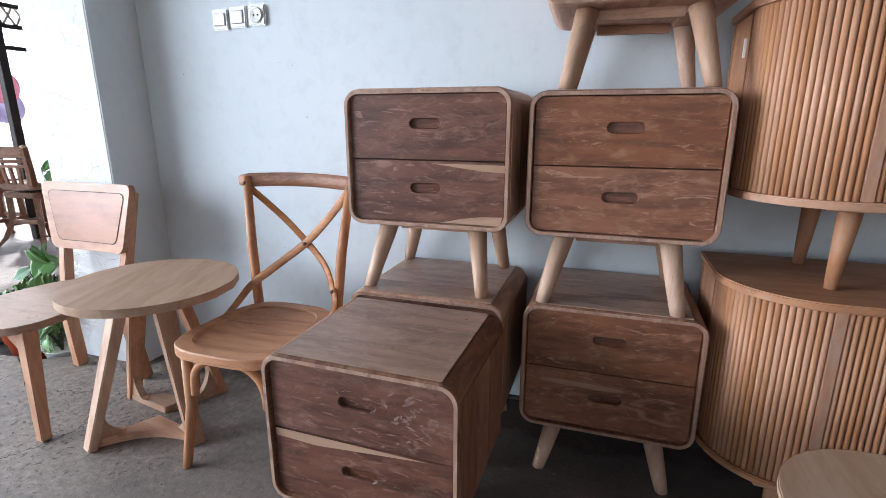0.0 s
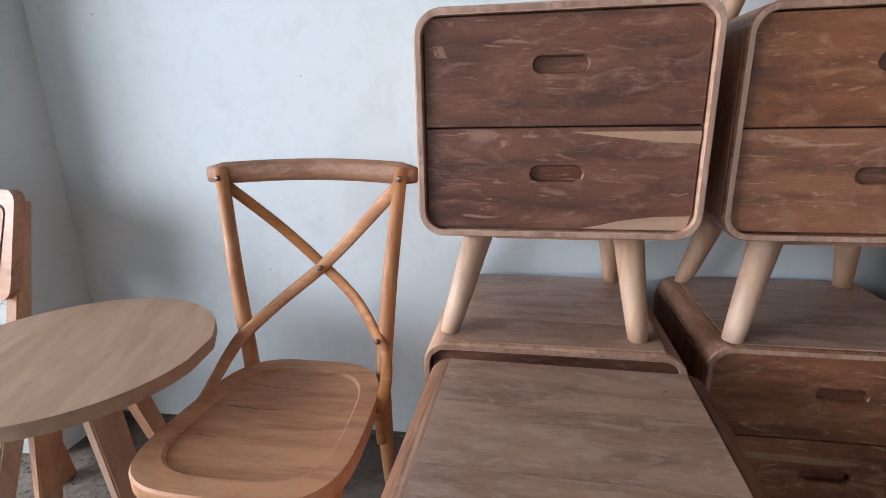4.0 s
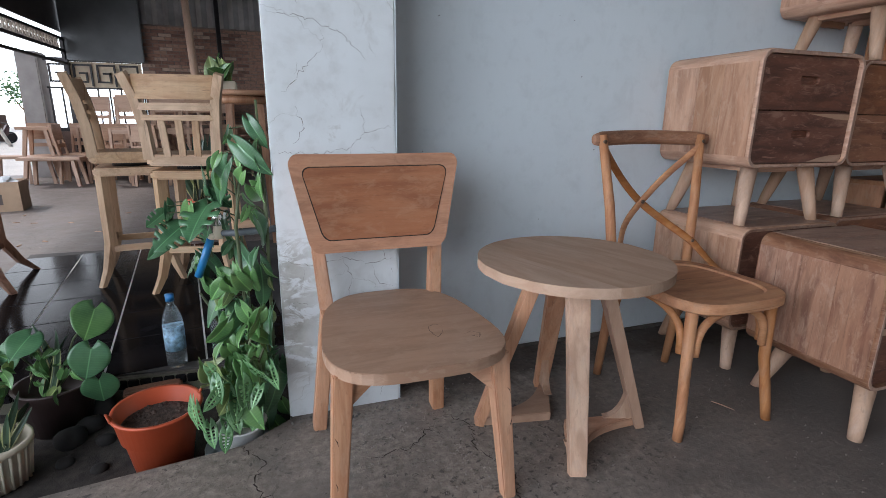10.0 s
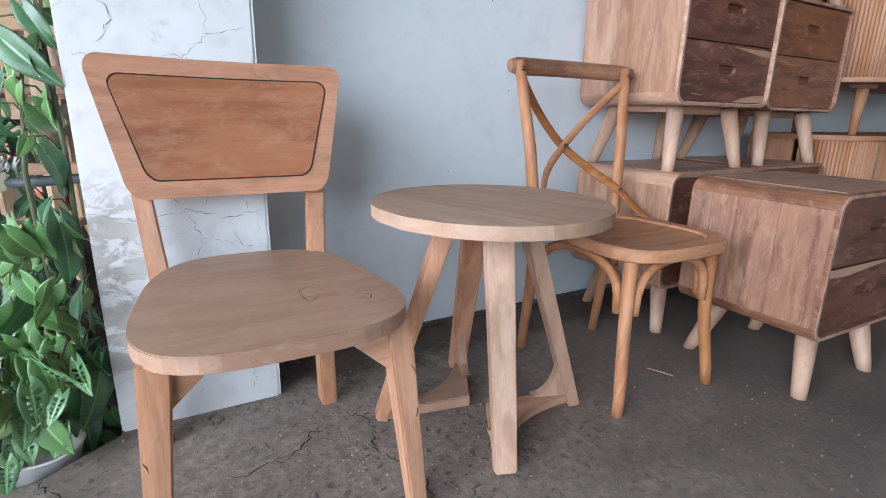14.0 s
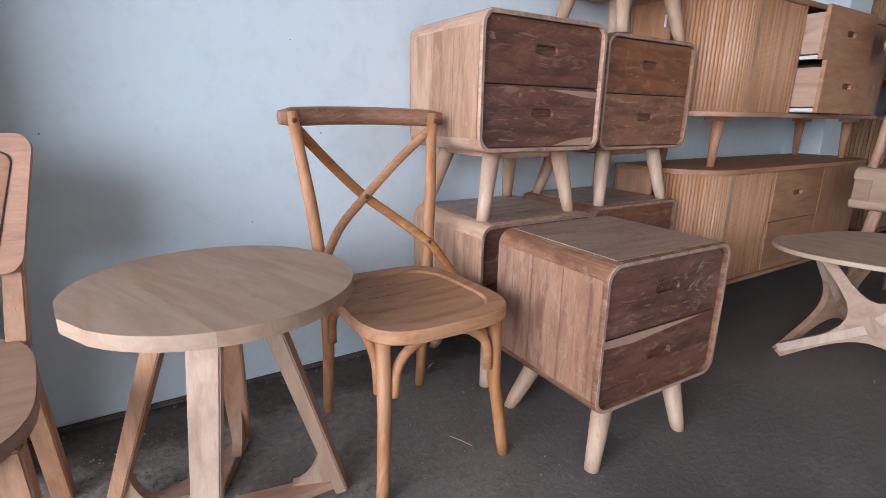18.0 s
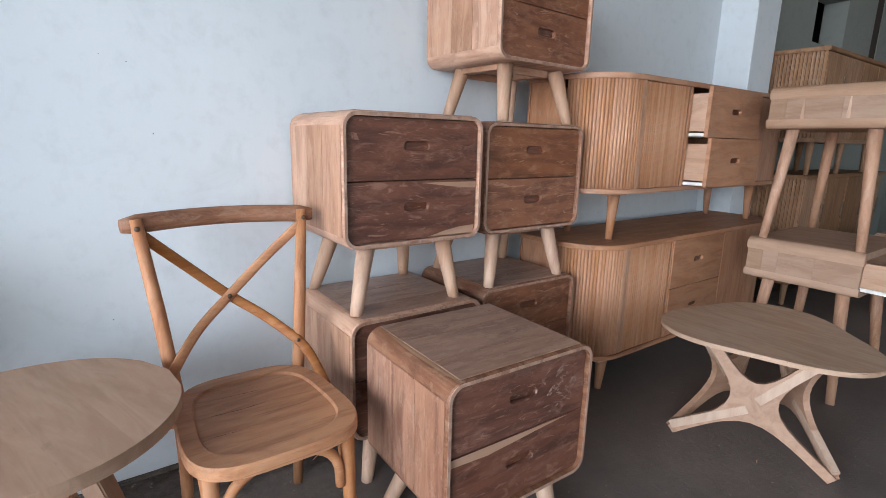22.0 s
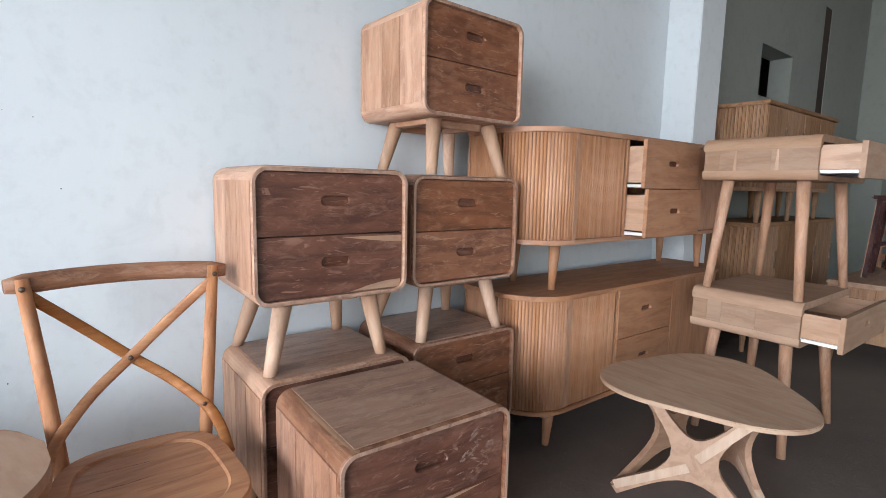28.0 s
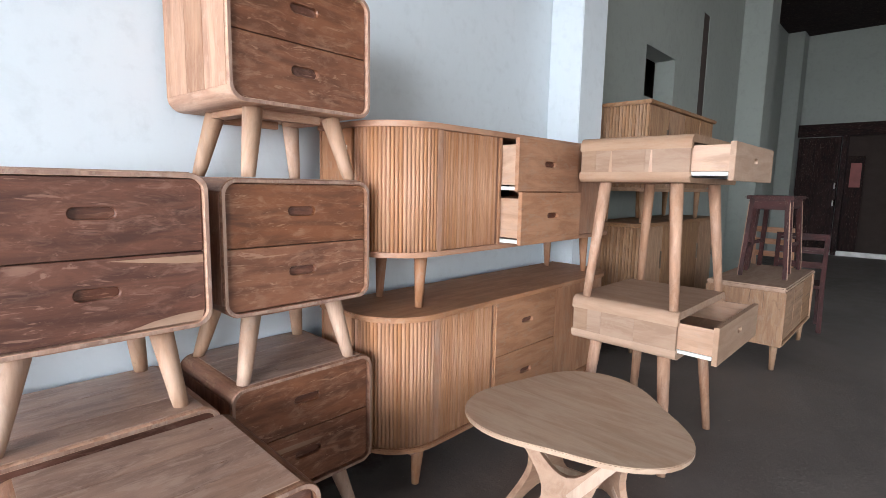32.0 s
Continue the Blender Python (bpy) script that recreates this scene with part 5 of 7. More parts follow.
def crack(name, keys, place, parent, width, seed, rough=0.012):
    r = random.Random(seed)
    pts = []
    for (a, b), (c, d) in zip(keys, keys[1:]):
        n = max(3, int(math.hypot(c - a, d - b) / 0.010))
        for i in range(n):
            t = i / n
            pts.append((a + (c - a) * t + r.uniform(-rough, rough), b + (d - b) * t + r.uniform(-rough, rough)))
    pts.append(keys[-1])
    b = bmesh.new()
    left, right = [], []
    for i, p in enumerate(pts):
        q0, q1 = Vector(pts[max(0, i - 1)]), Vector(pts[min(len(pts) - 1, i + 1)])
        d = (q1 - q0).normalized()
        w = width * r.uniform(0.15, 1.0) * (0.25 + min(1, min(i, len(pts) - 1 - i) / 4))
        left.append(b.verts.new(place(p[0] - d.y * w, p[1] + d.x * w)))
        right.append(b.verts.new(place(p[0] + d.y * w, p[1] - d.x * w)))
    for i in range(len(pts) - 1):
        b.faces.new((left[i], left[i + 1], right[i + 1], right[i]))
    bmesh.ops.recalc_face_normals(b, faces=b.faces[:])
    return part(name, b, crack_mat, parent)


pillar_obj = bpy.data.objects["wall_pillar"]
face = lambda x, z: (x, 2.5105, z)
for k, keys in enumerate([
        [(-3.23, 1.40), (-3.10, 1.385), (-3.0, 1.35), (-2.92, 1.27)], [(-3.19, 1.16), (-3.12, 1.24), (-3.06, 1.30)],
        [(-3.22, 0.975), (-3.10, 0.965), (-2.98, 0.985), (-2.93, 1.04), (-2.83, 1.06)], [(-2.98, 0.985), (-2.985, 0.93)], [(-2.93, 1.04), (-2.94, 1.12)],
        [(-3.16, 1.12), (-3.13, 1.05), (-3.17, 1.0)], [(-3.0, 1.7), (-2.96, 1.60), (-2.85, 1.58)], [(-3.2, 1.62), (-3.12, 1.66)],
        [(-3.21, 0.60), (-3.12, 0.58), (-3.02, 0.60), (-2.92, 0.57), (-2.84, 0.59)], [(-3.02, 0.60), (-2.99, 0.52), (-3.01, 0.45)], [(-2.92, 0.57), (-2.90, 0.50), (-2.84, 0.47)],
        [(-2.99, 0.52), (-2.90, 0.50)], [(-2.96, 0.47), (-2.88, 0.44), (-2.84, 0.45)], [(-3.05, 0.66), (-3.03, 0.60)], [(-2.90, 0.22), (-2.885, 0.10), (-2.9, 0.03)]]):
    crack("plaster_crack", keys, face, pillar_obj, 0.0009, k, 0.0062)
for k in range(34):
    rq = random.Random(300 + k)
    a, c = rq.uniform(-3.23, -2.84), rq.choice([rq.uniform(0.4, 0.7), rq.uniform(0.9, 1.8), rq.uniform(0.05, 0.4)])
    an = rq.uniform(0, 6.28)
    l = rq.uniform(0.02, 0.08)
    crack("hairline_crack", [(a, c), (min(-2.83, max(-3.235, a + l * math.cos(an))), c + l * math.sin(an))], face, pillar_obj, rq.uniform(0.0005, 0.0011), 400 + k, 0.008)
floor_obj = bpy.data.objects["floor"]
ground_face = lambda x, y: (x, y, 0.0024)
for k, keys in enumerate([
        [(-2.70, 2.38), (-2.62, 2.25), (-2.66, 2.12), (-2.58, 2.0), (-2.62, 1.85), (-2.72, 1.7), (-2.78, 1.55)], [(-3.41, 2.38), (-3.33, 2.28), (-3.36, 2.15), (-3.28, 2.05)],
        [(-3.1, 1.75), (-2.95, 1.62), (-2.75, 1.60), (-2.5, 1.66)], [(-2.3, 1.45), (-2.05, 1.52), (-1.9, 1.48)], [(-2.75, 2.3), (-2.85, 2.2), (-3.0, 2.18)]]):
    line = crack("slab_crack", keys, ground_face, floor_obj, 0.0022, 100 + k, 0.012)
    line.data.materials.clear()
    line.data.materials.append(dark_gap)
# pencil scribbles on the chair's seat
pencil = plain("pencil_mark", (0.10, 0.07, 0.055), 0.8)
chair_obj = plank_obj
for k, keys in enumerate(([(-2.794, 2.079), (-2.816, 2.097), (-2.836, 2.081), (-2.841, 2.052), (-2.832, 2.006), (-2.809, 2.029), (-2.797, 2.061)], [(-2.749, 2.005), (-2.728, 2.013), (-2.707, 1.996), (-2.719, 1.971), (-2.737, 1.986), (-2.706, 1.983)])):
    mark = crack("pencil_mark", keys, lambda x, y: (x + 2.908, y - 1.835, 0.4876), chair_obj, 0.0011, 200 + k, 0.002)
    mark.data.materials.clear()
    mark.data.materials.append(pencil)
# pale dusty smear on the front nightstand's upper drawer
smear = plain("dusty_smear", (0.23, 0.145, 0.112), 0.9, 0, 0.35, 60)
sr = random.Random(77)
for k in range(30):
    a, c = min(0.215, max(0.085, sr.gauss(0.15, 0.04))), min(0.595, max(0.46, sr.gauss(0.53, 0.035)))
    an, l, q = sr.uniform(-0.9, 0.9), sr.uniform(0.006, 0.022), sr.uniform(0.002, 0.006)
    ring = [(math.cos(v_) * l * sr.uniform(0.5, 1.1), math.sin(v_) * q * sr.uniform(0.4, 1.3)) for v_ in [2 * math.pi * i / 14 for i in range(14)]]
    pts = [(a + x * math.cos(an) - z * math.sin(an), c + x * math.sin(an) + z * math.cos(an)) for x, z in ring]
    part("dusty_smear", prism(pts, 0.0130 + 0.00002 * k, 0.0142, "xz"), smear, front_stand)
# open board joints in the cross-back chair's seat
for k, keys in enumerate(([(-0.10, 0.36), (0.03, 0.355)], [(-0.15, 0.27), (-0.05, 0.265), (0.02, 0.27)], [(-0.16, 0.16), (-0.08, 0.155)])):
    seam = crack("seat_split", keys, lambda x, y: (x, y, 0.4994), cross_obj, 0.0016, 900 + k, 0.001)
    seam.data.materials.clear()
    seam.data.materials.append(pencil)
# crumbled mortar along the wall's foot and at the pillar
rub = bmesh.new()
r = random.Random(9)
for i in range(300):
    if i < 260:
        x = r.uniform(-2.8, 1.7)
        y = wall_y(x) - abs(r.gauss(0, 0.03)) - 0.004
    else:
        x, y = r.uniform(-3.25, -2.75), 2.50 - abs(r.gauss(0, 0.05))
    q = r.uniform(0.002, 0.008)
    bmesh.ops.create_icosphere(rub, subdivisions=1, radius=q, matrix=Matrix.LocRotScale((x, y, q * 0.4), Euler((r.random() * 6, r.random() * 6, 0)), (1, r.uniform(0.5, 1), 0.6)))
tagged(part("mortar_crumbs", rub, plain("mortar_crumb", (0.15, 0.135, 0.125), 0.95), None), "grey mortar crumbs along the wall's foot", "rubble", kind="stuff")
structure("trim", prism([(-2.82, wall_y(-2.82) - 0.022), (1.85, wall_y(1.85) - 0.022), (1.85, wall_y(1.85) - 0.002), (-2.82, wall_y(-2.82) - 0.002)], 0, 0.016, "xy", 0.004), plain("dirty_mortar_fillet", (0.10, 0.085, 0.075), 0.95, 0, 0.35, 20, 0.6), "dirty mortar fillet along the wall", "fillet")
for k, (x, y, a, l) in enumerate([(-1.625, 2.063, -65, 0.085), (-1.28, 1.30, -40, 0.03), (-2.1, 1.62, 70, 0.025), (0.05, 1.52, 15, 0.03), (-1.45, 2.55, 30, 0.05)]):
    tw = thing("twig", "short dry twig lying on the concrete floor", "twig", (x, y, 0.0025), a)
    part("stem", tube([(-l / 2, 0, 0), (0, 0.002, 0.0006), (l / 2, -0.001, 0)], [0.0014, 0.0022, 0.001], 6), W["pale", "x"], tw)

grit = bmesh.new()
for i in range(1100):
    x, y = r.uniform(-3.3, -1.4), r.uniform(1.15, 2.7)
    if r.random() < 0.6:
        x, y = -2.72 + r.gauss(0, 0.26), 2.22 + r.gauss(0, 0.2)
    if y > 2.72 or x < -3.22 or (x < -2.8 and y > 2.5):
        continue
    q = r.uniform(0.0015, 0.0045)
    bmesh.ops.create_icosphere(grit, subdivisions=1, radius=q, matrix=Matrix.LocRotScale((x, y, q * 0.35), Euler((r.random() * 6, r.random() * 6, 0)), (1.2, r.uniform(0.5, 1), 0.6)))
tagged(part("grit", grit, plain("grey_grit", (0.20, 0.172, 0.155), 0.95, 0, 0.5), None), "loose grit and crumbs on the concrete floor", "grit", kind="stuff")

# ---- planting bed beside the pillar ----


def leaf_mat(name, base, tip, edge=None):
    m, nt, bsdf = mat(name)
    n = noisy(nt, coords(nt), 9, 4)
    col = ramp(nt, n, [(0.3, base), (0.7, tip)])
    if edge:
        tc = nt.nodes.new("ShaderNodeTexCoord")
        sep = nt.nodes.new("ShaderNodeSeparateXYZ")
        nt.links.new(tc.outputs["Generated"], sep.inputs[0])
        sub = nt.nodes.new("ShaderNodeMath")
        sub.operation = "SUBTRACT"
        sub.inputs[1].default_value = 0.5
        ab = nt.nodes.new("ShaderNodeMath")
        ab.operation = "ABSOLUTE"
        nt.links.new(sep.outputs[0], sub.inputs[0])
        nt.links.new(sub.outputs[0], ab.inputs[0])
        col = mix(nt, ramp(nt, ab.outputs[0], [(0.30, (0, 0, 0)), (0.34, (1, 1, 1))]), col, edge)
    else:
        tc = nt.nodes.new("ShaderNodeTexCoord")
        wv = node(nt, "ShaderNodeTexWave", Scale=30.0, Distortion=0.6)
        wv.bands_direction = "Z"
        nt.links.new(tc.outputs["Object"], wv.inputs["Vector"])
        col = mix(nt, ramp(nt, wv.outputs["Fac"], [(0.0, (0.2,) * 3), (0.25, (0, 0, 0))]), col, tuple(min(1, 1.4 * c) for c in tip))
        sep = nt.nodes.new("ShaderNodeSeparateXYZ")
        nt.links.new(tc.outputs["Object"], sep.inputs[0])
        ab = nt.nodes.new("ShaderNodeMath")
        ab.operation = "ABSOLUTE"
        nt.links.new(sep.outputs[0], ab.inputs[0])
        col = mix(nt, ramp(nt, ab.outputs[0], [(0.0008, (0.8,) * 3), (0.0022, (0, 0, 0))]), col, tuple(min(1, 2.0 * c) for c in tip))
    nt.links.new(col, bsdf.inputs["Base Color"])
    bsdf.inputs["Roughness"].default_value = 0.3
    return m


green_dark = leaf_mat("deep_green_leaf", (0.036, 0.098, 0.046), (0.085, 0.19, 0.085))
green_mid = leaf_mat("green_leaf", (0.062, 0.155, 0.050), (0.15, 0.29, 0.095))
green_pale = leaf_mat("pale_green_leaf", (0.070, 0.165, 0.070), (0.15, 0.285, 0.12))
green_lime = leaf_mat("lime_variegated_leaf", (0.12, 0.20, 0.05), (0.30, 0.36, 0.15))
green_snake = leaf_mat("striped_strap_leaf", (0.03, 0.06, 0.035), (0.06, 0.10, 0.06), (0.36, 0.36, 0.17))
stem_mat = plain("plant_stem", (0.07, 0.085, 0.035), 0.6)
clay = plain("orange_plastic_pot", (0.44, 0.075, 0.028), 0.38, 0, 0.12, 6)
cream = plain("cream_plastic_pot", (0.58, 0.52, 0.40), 0.5, 0, 0.12, 6)


def leaf_mesh(name, length, width, material, kind="heart", curl=0.25, fold=0.18):
    """A leaf hanging from the origin along -z, broad side towards -y: heart, split, holed or strap; width is half its breadth."""
    b = bmesh.new()
    nu, nv = 16, 12
    peak = (0.36 ** 0.55) * (0.64 ** 0.98)
    grid = {}
    for i in range(nu + 1):
        u = i / nu
        if kind == "strap":
            w = width * (0.55 + 0.45 * math.sin(math.pi * min(1, u * 1.2))) * (1 - u ** 6)
        else:
            w = width * max(0.02, (min(1, u + 0.012) ** 0.55) * ((1 - u) ** 0.98) / peak)
        for j in range(nv + 1):
            v = 2 * j / nv - 1
            x = v * w
            drop = u * length
            if kind != "strap":
                drop -= 0.26 * length * (abs(v) ** 1.4) * (1 - u) ** 3 - 0.07 * length * abs(v) ** 2 * u * (1 - u)
            ripple = 0.022 * length * math.sin(11 * u + (2 if v > 0 else 0)) * v * v if kind != "strap" else 0
            y = -fold * abs(x) * (1 - 0.5 * abs(v)) + curl * length * (u * u - 0.25 * u) + ripple
            grid[i, j] = b.verts.new((x, y, -drop))
    for i in range(nu):
        for j in range(nv):
            v = abs(2 * (j + 0.5) / nv - 1)
            if kind == "holed" and i in (3, 5, 7, 9, 11) and 0.2 < v < 0.7 - 0.03 * i:
                continue
            if kind == "split" and i in (4, 7, 10) and v > 0.5:
                continue
            f = b.faces.new((grid[i, j], grid[i, j + 1], grid[i + 1, j + 1], grid[i + 1, j]))
            f.smooth = True
    bmesh.ops.delete(b, geom=[v for v in b.verts if not v.link_faces], context="VERTS")
    ex = bmesh.ops.extrude_face_region(b, geom=b.faces[:])
    for v in [g for g in ex["geom"] if isinstance(g, bmesh.types.BMVert)]:
        v.co.y += 0.0008
    bmesh.ops.recalc_face_normals(b, faces=b.faces[:])
    me = bpy.data.meshes.new(name)
    b.to_mesh(me)
    b.free()
    me.materials.append(material)
    return me


LEAF = {
    "big": leaf_mesh("leaf", 0.17, 0.040, green_dark, "heart", 0.32, 0.45),
    "split": leaf_mesh("leaf", 0.19, 0.080, green_dark, "split", 0.2, 0.22),
    "mid": leaf_mesh("leaf", 0.115, 0.034, green_mid, "heart", 0.35, 0.45),
    "holed": leaf_mesh("leaf", 0.112, 0.031, green_pale, "holed", 0.25, 0.25),
    "lime": leaf_mesh("leaf", 0.10, 0.036, green_lime, "heart", 0.3, 0.3),
    "disc": leaf_mesh("leaf", 0.15, 0.082, green_mid, "heart", 0.2, 0.12),
    "disc_dark": leaf_mesh("leaf", 0.14, 0.078, green_dark, "heart", 0.15, 0.1),
    "strap": leaf_mesh("leaf", 0.30, 0.022, green_snake, "strap", 0.18, 0.5),
}


def set_leaf(plant, kind, p, rx, ry, rz, size=1.0):
    ob = new("leaf", LEAF[kind])
    ob.parent = plant
    ob.matrix_basis = pose(*p, rx, ry, rz) @ Matrix.Scale(size, 4)
    return ob


def vine(name, label, at, stems, picks, seed, count, spread):
    """Leaves on short stalks along the stems, hanging down and outwards; the space round the tap and the bottle stays free."""
    th = thing(name, label, "plant", at)
    r = random.Random(seed)
    for pts in stems:
        part("stem", tube(pts, [0.007] * (len(pts) - 1) + [0.004], 7), stem_mat, th)
    for i in range(count):
        pts = stems[i % len(stems)]
        k = (len(pts) - 1.001) * ((i // len(stems) + r.random()) / (count / len(stems) + 1))
        a, b = Vector(pts[int(k)]), Vector(pts[int(k) + 1])
        p = a.lerp(b, k - int(k))
        out = spread * r.uniform(0.2, 1.0)
        ang = r.uniform(150, 290)
        q = p + Vector((out * math.cos(radians(ang)), out * math.sin(radians(ang)) * 0.6, r.uniform(0.0, 0.06)))
        g = Vector(at) + q + Vector((-0.02, 0, -0.07))
        by_tap = -3.60 < g.x < -3.36 and 0.42 < g.z < 0.80 and g.y < 2.86
        by_bottle = g.x < -3.50 and g.z < 0.36 and g.y < 3.1
        edge = -3.36 - 0.50 * max(0.0, 1.10 - g.z) - (0.08 if g.z < 0.75 else 0.0)
        if by_tap or by_bottle or g.x > -3.285 or g.x < edge:
            continue
        part("petiole", tube([p, (p + q) / 2 + Vector((0, 0, 0.02)), q], [0.003, 0.0025, 0.002], 5), stem_mat, th)
        set_leaf(th, r.choice(picks), q, r.uniform(-60, 35), r.uniform(-50, 50), r.uniform(-100, 80), r.uniform(0.4, 1.05))
    return th


vine("climbing_plant", "green climbing plant with long leaves beside the pillar", (-3.31, 2.68, -0.11),
     [[(0.0, -0.02, 0), (0.03, -0.06, 0.4), (0.04, -0.08, 0.85), (0.035, -0.10, 1.25)], [(-0.03, 0.05, 0), (-0.06, 0.05, 0.4), (-0.07, 0.05, 0.8), (-0.02, 0.0, 1.12)]],
     ["big", "mid", "mid", "mid", "lime", "big", "mid"], 3, 92, 0.13)
vine("climbing_plant", "green climbing plant hanging around the water tap", (-3.41, 2.97, -0.11),
     [[(0, 0, 0), (-0.06, 0.0, 0.25), (-0.11, 0.0, 0.40), (-0.15, 0, 0.48)], [(0.0, 0, 0), (-0.04, -0.04, 0.40), (-0.10, -0.06, 0.75), (-0.05, -0.06, 0.98)], [(0.05, 0, 0), (0.04, -0.06, 0.5), (0.03, -0.1, 1.0)]],
     ["split", "mid", "big", "mid"], 8, 128, 0.16)
hang = vine("potted_plant", "trailing plant with pale holed leaves in a white pot", (-3.41, 2.51, -0.10),
            [[(0, 0, 0.10), (-0.03, -0.04, 0.24), (-0.07, -0.06, 0.30)], [(0, 0, 0.1), (0.05, -0.04, 0.30), (0.10, -0.06, 0.42)], [(0, 0, 0.1), (0.02, -0.06, 0.22), (0.03, -0.09, 0.24)], [(0, 0, 0.1), (0.04, 0.0, 0.35), (0.08, -0.02, 0.55)]],
            ["holed", "holed", "mid"], 24, 22, 0.10)
part("pot", lathe([(0.06, 0), (0.085, 0.11), (0.09, 0.115), (0.083, 0.118), (0.075, 0.10), (0.0005, 0.095)], 24), white_plastic, hang, "white plastic pot")
part("saucer", lathe([(0.10, 0.0), (0.13, 0.03), (0.125, 0.033), (0.1, 0.012), (0.0005, 0.012)], 24), plain("blue_grey_saucer", (0.22, 0.25, 0.27), 0.5), hang, "blue grey saucer")
r = random.Random(21)
for i in range(15):
    set_leaf(hang, "lime", (r.uniform(-0.12, 0.02), r.uniform(-0.10, 0.03), r.uniform(0.26, 0.40)), r.uniform(-30, 60), r.uniform(-40, 40), r.uniform(-90, 60), r.uniform(0.6, 1.0))
for i in range(26):
    set_leaf(hang, "mid", (r.uniform(-0.02, 0.11), r.uniform(-0.10, 0.0), r.uniform(0.30, 0.75)), r.uniform(-20, 40), r.uniform(-40, 40), r.uniform(-60, 60), r.uniform(0.7, 1.05))

for k in range(18):
    set_leaf(hang, "holed", (-0.125 + 0.0135 * k + r.uniform(-0.012, 0.012), -0.09 + r.uniform(-0.05, 0.05), 0.22 + r.uniform(-0.05, 0.17)), r.uniform(-45, 0), r.uniform(-35, 30), r.uniform(-55, 45), r.uniform(0.65, 1.0))
pot = thing("flower_pot", "orange plastic flower pot with dry dark soil, no plant", "pot", (-3.668, 2.518, -0.10), 0)
part("wall", lathe([(0.085, 0.0), (0.09, 0.004), (0.112, 0.13), (0.121, 0.134), (0.135, 0.218), (0.142, 0.222), (0.140, 0.231), (0.128, 0.228), (0.115, 0.155), (0.0005, 0.15)], 40), clay, pot)
sb = bmesh.new()
for i in range(140):
    a, q = r.uniform(0, 6.28), 0.108 * math.sqrt(r.random())
    bmesh.ops.create_icosphere(sb, subdivisions=1, radius=r.uniform(0.004, 0.012), matrix=Matrix.Translation((q * math.cos(a), q * math.sin(a), 0.176)))
sb = lathe([(0.122, 0.172), (0.11, 0.176), (0.06, 0.180), (0.0005, 0.182)], 28, sb)
part("soil", sb, plain("brown_pot_soil", (0.07, 0.048, 0.038), 0.95, 0, 0.7, 60, 1.0), pot, "loose brown soil")
for a in (20, 200):
    part("hook", tube([(0.132 * math.cos(radians(a)), 0.132 * math.sin(radians(a)), 0.226), (0.146 * math.cos(radians(a)), 0.146 * math.sin(radians(a)), 0.248), (0.14 * math.cos(radians(a + 8)), 0.14 * math.sin(radians(a + 8)), 0.226)], 0.005, 6), clay, pot)

snake = thing("potted_plant", "striped strap-leaf plant in a ribbed cream pot", "plant", (-4.17, 2.57, -0.10))
part("pot", lathe([(0.085, 0), (0.10, 0.02), (0.118, 0.15), (0.128, 0.155), (0.128, 0.175), (0.115, 0.175), (0.105, 0.14), (0.0005, 0.135)], 36), cream, snake, "ribbed cream plastic pot")
for k in range(26):
    a = 2 * math.pi * k / 26
    part("rib", tube([(0.100 * math.cos(a), 0.100 * math.sin(a), 0.012), (0.119 * math.cos(a), 0.119 * math.sin(a), 0.148)], 0.0055, 6), cream, snake)
for k in range(11):
    set_leaf(snake, "strap", (r.uniform(-0.05, 0.05), r.uniform(-0.05, 0.05), 0.13), 180 + r.uniform(-45, 45), r.uniform(-55, 55), r.uniform(0, 360), r.uniform(0.5, 0.9))
set_leaf(snake, "strap", (0.06, -0.02, 0.16), 110, 75, 30, 1.0)
snake.scale = (0.9, 0.9, 0.9)

heart = thing("potted_plant", "broad heart-leaved plant with striped straps in a dark pot", "plant", (-4.09, 2.90, -0.11))
part("pot", lathe([(0.10, 0), (0.13, 0.19), (0.138, 0.20), (0.125, 0.20), (0.11, 0.16), (0.0005, 0.155)], 28), plain("dark_pot", (0.035, 0.02, 0.018), 0.5), heart)
for p, rx, ry, rz, sz, kind in (((0.19, -0.06, 0.50), -45, 30, 20, 0.85, "disc"), ((0.17, -0.10, 0.36), -15, 15, 10, 0.85, "disc_dark"), ((0.17, -0.08, 0.22), 10, 0, 10, 0.8, "disc_dark"), ((-0.02, -0.06, 0.42), -60, 15, -20, 0.75, "disc_dark"), ((-0.12, 0.0, 0.36), -20, -10, -30, 0.7, "disc_dark")):
    part("petiole", tube([(0, 0, 0.16), (p[0] * 0.5, p[1] * 0.5, p[2] * 0.75), p], [0.005, 0.004, 0.003], 6), stem_mat, heart)
    set_leaf(heart, kind, p, rx, ry, rz, sz)
for k in range(5):
    set_leaf(heart, "strap", (r.uniform(-0.10, 0.0), r.uniform(-0.06, 0.06), 0.17), 180 + r.uniform(-30, 30), r.uniform(-35, 35), r.uniform(0, 360), r.uniform(0.6, 0.9))
for k in range(40):
    set_leaf(heart, "lime" if k % 5 == 0 else "mid", (r.uniform(-0.22, 0.12), r.uniform(-0.14, 0.02), r.uniform(0.18, 0.36)), r.uniform(-60, 80), r.uniform(-60, 60), r.uniform(0, 360), r.uniform(0.35, 0.6))

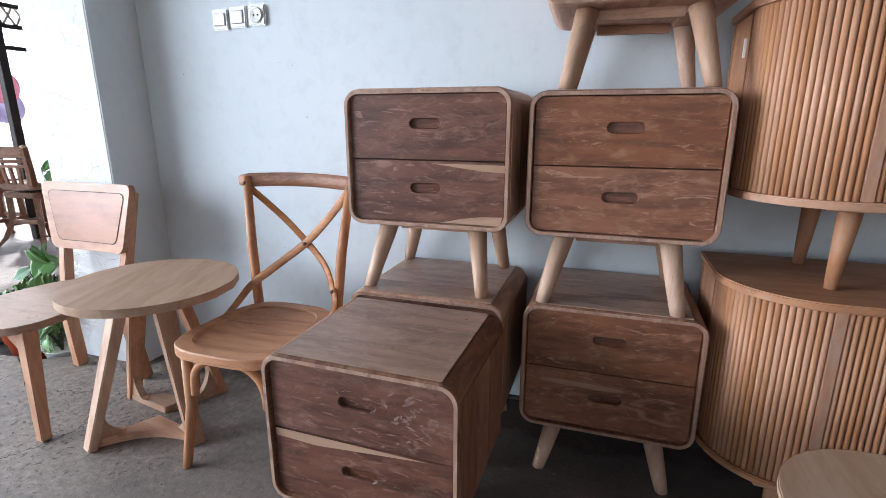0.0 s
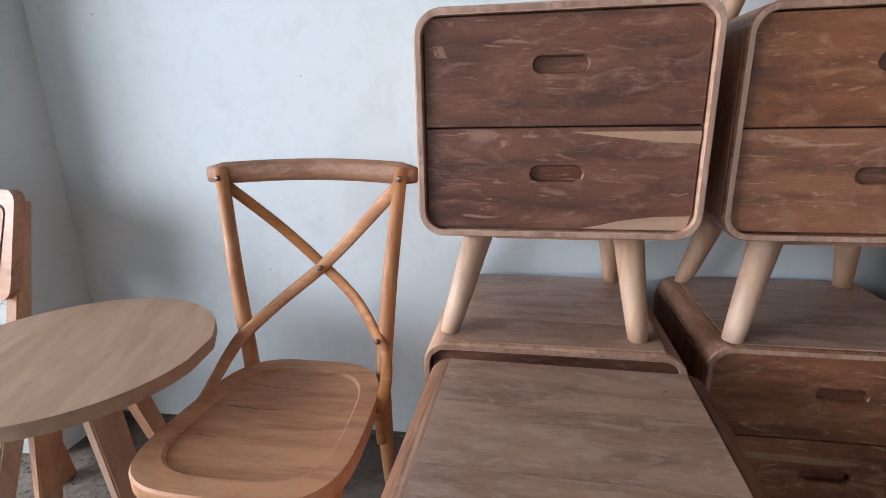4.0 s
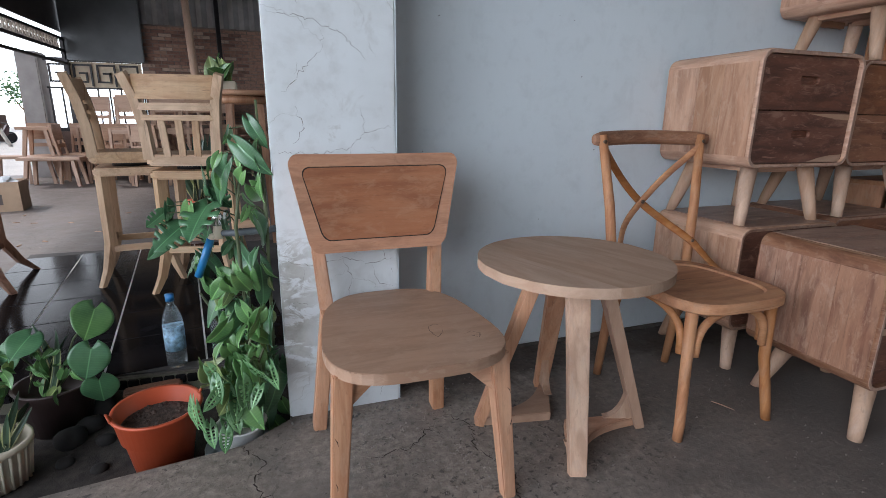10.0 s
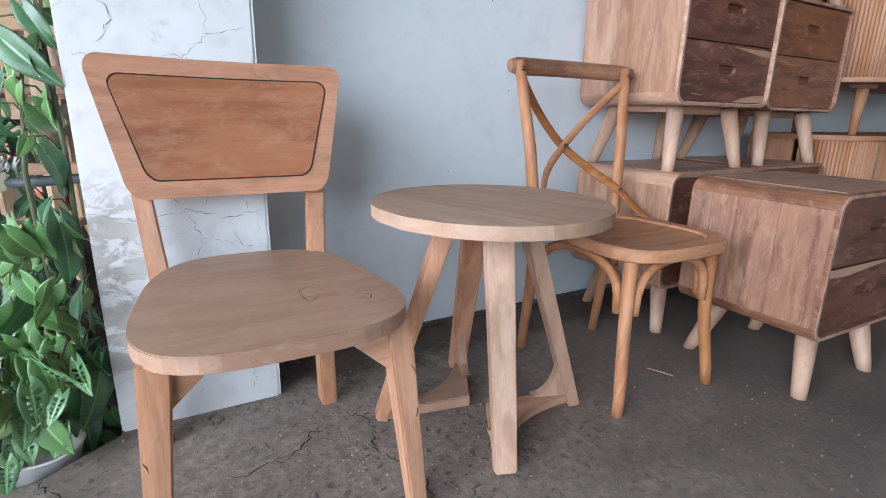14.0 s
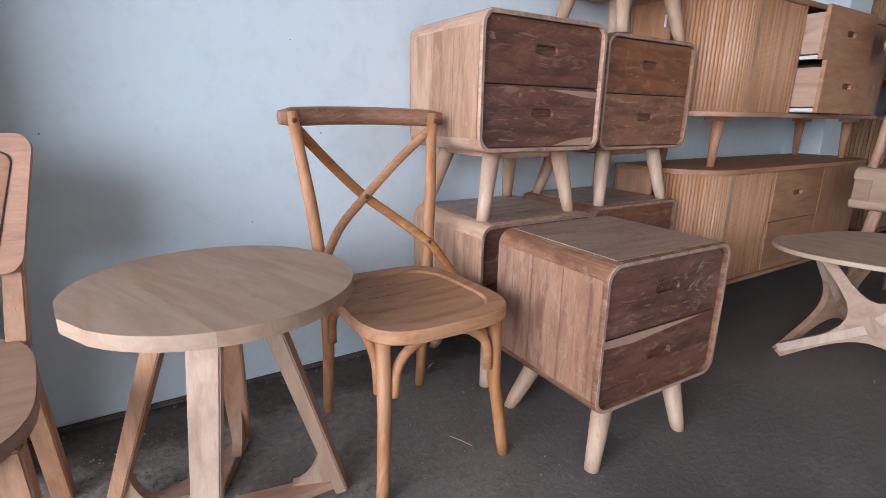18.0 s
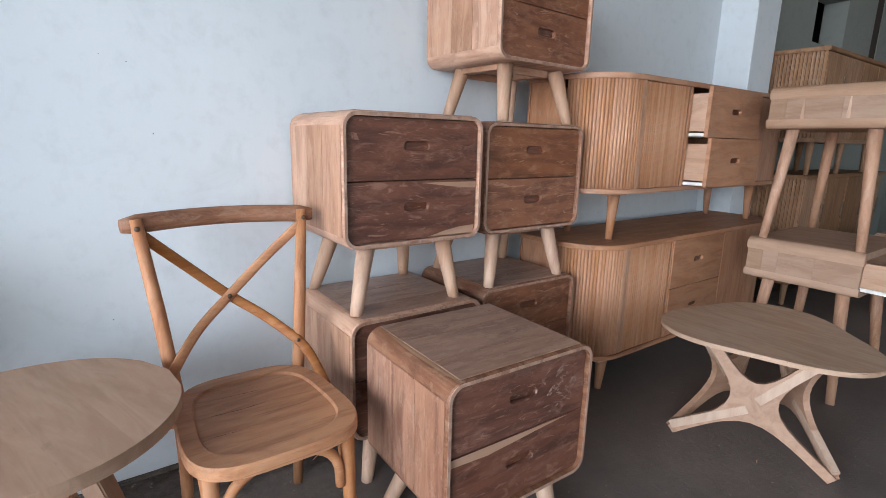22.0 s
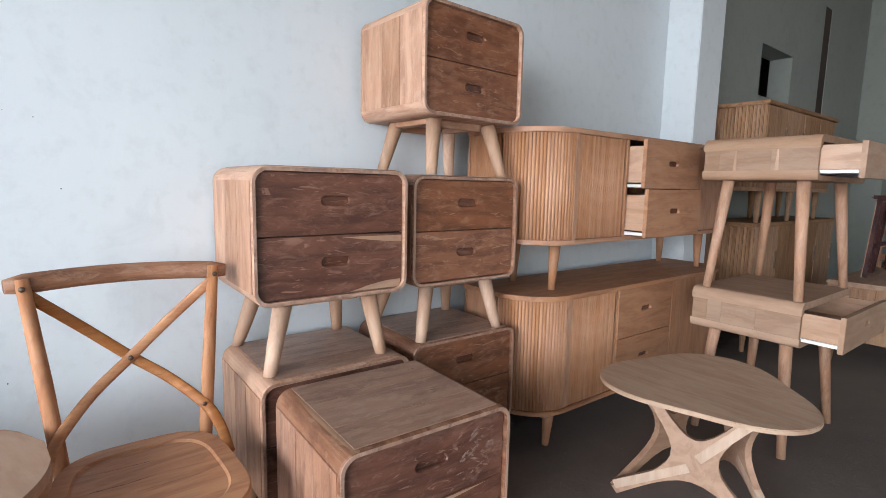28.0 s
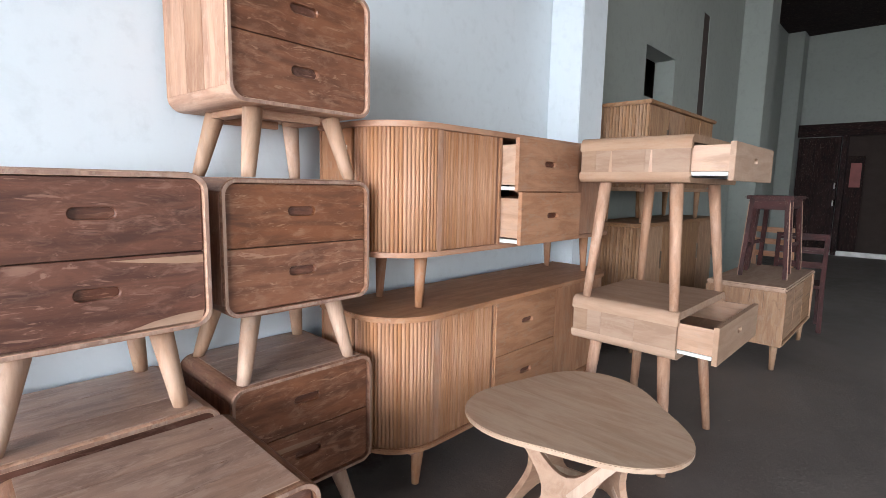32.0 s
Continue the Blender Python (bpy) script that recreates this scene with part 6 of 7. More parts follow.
bark = plain("wet_stone", (0.016, 0.014, 0.013), 0.95, 0, 0.4, 14, 0.4)
for k, (x, y, q, c) in enumerate([(-3.96, 2.93, 0.05, 0.9), (-4.02, 2.75, 0.055, 0.7), (-3.9, 2.72, 0.035, 0.6), (-4.0, 2.62, 0.03, 0.6), (-3.88, 2.55, 0.028, 0.6), (-4.3, 2.5, 0.03, 0.6), (-3.6, 2.86, 0.03, 0.6), (-3.98, 2.83, 0.05, 0.7)]):
    st = thing("stone", "dark wet stone lying in the planting bed", "stone", (x, y, -0.11 + q * c * 0.8), 40 * k, "stones in the bed")
    b = bmesh.new()
    bmesh.ops.create_icosphere(b, subdivisions=2, radius=q)
    for v in b.verts:
        v.co *= 1 + 0.22 * noise.noise(v.co * 22 + Vector((k, 0, 0)))
        v.co.z *= c
    part("body", smooth(b), bark, st)
blk = thing("wood_offcut", "wet brown wood offcut leaning on the step", "wood", (-3.78, 2.97, -0.11), 8)
part("body", box(-0.11, 0.11, -0.03, 0.04, 0, 0.085, 0.008), W["side", "x"], blk)

tap = thing("water_tap", "chrome garden tap with a short blue hose", "tap", (-3.45, 2.80, 0.655))
chrome = plain("worn_chrome", (0.62, 0.60, 0.56), 0.25, 0.9, 0.1)
tap_cream = plain("cream_tap_body", (0.60, 0.52, 0.40), 0.4, 0.2)
part("body", tube([(0.0, 0, -0.02), (0, 0, 0.03)], [0.018, 0.015], 14), tap_cream, tap)
part("valve", lathe([(0.014, 0.03), (0.017, 0.034), (0.012, 0.05), (0.019, 0.056), (0.019, 0.072), (0.0005, 0.074)], 14), chrome, tap, "worn chrome tap handle")
part("inlet_pipe", tube([(0.0, 0, 0.0), (0.06, -0.01, 0.0), (0.21, -0.02, 0.01)], [0.011, 0.014, 0.014], 12), plain("dark_grey_pipe", (0.09, 0.10, 0.11), 0.5), tap, "dark grey pipe")
part("spout", tube([(0, 0, -0.005), (-0.022, 0, -0.012), (-0.03, 0, -0.025)], [0.013, 0.013, 0.012], 12), tap_cream, tap)
part("hose", tube([(-0.028, -0.0, -0.02), (-0.055, 0, -0.09), (-0.085, 0.0, -0.165)], [0.0145, 0.0145, 0.0145], 14), plain("blue_hose", (0.02, 0.16, 0.36), 0.35), tap, "short blue hose")
part("bracket", box(0.06, 0.19, -0.035, 0.01, 0.022, 0.05, 0.003), W["pale", "x"], tap, "pale wooden bracket")
gl, _, gb = mat("clear_bottle_plastic")
gb.inputs["Base Color"].default_value = (0.86, 0.93, 0.95, 1)
gb.inputs["Transmission Weight"].default_value, gb.inputs["Roughness"].default_value, gb.inputs["IOR"].default_value = 0.92, 0.08, 1.15
for k, (x, y, s) in enumerate([(-3.70, 3.10, 1.0), (-3.52, 3.14, 0.9)]):
    bt = thing("plastic_bottle", "clear plastic water bottle with a blue cap and label" if k == 0 else "clear empty plastic bottle among the leaves", "bottle", (x, y, 0.0), 0)
    part("bottle", lathe([(0.036 * s, 0), (0.042 * s, 0.006), (0.042 * s, 0.07), (0.039 * s, 0.09), (0.042 * s, 0.11), (0.042 * s, 0.2), (0.036 * s, 0.24), (0.016 * s, 0.29), (0.015 * s, 0.31)], 24), gl, bt)
    if k == 0:
        part("label", lathe([(0.0428, 0.08), (0.0428, 0.19)], 24), plain("blue_white_label", (0.30, 0.46, 0.62), 0.5, 0, 0.7, 40), bt)
    part("cap", lathe([(0.018, 0.305), (0.018, 0.335), (0.0005, 0.336)], 16), plain("blue_cap", (0.03, 0.17, 0.4), 0.4), bt)

# ---- the open shed beyond the pillar ----
structure("shed_floor", prism([(-6.7, 3.18), (-3.2, 3.02), (3.0, 3.15), (3.0, 12.2), (-8.5, 12.2), (-8.5, 6.0)], -0.30, -0.008, "xy"), shed_floor_mat, "dusty brown-grey concrete floor of the shed", "floor")
structure("step_edge", prism([(-6.7, 3.16), (-3.25, 3.0), (-3.25, 3.05), (-6.7, 3.21)], -0.25, -0.01, "xy", 0.004), concrete("mossy_step", (0.17, 0.15, 0.11), (0.09, 0.085, 0.06)), "mossy concrete edge of the tiled step", "step")
tile_mat = plain("black_glazed_tile", (0.012, 0.011, 0.012), 0.13, 0, 0.5, 5, 0.04)
grout_mat = plain("dark_grout", (0.05, 0.045, 0.043), 0.8, 0, 0.6, 3)
tile_mat.node_tree.nodes["Principled BSDF"].inputs["IOR"].default_value = 1.10
tiled = structure("tiled_floor", prism([(-4.75, 3.13), (-3.22, 3.02), (-3.22, 5.5), (-5.1, 5.5)], -0.05, -0.0005, "xy"), grout_mat, "black glazed tiles with pale grout lines", "floor")
tile_me = bpy.data.meshes.new("tile")
tb = box(-0.198, 0.198, -0.198, 0.198, 0, 0.007, 0.002)
tb.to_mesh(tile_me)
tb.free()
tile_me.materials.append(tile_mat)
u, v = Vector((-0.137, 0.99)), Vector((0.99, 0.137))
for i in range(-2, 2):
    for j in range(0, 7):
        c = Vector((-4.01, 3.26)) + v * (0.404 * (i + 0.5)) + u * 0.404 * j
        if c.x > -3.4 or c.y > 5.4:
            continue
        ob = new("tile", tile_me)
        ob.matrix_world = pose(c.x, c.y, -0.0048, 0, 0, 7.9)
        ob.parent = tiled
line_mat = plain("pale_grout", (0.55, 0.53, 0.50), 0.8, 0, 0.6, 3)
for i in (-1, 0, 1):
    c0 = Vector((-4.01, 3.26)) + v * 0.404 * i - u * 0.2
    c1 = c0 + u * 2.4
    e = v * 0.0042
    part("grout_line", prism([tuple(c0 - e), tuple(c0 + e), tuple(c1 + e), tuple(c1 - e)], -0.004, 0.0012, "xy"), line_mat, tiled)
edge_me = bpy.data.meshes.new("edging_tile")
eb = box(-0.02, 0.02, -0.008, 0.008, -0.018, 0.018, 0.003)
eb.to_mesh(edge_me)
eb.free()
edge_me.materials.append(tile_mat)
step_obj = bpy.data.objects["step_edge"]
for k in range(30):
    x = -4.6 + 0.046 * k
    ob = new("edging_tile", edge_me)
    ob.matrix_world = pose(x, 3.0 + (-3.25 - x) * 0.0464 - 0.004, -0.03, 0, 0, -2.6)
    ob.parent = step_obj


def bar_stool(at, rz, label, H=0.86, back=0.46, splay=0.03, tone="stool"):
    """Seat slab over a second frame slab, legs with sabre feet, curved ladder back at +y."""
    th = thing("bar_stool", label, "bar stool", at, rz, "bar stools in the shed")
    part("seat", prism(rounded(-0.228, 0.228, -0.215, 0.215, 0.07, 6), H - 0.068, H, "xy", 0.012), W[tone, "x"], th)
    part("seat_frame", prism(rounded(-0.220, 0.220, -0.205, 0.205, 0.06, 6), H - 0.150, H - 0.098, "xy", 0.010), W[tone, "x"], th)
    part("swivel", lathe([(0.11, H - 0.099), (0.11, H - 0.066)], 18), steel, th)
    for sx in (-1, 1):
        for sy in (-1, 1):
            part("leg", tube([(sx * (0.20 + splay * 1.6), sy * (0.19 + splay * 1.6), 0), (sx * (0.185 + splay * 0.8), sy * (0.175 + splay * 0.8), 0.10), (sx * 0.175, sy * 0.165, 0.27), (sx * 0.170, sy * 0.160, H - 0.12)], [0.024, 0.029, 0.037, 0.038], 4, level=True), W[tone, "z"], th, "square leg with a curved foot")
        part("foot_rail", box(-0.165, 0.165, sx * 0.168 - 0.016, sx * 0.168 + 0.016, 0.245, 0.285, 0.004), W[tone, "x"], th)
        part("foot_rail", box(sx * 0.178 - 0.016, sx * 0.178 + 0.016, -0.155, 0.155, 0.215, 0.255, 0.004), W[tone, "y"], th)
        part("back_post", tube([(sx * 0.192, 0.185, H - 0.03), (sx * 0.200, 0.195, H + 0.35 * back), (sx * 0.222, 0.222, H + 0.7 * back), (sx * 0.262, 0.262, H + back)], [0.042, 0.038, 0.036, 0.034], 4), W[tone, "z"], th)
    for z0, z1 in ((H + 0.69 * back, H + 0.985 * back), (H + 0.555 * back, H + 0.645 * back), (H + 0.43 * back, H + 0.50 * back)):
        y, half = 0.198 + max(0.0, (z0 - H) / back - 0.35) * 0.075, 0.195 + 0.055 * ((z0 - H) / back) ** 2
        xs = [half * (i / 5 - 1) for i in range(11)]
        pts = [(x, y + 0.03 * (1 - (x / half) ** 2)) for x in xs]
        pts += [(x, yy + 0.024) for x, yy in pts[::-1]]
        part("back_rail", prism(pts, z0, z1, "xy", 0.003), W[tone, "x"], th)
    for x in (-0.085, 0.0, 0.085):
        part("back_slat", bar((x, 0.205, H - 0.01), (x * 1.12, 0.222, H + 0.44 * back), 0.040, 0.018, 1, 0.002), W[tone, "z"], th)
    return th


bar_stool((-4.124, 4.686, 0.0022), 98.3, "pale raw teak bar stool with a ladder back, on black tiles")
bar_stool((-3.689, 4.358, 0.0022), 169, "pale raw teak bar stool with a curved back beside the vine")
# these low stools take a darker wood to stand for the shade on them
bar_stool((-5.16, 4.68, -0.008), 8, "lower brown teak counter stool on splayed legs, toned for shade", 0.68, 0.36, 0.075, "side")
bar_stool((-5.75, 4.62, -0.008), 4, "lower brown teak counter stool at the end of the row, toned for shade", 0.68, 0.36, 0.06, "side")
for x, y, a in ((-6.12, 4.28, 186), (-6.74, 4.22, 178)):
    bar_stool((x, y, -0.008), a, "lower brown teak counter stool at the end of the row, toned for shade", 0.66, 0.36, 0.06, "side")
side = thing("bar_table", "tall round teak bar table carrying a potted plant", "table", (-3.40, 5.55, -0.008), 0)
part("tabletop", lathe([(0.28, 1.265), (0.29, 1.27), (0.29, 1.305), (0.0005, 1.307)], 40), W["oak", "x"], side)
part("apron", lathe([(0.22, 1.20), (0.22, 1.265)], 30), W["oak", "z"], side)
for a in (45, 135, 225, 315):
    part("leg", bar((0.24 * math.cos(radians(a)), 0.24 * math.sin(radians(a)), 0), (0.17 * math.cos(radians(a)), 0.17 * math.sin(radians(a)), 1.22), 0.05, 0.05, 1.1, 0.004), W["oak", "z"], side)
fern = thing("potted_plant", "pale green leafy plant in a low pot on the bar table", "plant", (-3.56, 5.48, 1.299))
part("pot", box(-0.11, 0.11, -0.07, 0.07, 0, 0.07, 0.01), cream, fern)
for k in range(9):
    set_leaf(fern, "lime" if k % 2 else "mid", (r.uniform(-0.05, 0.05), 0, 0.06), 180 + r.uniform(-50, 50), r.uniform(-60, 60), r.uniform(0, 360), 2.0)
cactus = thing("potted_plant", "tall striped green plant in a pot behind the stools", "plant", (-3.95, 6.6, -0.008))
part("pot", lathe([(0.10, 0), (0.14, 0.24), (0.0005, 0.22)], 20), clay, cactus)
for k in range(14):
    set_leaf(cactus, "strap", (r.uniform(-0.06, 0.06), r.uniform(-0.06, 0.06), 0.2), 180 + r.uniform(-18, 18), r.uniform(-22, 22), r.uniform(0, 360), 2.4)

# walls and roof of the shed
brick_back = structure("wall_shed", box(-5.35, 3.0, 12.0, 12.18, -0.3, 3.1), plain("dark_mortar", (0.17, 0.13, 0.11), 0.9, 0, 0.4, 3), "old dark brick wall of the shed", "wall")
brick_mat, bnt, bb = mat("old_brown_brick")
binfo = bnt.nodes.new("ShaderNodeObjectInfo")
bcol = ramp(bnt, binfo.outputs["Random"], [(0.0, (0.17, 0.09, 0.065)), (0.6, (0.29, 0.16, 0.115)), (1.0, (0.42, 0.31, 0.24))])
bcol = mix(bnt, ramp(bnt, noisy(bnt, coords(bnt), 18, 4), [(0.45, (0, 0, 0)), (0.7, (0.5,) * 3)]), bcol, (0.06, 0.045, 0.04))
bnt.links.new(bcol, bb.inputs["Base Color"])
bb.inputs["Roughness"].default_value = 0.9
corr = bmesh.new()
pts = []
n = 90
for i in range(n + 1):
    x = -5.35 + 8.35 * i / n
    pts.append((x, 11.95 + (0.03 if i % 2 else -0.03)))
lo = [corr.verts.new((x, y, 2.72)) for x, y in pts]
hi = [corr.verts.new((x, y, 4.9)) for x, y in pts]
for i in range(n):
    corr.faces.new((lo[i], lo[i + 1], hi[i + 1], hi[i]))
structure("wall_cladding", corr, plain("grey_corrugated_sheet", (0.24, 0.22, 0.21), 0.5, 0.3, 0.35, 2), "grey corrugated metal cladding above the bricks", "cladding")
structure("wall_panel", box(-6.5, -5.26, 11.80, 11.88, 2.03, 4.9, 0.01), plain("black_sheet_panel", (0.05, 0.05, 0.05), 0.35, 0.3, 0.4, 1.5), "black sheet metal panel under the shed roof", "panel")
structure("shed_roof", prism([(-6.75, 3.25), (3.2, 5.6), (3.2, 5.68), (-6.75, 3.33)], 3.32, 12.4, "xz"), plain("rusty_brown_roof_sheet", (0.045, 0.033, 0.03), 0.7, 0.2, 0.4, 3), "dark rusty metal roof of the shed", "roof")
structure("roof_fascia", prism([(-6.8, 3.2), (-3.3, 3.2), (-3.3, 4.1), (-6.8, 3.3)], 3.30, 3.32, "xz"), plain("brown_fascia", (0.05, 0.035, 0.03), 0.7), "dark fascia under the roof edge", "fascia")
structure("shed_pillar", box(-7.22, -6.90, 11.75, 12.2, -0.3, 2.15, 0.02), plain("grey_plaster_pillar", (0.36, 0.33, 0.31), 0.85, 0, 0.2, 3), "grey plastered shed pillar", "pillar")
structure("wall_eaves", box(-6.56, -6.52, 3.3, 12.2, 2.50, 3.3), plain("dark_eaves_sheet", (0.04, 0.033, 0.032), 0.6, 0.2, 0.4, 2), "dark sheet wall above the eaves truss", "wall")
truss = thing("roof_truss", "dark steel eaves truss with a lattice infill", "truss", (-6.5, 3.2, 0), kind="structure")
for z in (1.95, 2.16, 2.36):
    part("chord", box(-0.025, 0.025, 0, 8.8, z, z + 0.04, 0.004), steel, truss)
rib_me = bpy.data.meshes.new("lattice_bar")
rb = bar((0, 0, 2.19), (0, 0.11, 2.37), 0.03, 0.012, 1, 0.0)
rb.to_mesh(rib_me)
rb.free()
rib_me.materials.append(plain("faded_cream_paint", (0.42, 0.36, 0.30), 0.6))
for k in range(70):
    for f in (0, 1):
        ob = new("lattice_bar", rib_me)
        ob.parent = truss
        ob.matrix_basis = pose(0, 0.12 * k + (0.12 if f else 0.0), 0) @ Matrix.Diagonal((1, -1 if f else 1, 1, 1))
for y in (1.2, 8.6):
    part("post", box(-0.04, 0.04, y, y + 0.08, -0.3, 2.4, 0.005), steel, truss)
for k in range(5):
    part("rafter", bar((0, 1.0 + 1.9 * k, 3.20), (6.0, 1.0 + 1.9 * k, 4.62), 0.06, 0.05, 1, 0.004, (0, 1, 0)), steel, truss)
gril = thing("window_1", "iron grille window with a key pattern", "window", (-6.88, 11.95, 0), kind="structure")
part("window_frame", box(0.0, 1.53, -0.02, 0.02, 2.02, 2.08, 0.004), steel, gril)
part("window_frame", box(0.0, 1.53, -0.02, 0.02, 0.80, 0.86, 0.004), steel, gril)
part("transom", box(0.0, 1.53, -0.015, 0.015, 1.55, 1.58, 0.003), steel, gril)
part("brick_sill", box(-0.02, 1.55, -0.05, 0.12, -0.3, 0.80, 0.01), plain("stained_sill", (0.16, 0.11, 0.09), 0.9), gril)
part("pale_board", box(0.35, 1.52, 0.03, 0.05, 1.58, 2.02), plain("sunlit_pale_board", (0.62, 0.50, 0.36), 0.7), gril)
for k in range(9):
    part("grille_bar", box(0.02 + 0.186 * k, 0.045 + 0.186 * k, -0.012, 0.012, 0.86, 1.55), steel, gril)
for k in range(4):
    x = 0.06 + 0.37 * k
    for (a, b, c, d) in ((0, 0.3, 1.95, 1.98), (0.0, 0.03, 1.66, 1.95), (0.0, 0.22, 1.66, 1.69), (0.19, 0.22, 1.69, 1.84), (0.09, 0.22, 1.81, 1.84), (0.27, 0.30, 1.60, 1.95)):
        part("key_bar", box(x + a, x + b, -0.014, 0.014, c, d), steel, gril)
pole = thing("bamboo_pole", "thick pale bamboo pole leaning under the roof", "pole", (-4.42, 11.4, -0.008))
part("pole", tube([(0.1, 0, 0), (0.02, 0, 1.9), (-0.03, 0, 3.4)], [0.075, 0.07, 0.06], 14), W["pale", "z"], pole)
pole2 = thing("steel_post", "thin grey steel post of the shed", "post", (-3.95, 11.6, -0.008))
part("post", tube([(0, 0, 0), (0, 0, 3.2)], 0.04, 10), steel, pole2)

# stock of furniture at the back of the shed
first = ladder_chair((-6.75, 10.9, -0.008), 10, "raw teak chair in the crowded stock of the shed", "frame", "chairs stored in the shed", True)
r = random.Random(57)
for row, (y, z, x0, n) in enumerate(((11.35, 0.0, -6.35, 6), (10.75, 0.0, -6.2, 5), (10.15, 0.0, -5.55, 4), (11.3, 0.46, -6.1, 5), (10.2, 0.46, -5.3, 3))):
    for k in range(n):
        turn = r.choice((0, 0, 180, 90)) + r.uniform(-16, 16) if z == 0 else r.uniform(-8, 8)
        copy_thing(first, pose(x0 + 0.53 * k + r.uniform(-0.05, 0.05), y + r.uniform(-0.06, 0.06), z - 0.008, 0, 0, turn))


def low_bench(at, rz, w):
    th = thing("bench", "long raw teak bench in the shed", "bench", at, rz, "benches stored in the shed")
    part("seat", box(-w / 2, w / 2, -0.19, 0.19, 0.41, 0.455, 0.006), W["frame", "x"], th)
    for sx in (-1, 1):
        for sy in (-1, 1):
            part("leg", bar((sx * (w / 2 - 0.06), sy * 0.17, 0), (sx * (w / 2 - 0.12), sy * 0.13, 0.41), 0.05, 0.05, 1.1, 0.004), W["frame", "z"], th)
    return th


low_bench((-6.98, 10.75, -0.008), 4, 0.95)
low_bench((-6.45, 10.35, -0.008), -3, 0.85)
low_bench((-6.72, 10.75, 0.447), 4, 0.5)
table_top = thing("dining_table", "teak table holding stacked chairs in the shed", "table", (-4.05, 11.2, -0.008), 0)
part("tabletop", box(-0.9, 0.9, -0.3, 0.3, 0.74, 0.78, 0.006), W["side", "x"], table_top)
for sx in (-1, 1):
    for sy in (-1, 1):
        part("leg", box(sx * 0.82 - 0.035, sx * 0.82 + 0.035, sy * 0.24 - 0.035, sy * 0.24 + 0.035, 0, 0.74, 0.004), W["side", "z"], table_top)
carton = thing("cardboard_box", "open brown cardboard box with crumpled plastic inside", "box", (-6.30, 8.02, -0.008), 8)
card = plain("brown_cardboard", (0.34, 0.23, 0.15), 0.85, 0, 0.12)
for nm, b in (("front", box(-0.27, 0.27, -0.2, -0.194, 0, 0.34)), ("back", box(-0.27, 0.27, 0.194, 0.2, 0, 0.34)), ("side", box(-0.27, -0.264, -0.194, 0.194, 0, 0.34)), ("side", box(0.264, 0.27, -0.194, 0.194, 0, 0.34)), ("base", box(-0.264, 0.264, -0.194, 0.194, 0, 0.01))):
    part(nm, b, card, carton)
crump = bmesh.new()
bmesh.ops.create_icosphere(crump, subdivisions=4, radius=0.2)
for v_ in crump.verts:
    v_.co *= 1 + 0.35 * noise.noise(v_.co * 11)
    v_.co = Vector((v_.co.x * 1.15, v_.co.y * 0.8, 0.28 + v_.co.z * 0.55))
part("plastic_wrap", crump, plain("crumpled_plastic", (0.5, 0.52, 0.53), 0.3), carton, "crumpled clear plastic")
part("printed_mark", box(-0.12, 0.10, -0.2025, -0.2005, 0.08, 0.2), plain("dark_print", (0.08, 0.06, 0.05), 0.8), carton)
for k in range(12):
    x, y = r.uniform(-5.9, -4.4), r.uniform(4.8, 8.0)
    ch = thing("wood_chip", "small wood chip lying on the shed floor", "chip", (x, y, -0.008), r.uniform(0, 360), "wood chips")
    part("chip", box(-0.03, 0.03, -0.008, 0.008, 0, 0.006, 0.001), W["pale", "x"], ch)

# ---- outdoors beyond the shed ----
# emissive backdrop: its glow stands in for the overexposed sky and distance
glow_white, _, hb = mat("glowing_white_backdrop")
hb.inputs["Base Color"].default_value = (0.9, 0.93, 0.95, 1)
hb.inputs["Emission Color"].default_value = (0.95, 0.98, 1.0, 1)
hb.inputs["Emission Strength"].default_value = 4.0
structure("backdrop", prism(arc(0, 0, 85, 60, 215, 30) + arc(0, 0, 86, 215, 60, 30), -0.5, 34, "xy"), glow_white, "glowing white backdrop standing for the blown-out distance", "distance")


def tree(at, h, label, seed):
    th = thing("tree", label, "tree", at)
    rr = random.Random(seed)
    part("trunk", tube([(0, 0, 0), (0.1, 0, h * 0.3), (0, 0.1, h * 0.6)], [0.16, 0.12, 0.06], 8), W["side", "z"], th)
    for k in range(4):
        a = k * 1.7
        part("limb", tube([(0.05, 0, h * 0.35), (0.7 * math.cos(a), 0.7 * math.sin(a), h * 0.6), (1.2 * math.cos(a), 1.2 * math.sin(a), h * 0.8)], [0.07, 0.05, 0.02], 6), W["side", "z"], th)
    b = bmesh.new()
    for k in range(500):
        d = Vector((rr.gauss(0, 1), rr.gauss(0, 1), rr.gauss(0, 1))).normalized() * (rr.random() ** 0.4)
        c = Vector((d.x * 1.7, d.y * 1.7, h * 0.72 + d.z * h * 0.3)) + 0.25 * Vector((rr.gauss(0, 1), rr.gauss(0, 1), rr.gauss(0, 1)))
        q = rr.uniform(0.10, 0.24)
        e1 = Vector((rr.gauss(0, 1), rr.gauss(0, 1), rr.gauss(0, 1))).normalized() * q
        e2 = e1.cross(Vector((rr.gauss(0, 1), rr.gauss(0, 1), 1))).normalized() * q * 0.5
        b.faces.new([b.verts.new(p) for p in (c - e1, c + e2, c + e1, c - e2)])
    part("crown", b, green_mid, th)
    return th


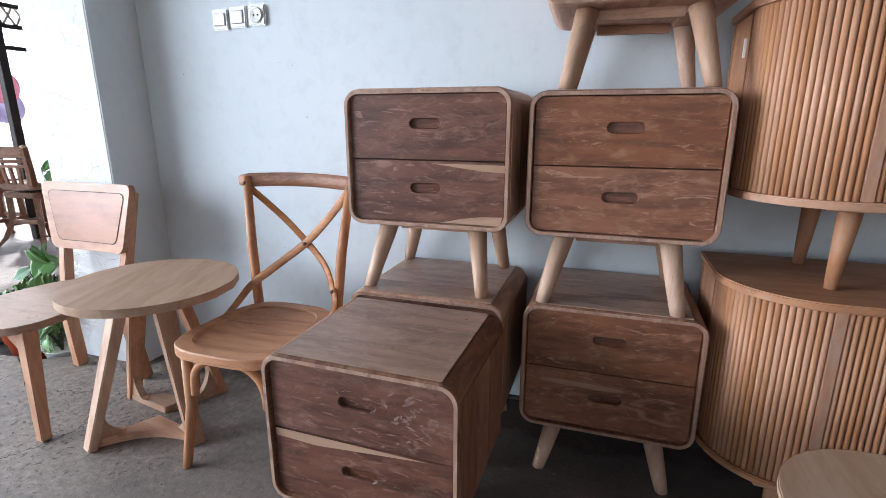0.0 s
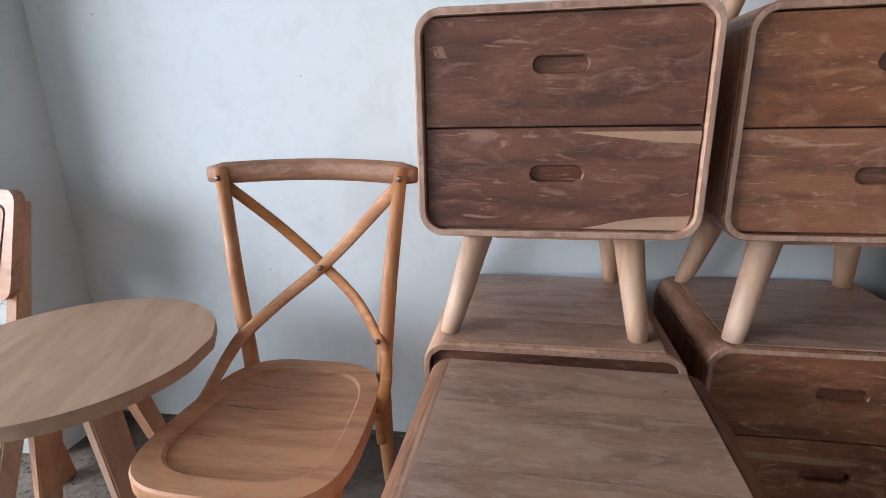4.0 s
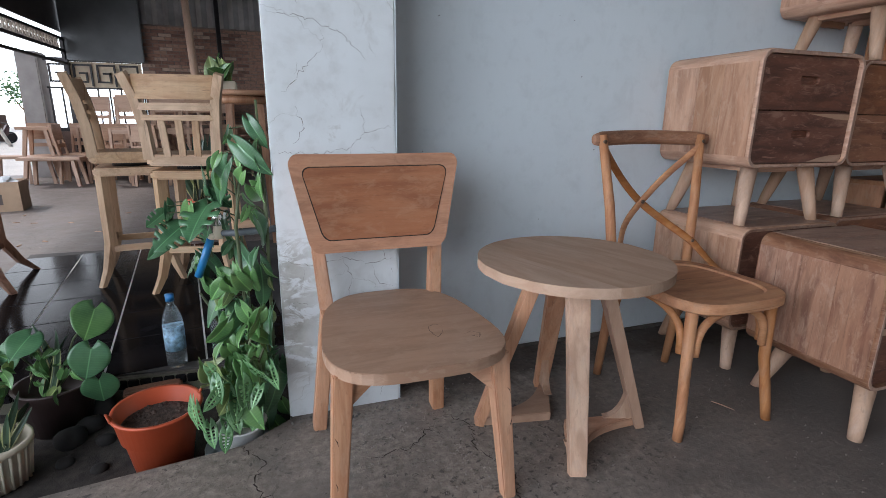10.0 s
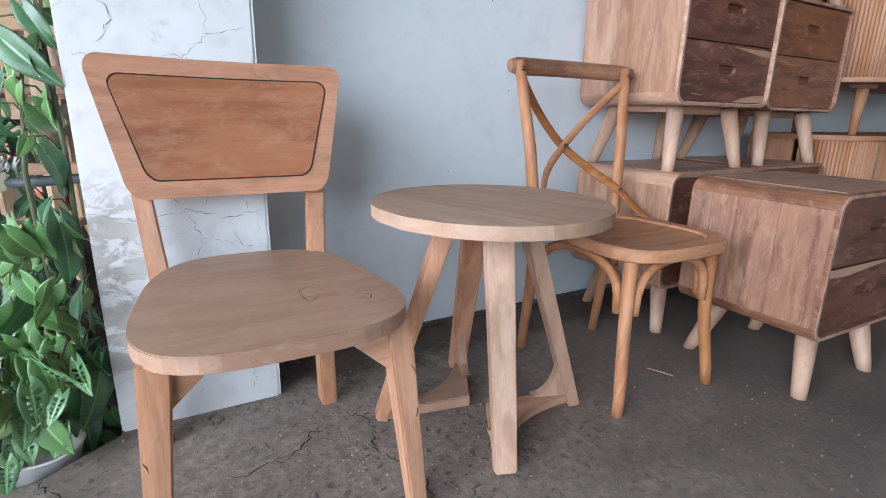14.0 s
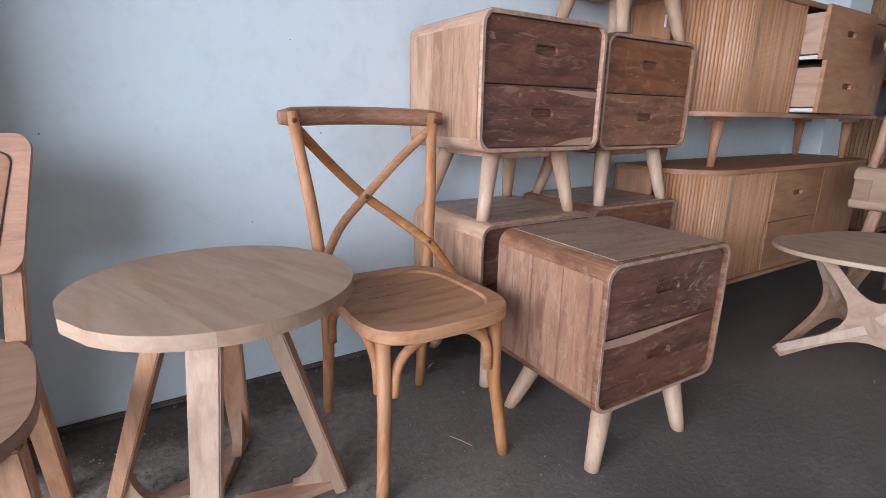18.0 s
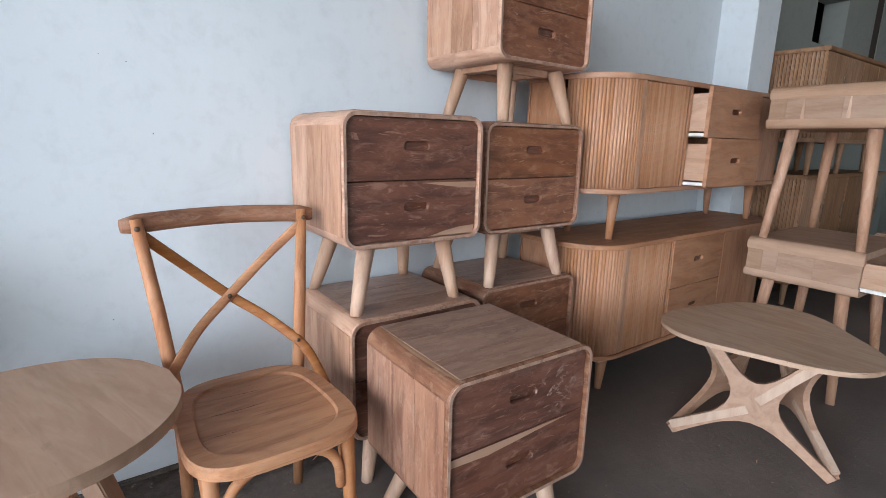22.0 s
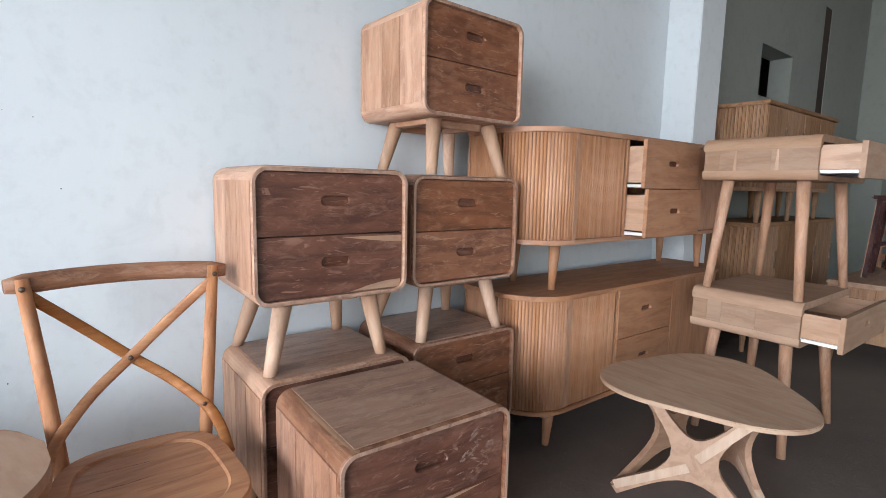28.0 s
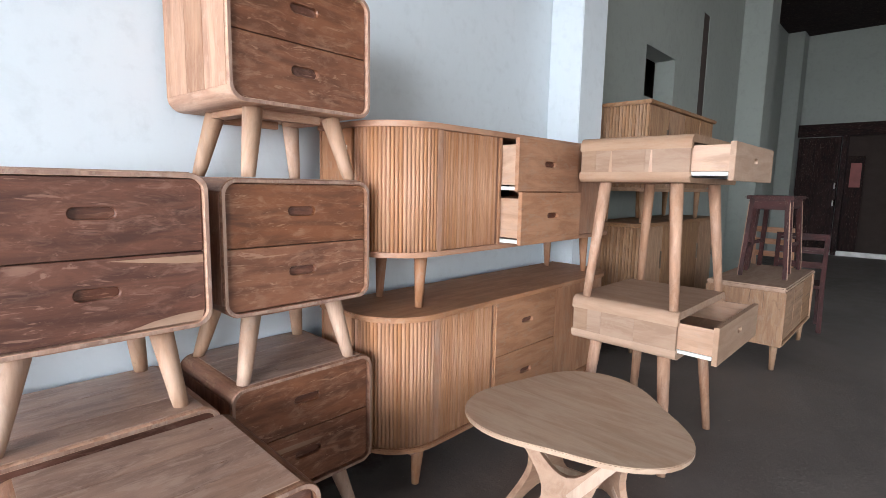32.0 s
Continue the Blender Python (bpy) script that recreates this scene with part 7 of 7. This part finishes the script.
tree((-42, 60, -0.35), 5.0, "leafy green tree across the yard", 2)
tree((-25.4, 62.1, -0.35), 5.2, "leafy green roadside tree", 4)
tree((-50, 52, -0.35), 5.5, "leafy green tree by the street", 6)
house = thing("house", "low white house with a tiled awning across the street", "house", (-42, 66, -0.35), 20)
part("wall", box(-6, 6, 0, 4, 0, 3.2, 0.02), plain("white_house_wall", (0.7, 0.68, 0.64), 0.8), house)
part("roof", prism([(-0.8, 3.2), (2, 4.6), (4.8, 3.2)], -6.5, 6.5, "yz"), plain("clay_roof", (0.30, 0.13, 0.09), 0.8), house)
for x in (-4, -1, 2, 4.4):
    win = part("window", box(x, x + 1.2, -0.05, 0.05, 1.0, 2.2, 0.02), plain("window_frame_paint", (0.35, 0.3, 0.26), 0.6), house)
    part("pane", box(x + 0.1, x + 1.1, -0.07, -0.05, 1.1, 2.1), plain("dark_pane", (0.05, 0.06, 0.07), 0.15), win)


def motorbike(at, rz):
    th = thing("motorbike", "parked dark motorbike across the yard", "motorbike", at, rz, "parked motorbikes")
    for x in (-0.62, 0.62):
        w = new("wheel")
        w.parent = th
        w.matrix_basis = pose(x, 0, 0.29)
        ring = [(0.25 * math.cos(2 * math.pi * i / 20), 0, 0.25 * math.sin(2 * math.pi * i / 20)) for i in range(21)]
        part("tyre", tube(ring, 0.045, 8, up=(0, 1, 0)), black_plastic, w)
        part("rim", tube([(0, -0.03, 0), (0, 0.03, 0)], 0.2, 16), steel, w)
    part("body", prism([(-0.7, 0.62), (-0.5, 0.80), (0.15, 0.76), (0.25, 0.55), (0.5, 0.95), (0.62, 0.9), (0.5, 0.4), (0.1, 0.3), (-0.3, 0.35)], -0.11, 0.11, "xz", 0.03), plain("bike_dark_paint", (0.10, 0.05, 0.05), 0.3), th)
    part("seat", box(-0.65, 0.1, -0.12, 0.12, 0.76, 0.84, 0.03), black_plastic, th)
    part("handlebar", tube([(0.5, -0.33, 1.02), (0.52, 0, 0.98), (0.5, 0.33, 1.02)], 0.02, 8), steel, th)
    return th


bike = motorbike((-17.6, 32.7, -0.35), 30)
copy_thing(bike, pose(-16.95, 32.5, -0.35, 0, 0, 15))
copy_thing(bike, pose(-16.2, 32.9, -0.35, 0, 0, 50))

stall = thing("street_stall", "low street stall with a pale awning and dark open front", "stall", (-18.05, 34.8, -0.35), 23.8)
stall_wall = plain("stall_brown_board", (0.20, 0.13, 0.10), 0.8)
part("awning", prism([(-0.75, 1.38), (-0.72, 1.34), (0.9, 1.92), (0.9, 1.98)], -2.05, 0.55, "yz"), plain("pale_pink_awning", (0.62, 0.50, 0.42), 0.7, 0, 0.3, 3), stall, "faded pink sloping awning")
part("awning_valance", box(-2.05, 0.55, -0.77, -0.745, 1.18, 1.40, 0.004), plain("pale_valance", (0.55, 0.47, 0.40), 0.7, 0, 0.4, 4), stall)
# near-black back wall stands for the unlit inside of the stall
part("back_wall", box(-2.0, 0.5, 0.8, 0.86, 0, 1.9), plain("stall_inside_shade", (0.02, 0.018, 0.018), 0.9), stall)
part("side_wall", box(0.5, 1.55, -0.1, 0.0, 0, 1.42, 0.004), stall_wall, stall, "brown boarded side")
for x in (-2.0, -0.72, 0.5):
    part("post", box(x - 0.04, x + 0.04, -0.74, -0.66, 0, 1.36, 0.004), steel, stall)
part("counter", box(-1.9, -0.8, -0.3, 0.1, 0, 0.75, 0.01), stall_wall, stall)
leaning = thing("wooden_post", "wooden post leaning beside the street, coloured white for glare", "post", (-14.9, 29.6, -0.35), 23.8)
# near-white colour stands for the glare on the post
part("post", tube([(0.45, 0, 0), (-0.55, 0, 2.7)], 0.09, 10, level=True), plain("glare_white_wood", (0.72, 0.68, 0.62), 0.7), leaning)

banner = thing("banner", "faded pink and blue cloth banner hanging outside", "banner", (-13.93, 9.0, 0))
for k, (zc, col) in enumerate(((1.96, (0.55, 0.16, 0.22)), (1.51, (0.42, 0.34, 0.55)))):
    pts = [(0.55 * math.cos(a) * (1 if math.cos(a) > 0 else 1.6), zc + 0.36 * math.sin(a)) for a in [2 * math.pi * i / 20 for i in range(20)]]
    part("cloth", prism(pts, 0.02 * k, 0.012 + 0.02 * k, "xz"), plain("banner_cloth", col, 0.8, 0, 0.4, 2), banner)
part("pole", tube([(-0.6, 0.01, -0.35), (-0.6, 0.01, 2.71)], 0.03, 8), steel, banner)

# ---- bricks of the shed's back wall ----
brick_me = bpy.data.meshes.new("brick")
kb = box(-0.105, 0.105, -0.012, 0.02, -0.0255, 0.0255, 0.004)
kb.to_mesh(brick_me)
kb.free()
brick_me.materials.append(brick_mat)
count = 0
spare = []
for row in range(44):
    z = 0.05 + row * 0.061
    for col in range(40):
        x = -5.24 + 0.222 * col + (0.111 if row % 2 else 0)
        if x > -2.9:
            break
        if 1.75 < z < 2.66 and x < -3.5 and count < 300:
            ob = new("brick", brick_me)
            ob.location = (x, 11.995 + r.uniform(-0.004, 0.004), z)
            ob.parent = brick_back
            count += 1
        else:
            spare.append((x, z))
verts, faces = [], []
for x, z in spare:
    k = len(verts)
    for dx, dz in ((-0.105, -0.0255), (0.105, -0.0255), (0.105, 0.0255), (-0.105, 0.0255)):
        verts.append((x + dx, 11.985, z + dz))
    for dx, dz in ((-0.105, -0.0255), (0.105, -0.0255), (0.105, 0.0255), (-0.105, 0.0255)):
        verts.append((x + dx, 12.0, z + dz))
    faces += [(k, k + 1, k + 2, k + 3), (k, k + 4, k + 5, k + 1), (k + 1, k + 5, k + 6, k + 2), (k + 2, k + 6, k + 7, k + 3), (k + 3, k + 7, k + 4, k)]
me = bpy.data.meshes.new("brick_courses")
me.from_pydata(verts, [], faces)
me.materials.append(brick_mat)
courses = new("brick_courses", me)
courses.parent = brick_back
tagged(courses, kind="stuff")
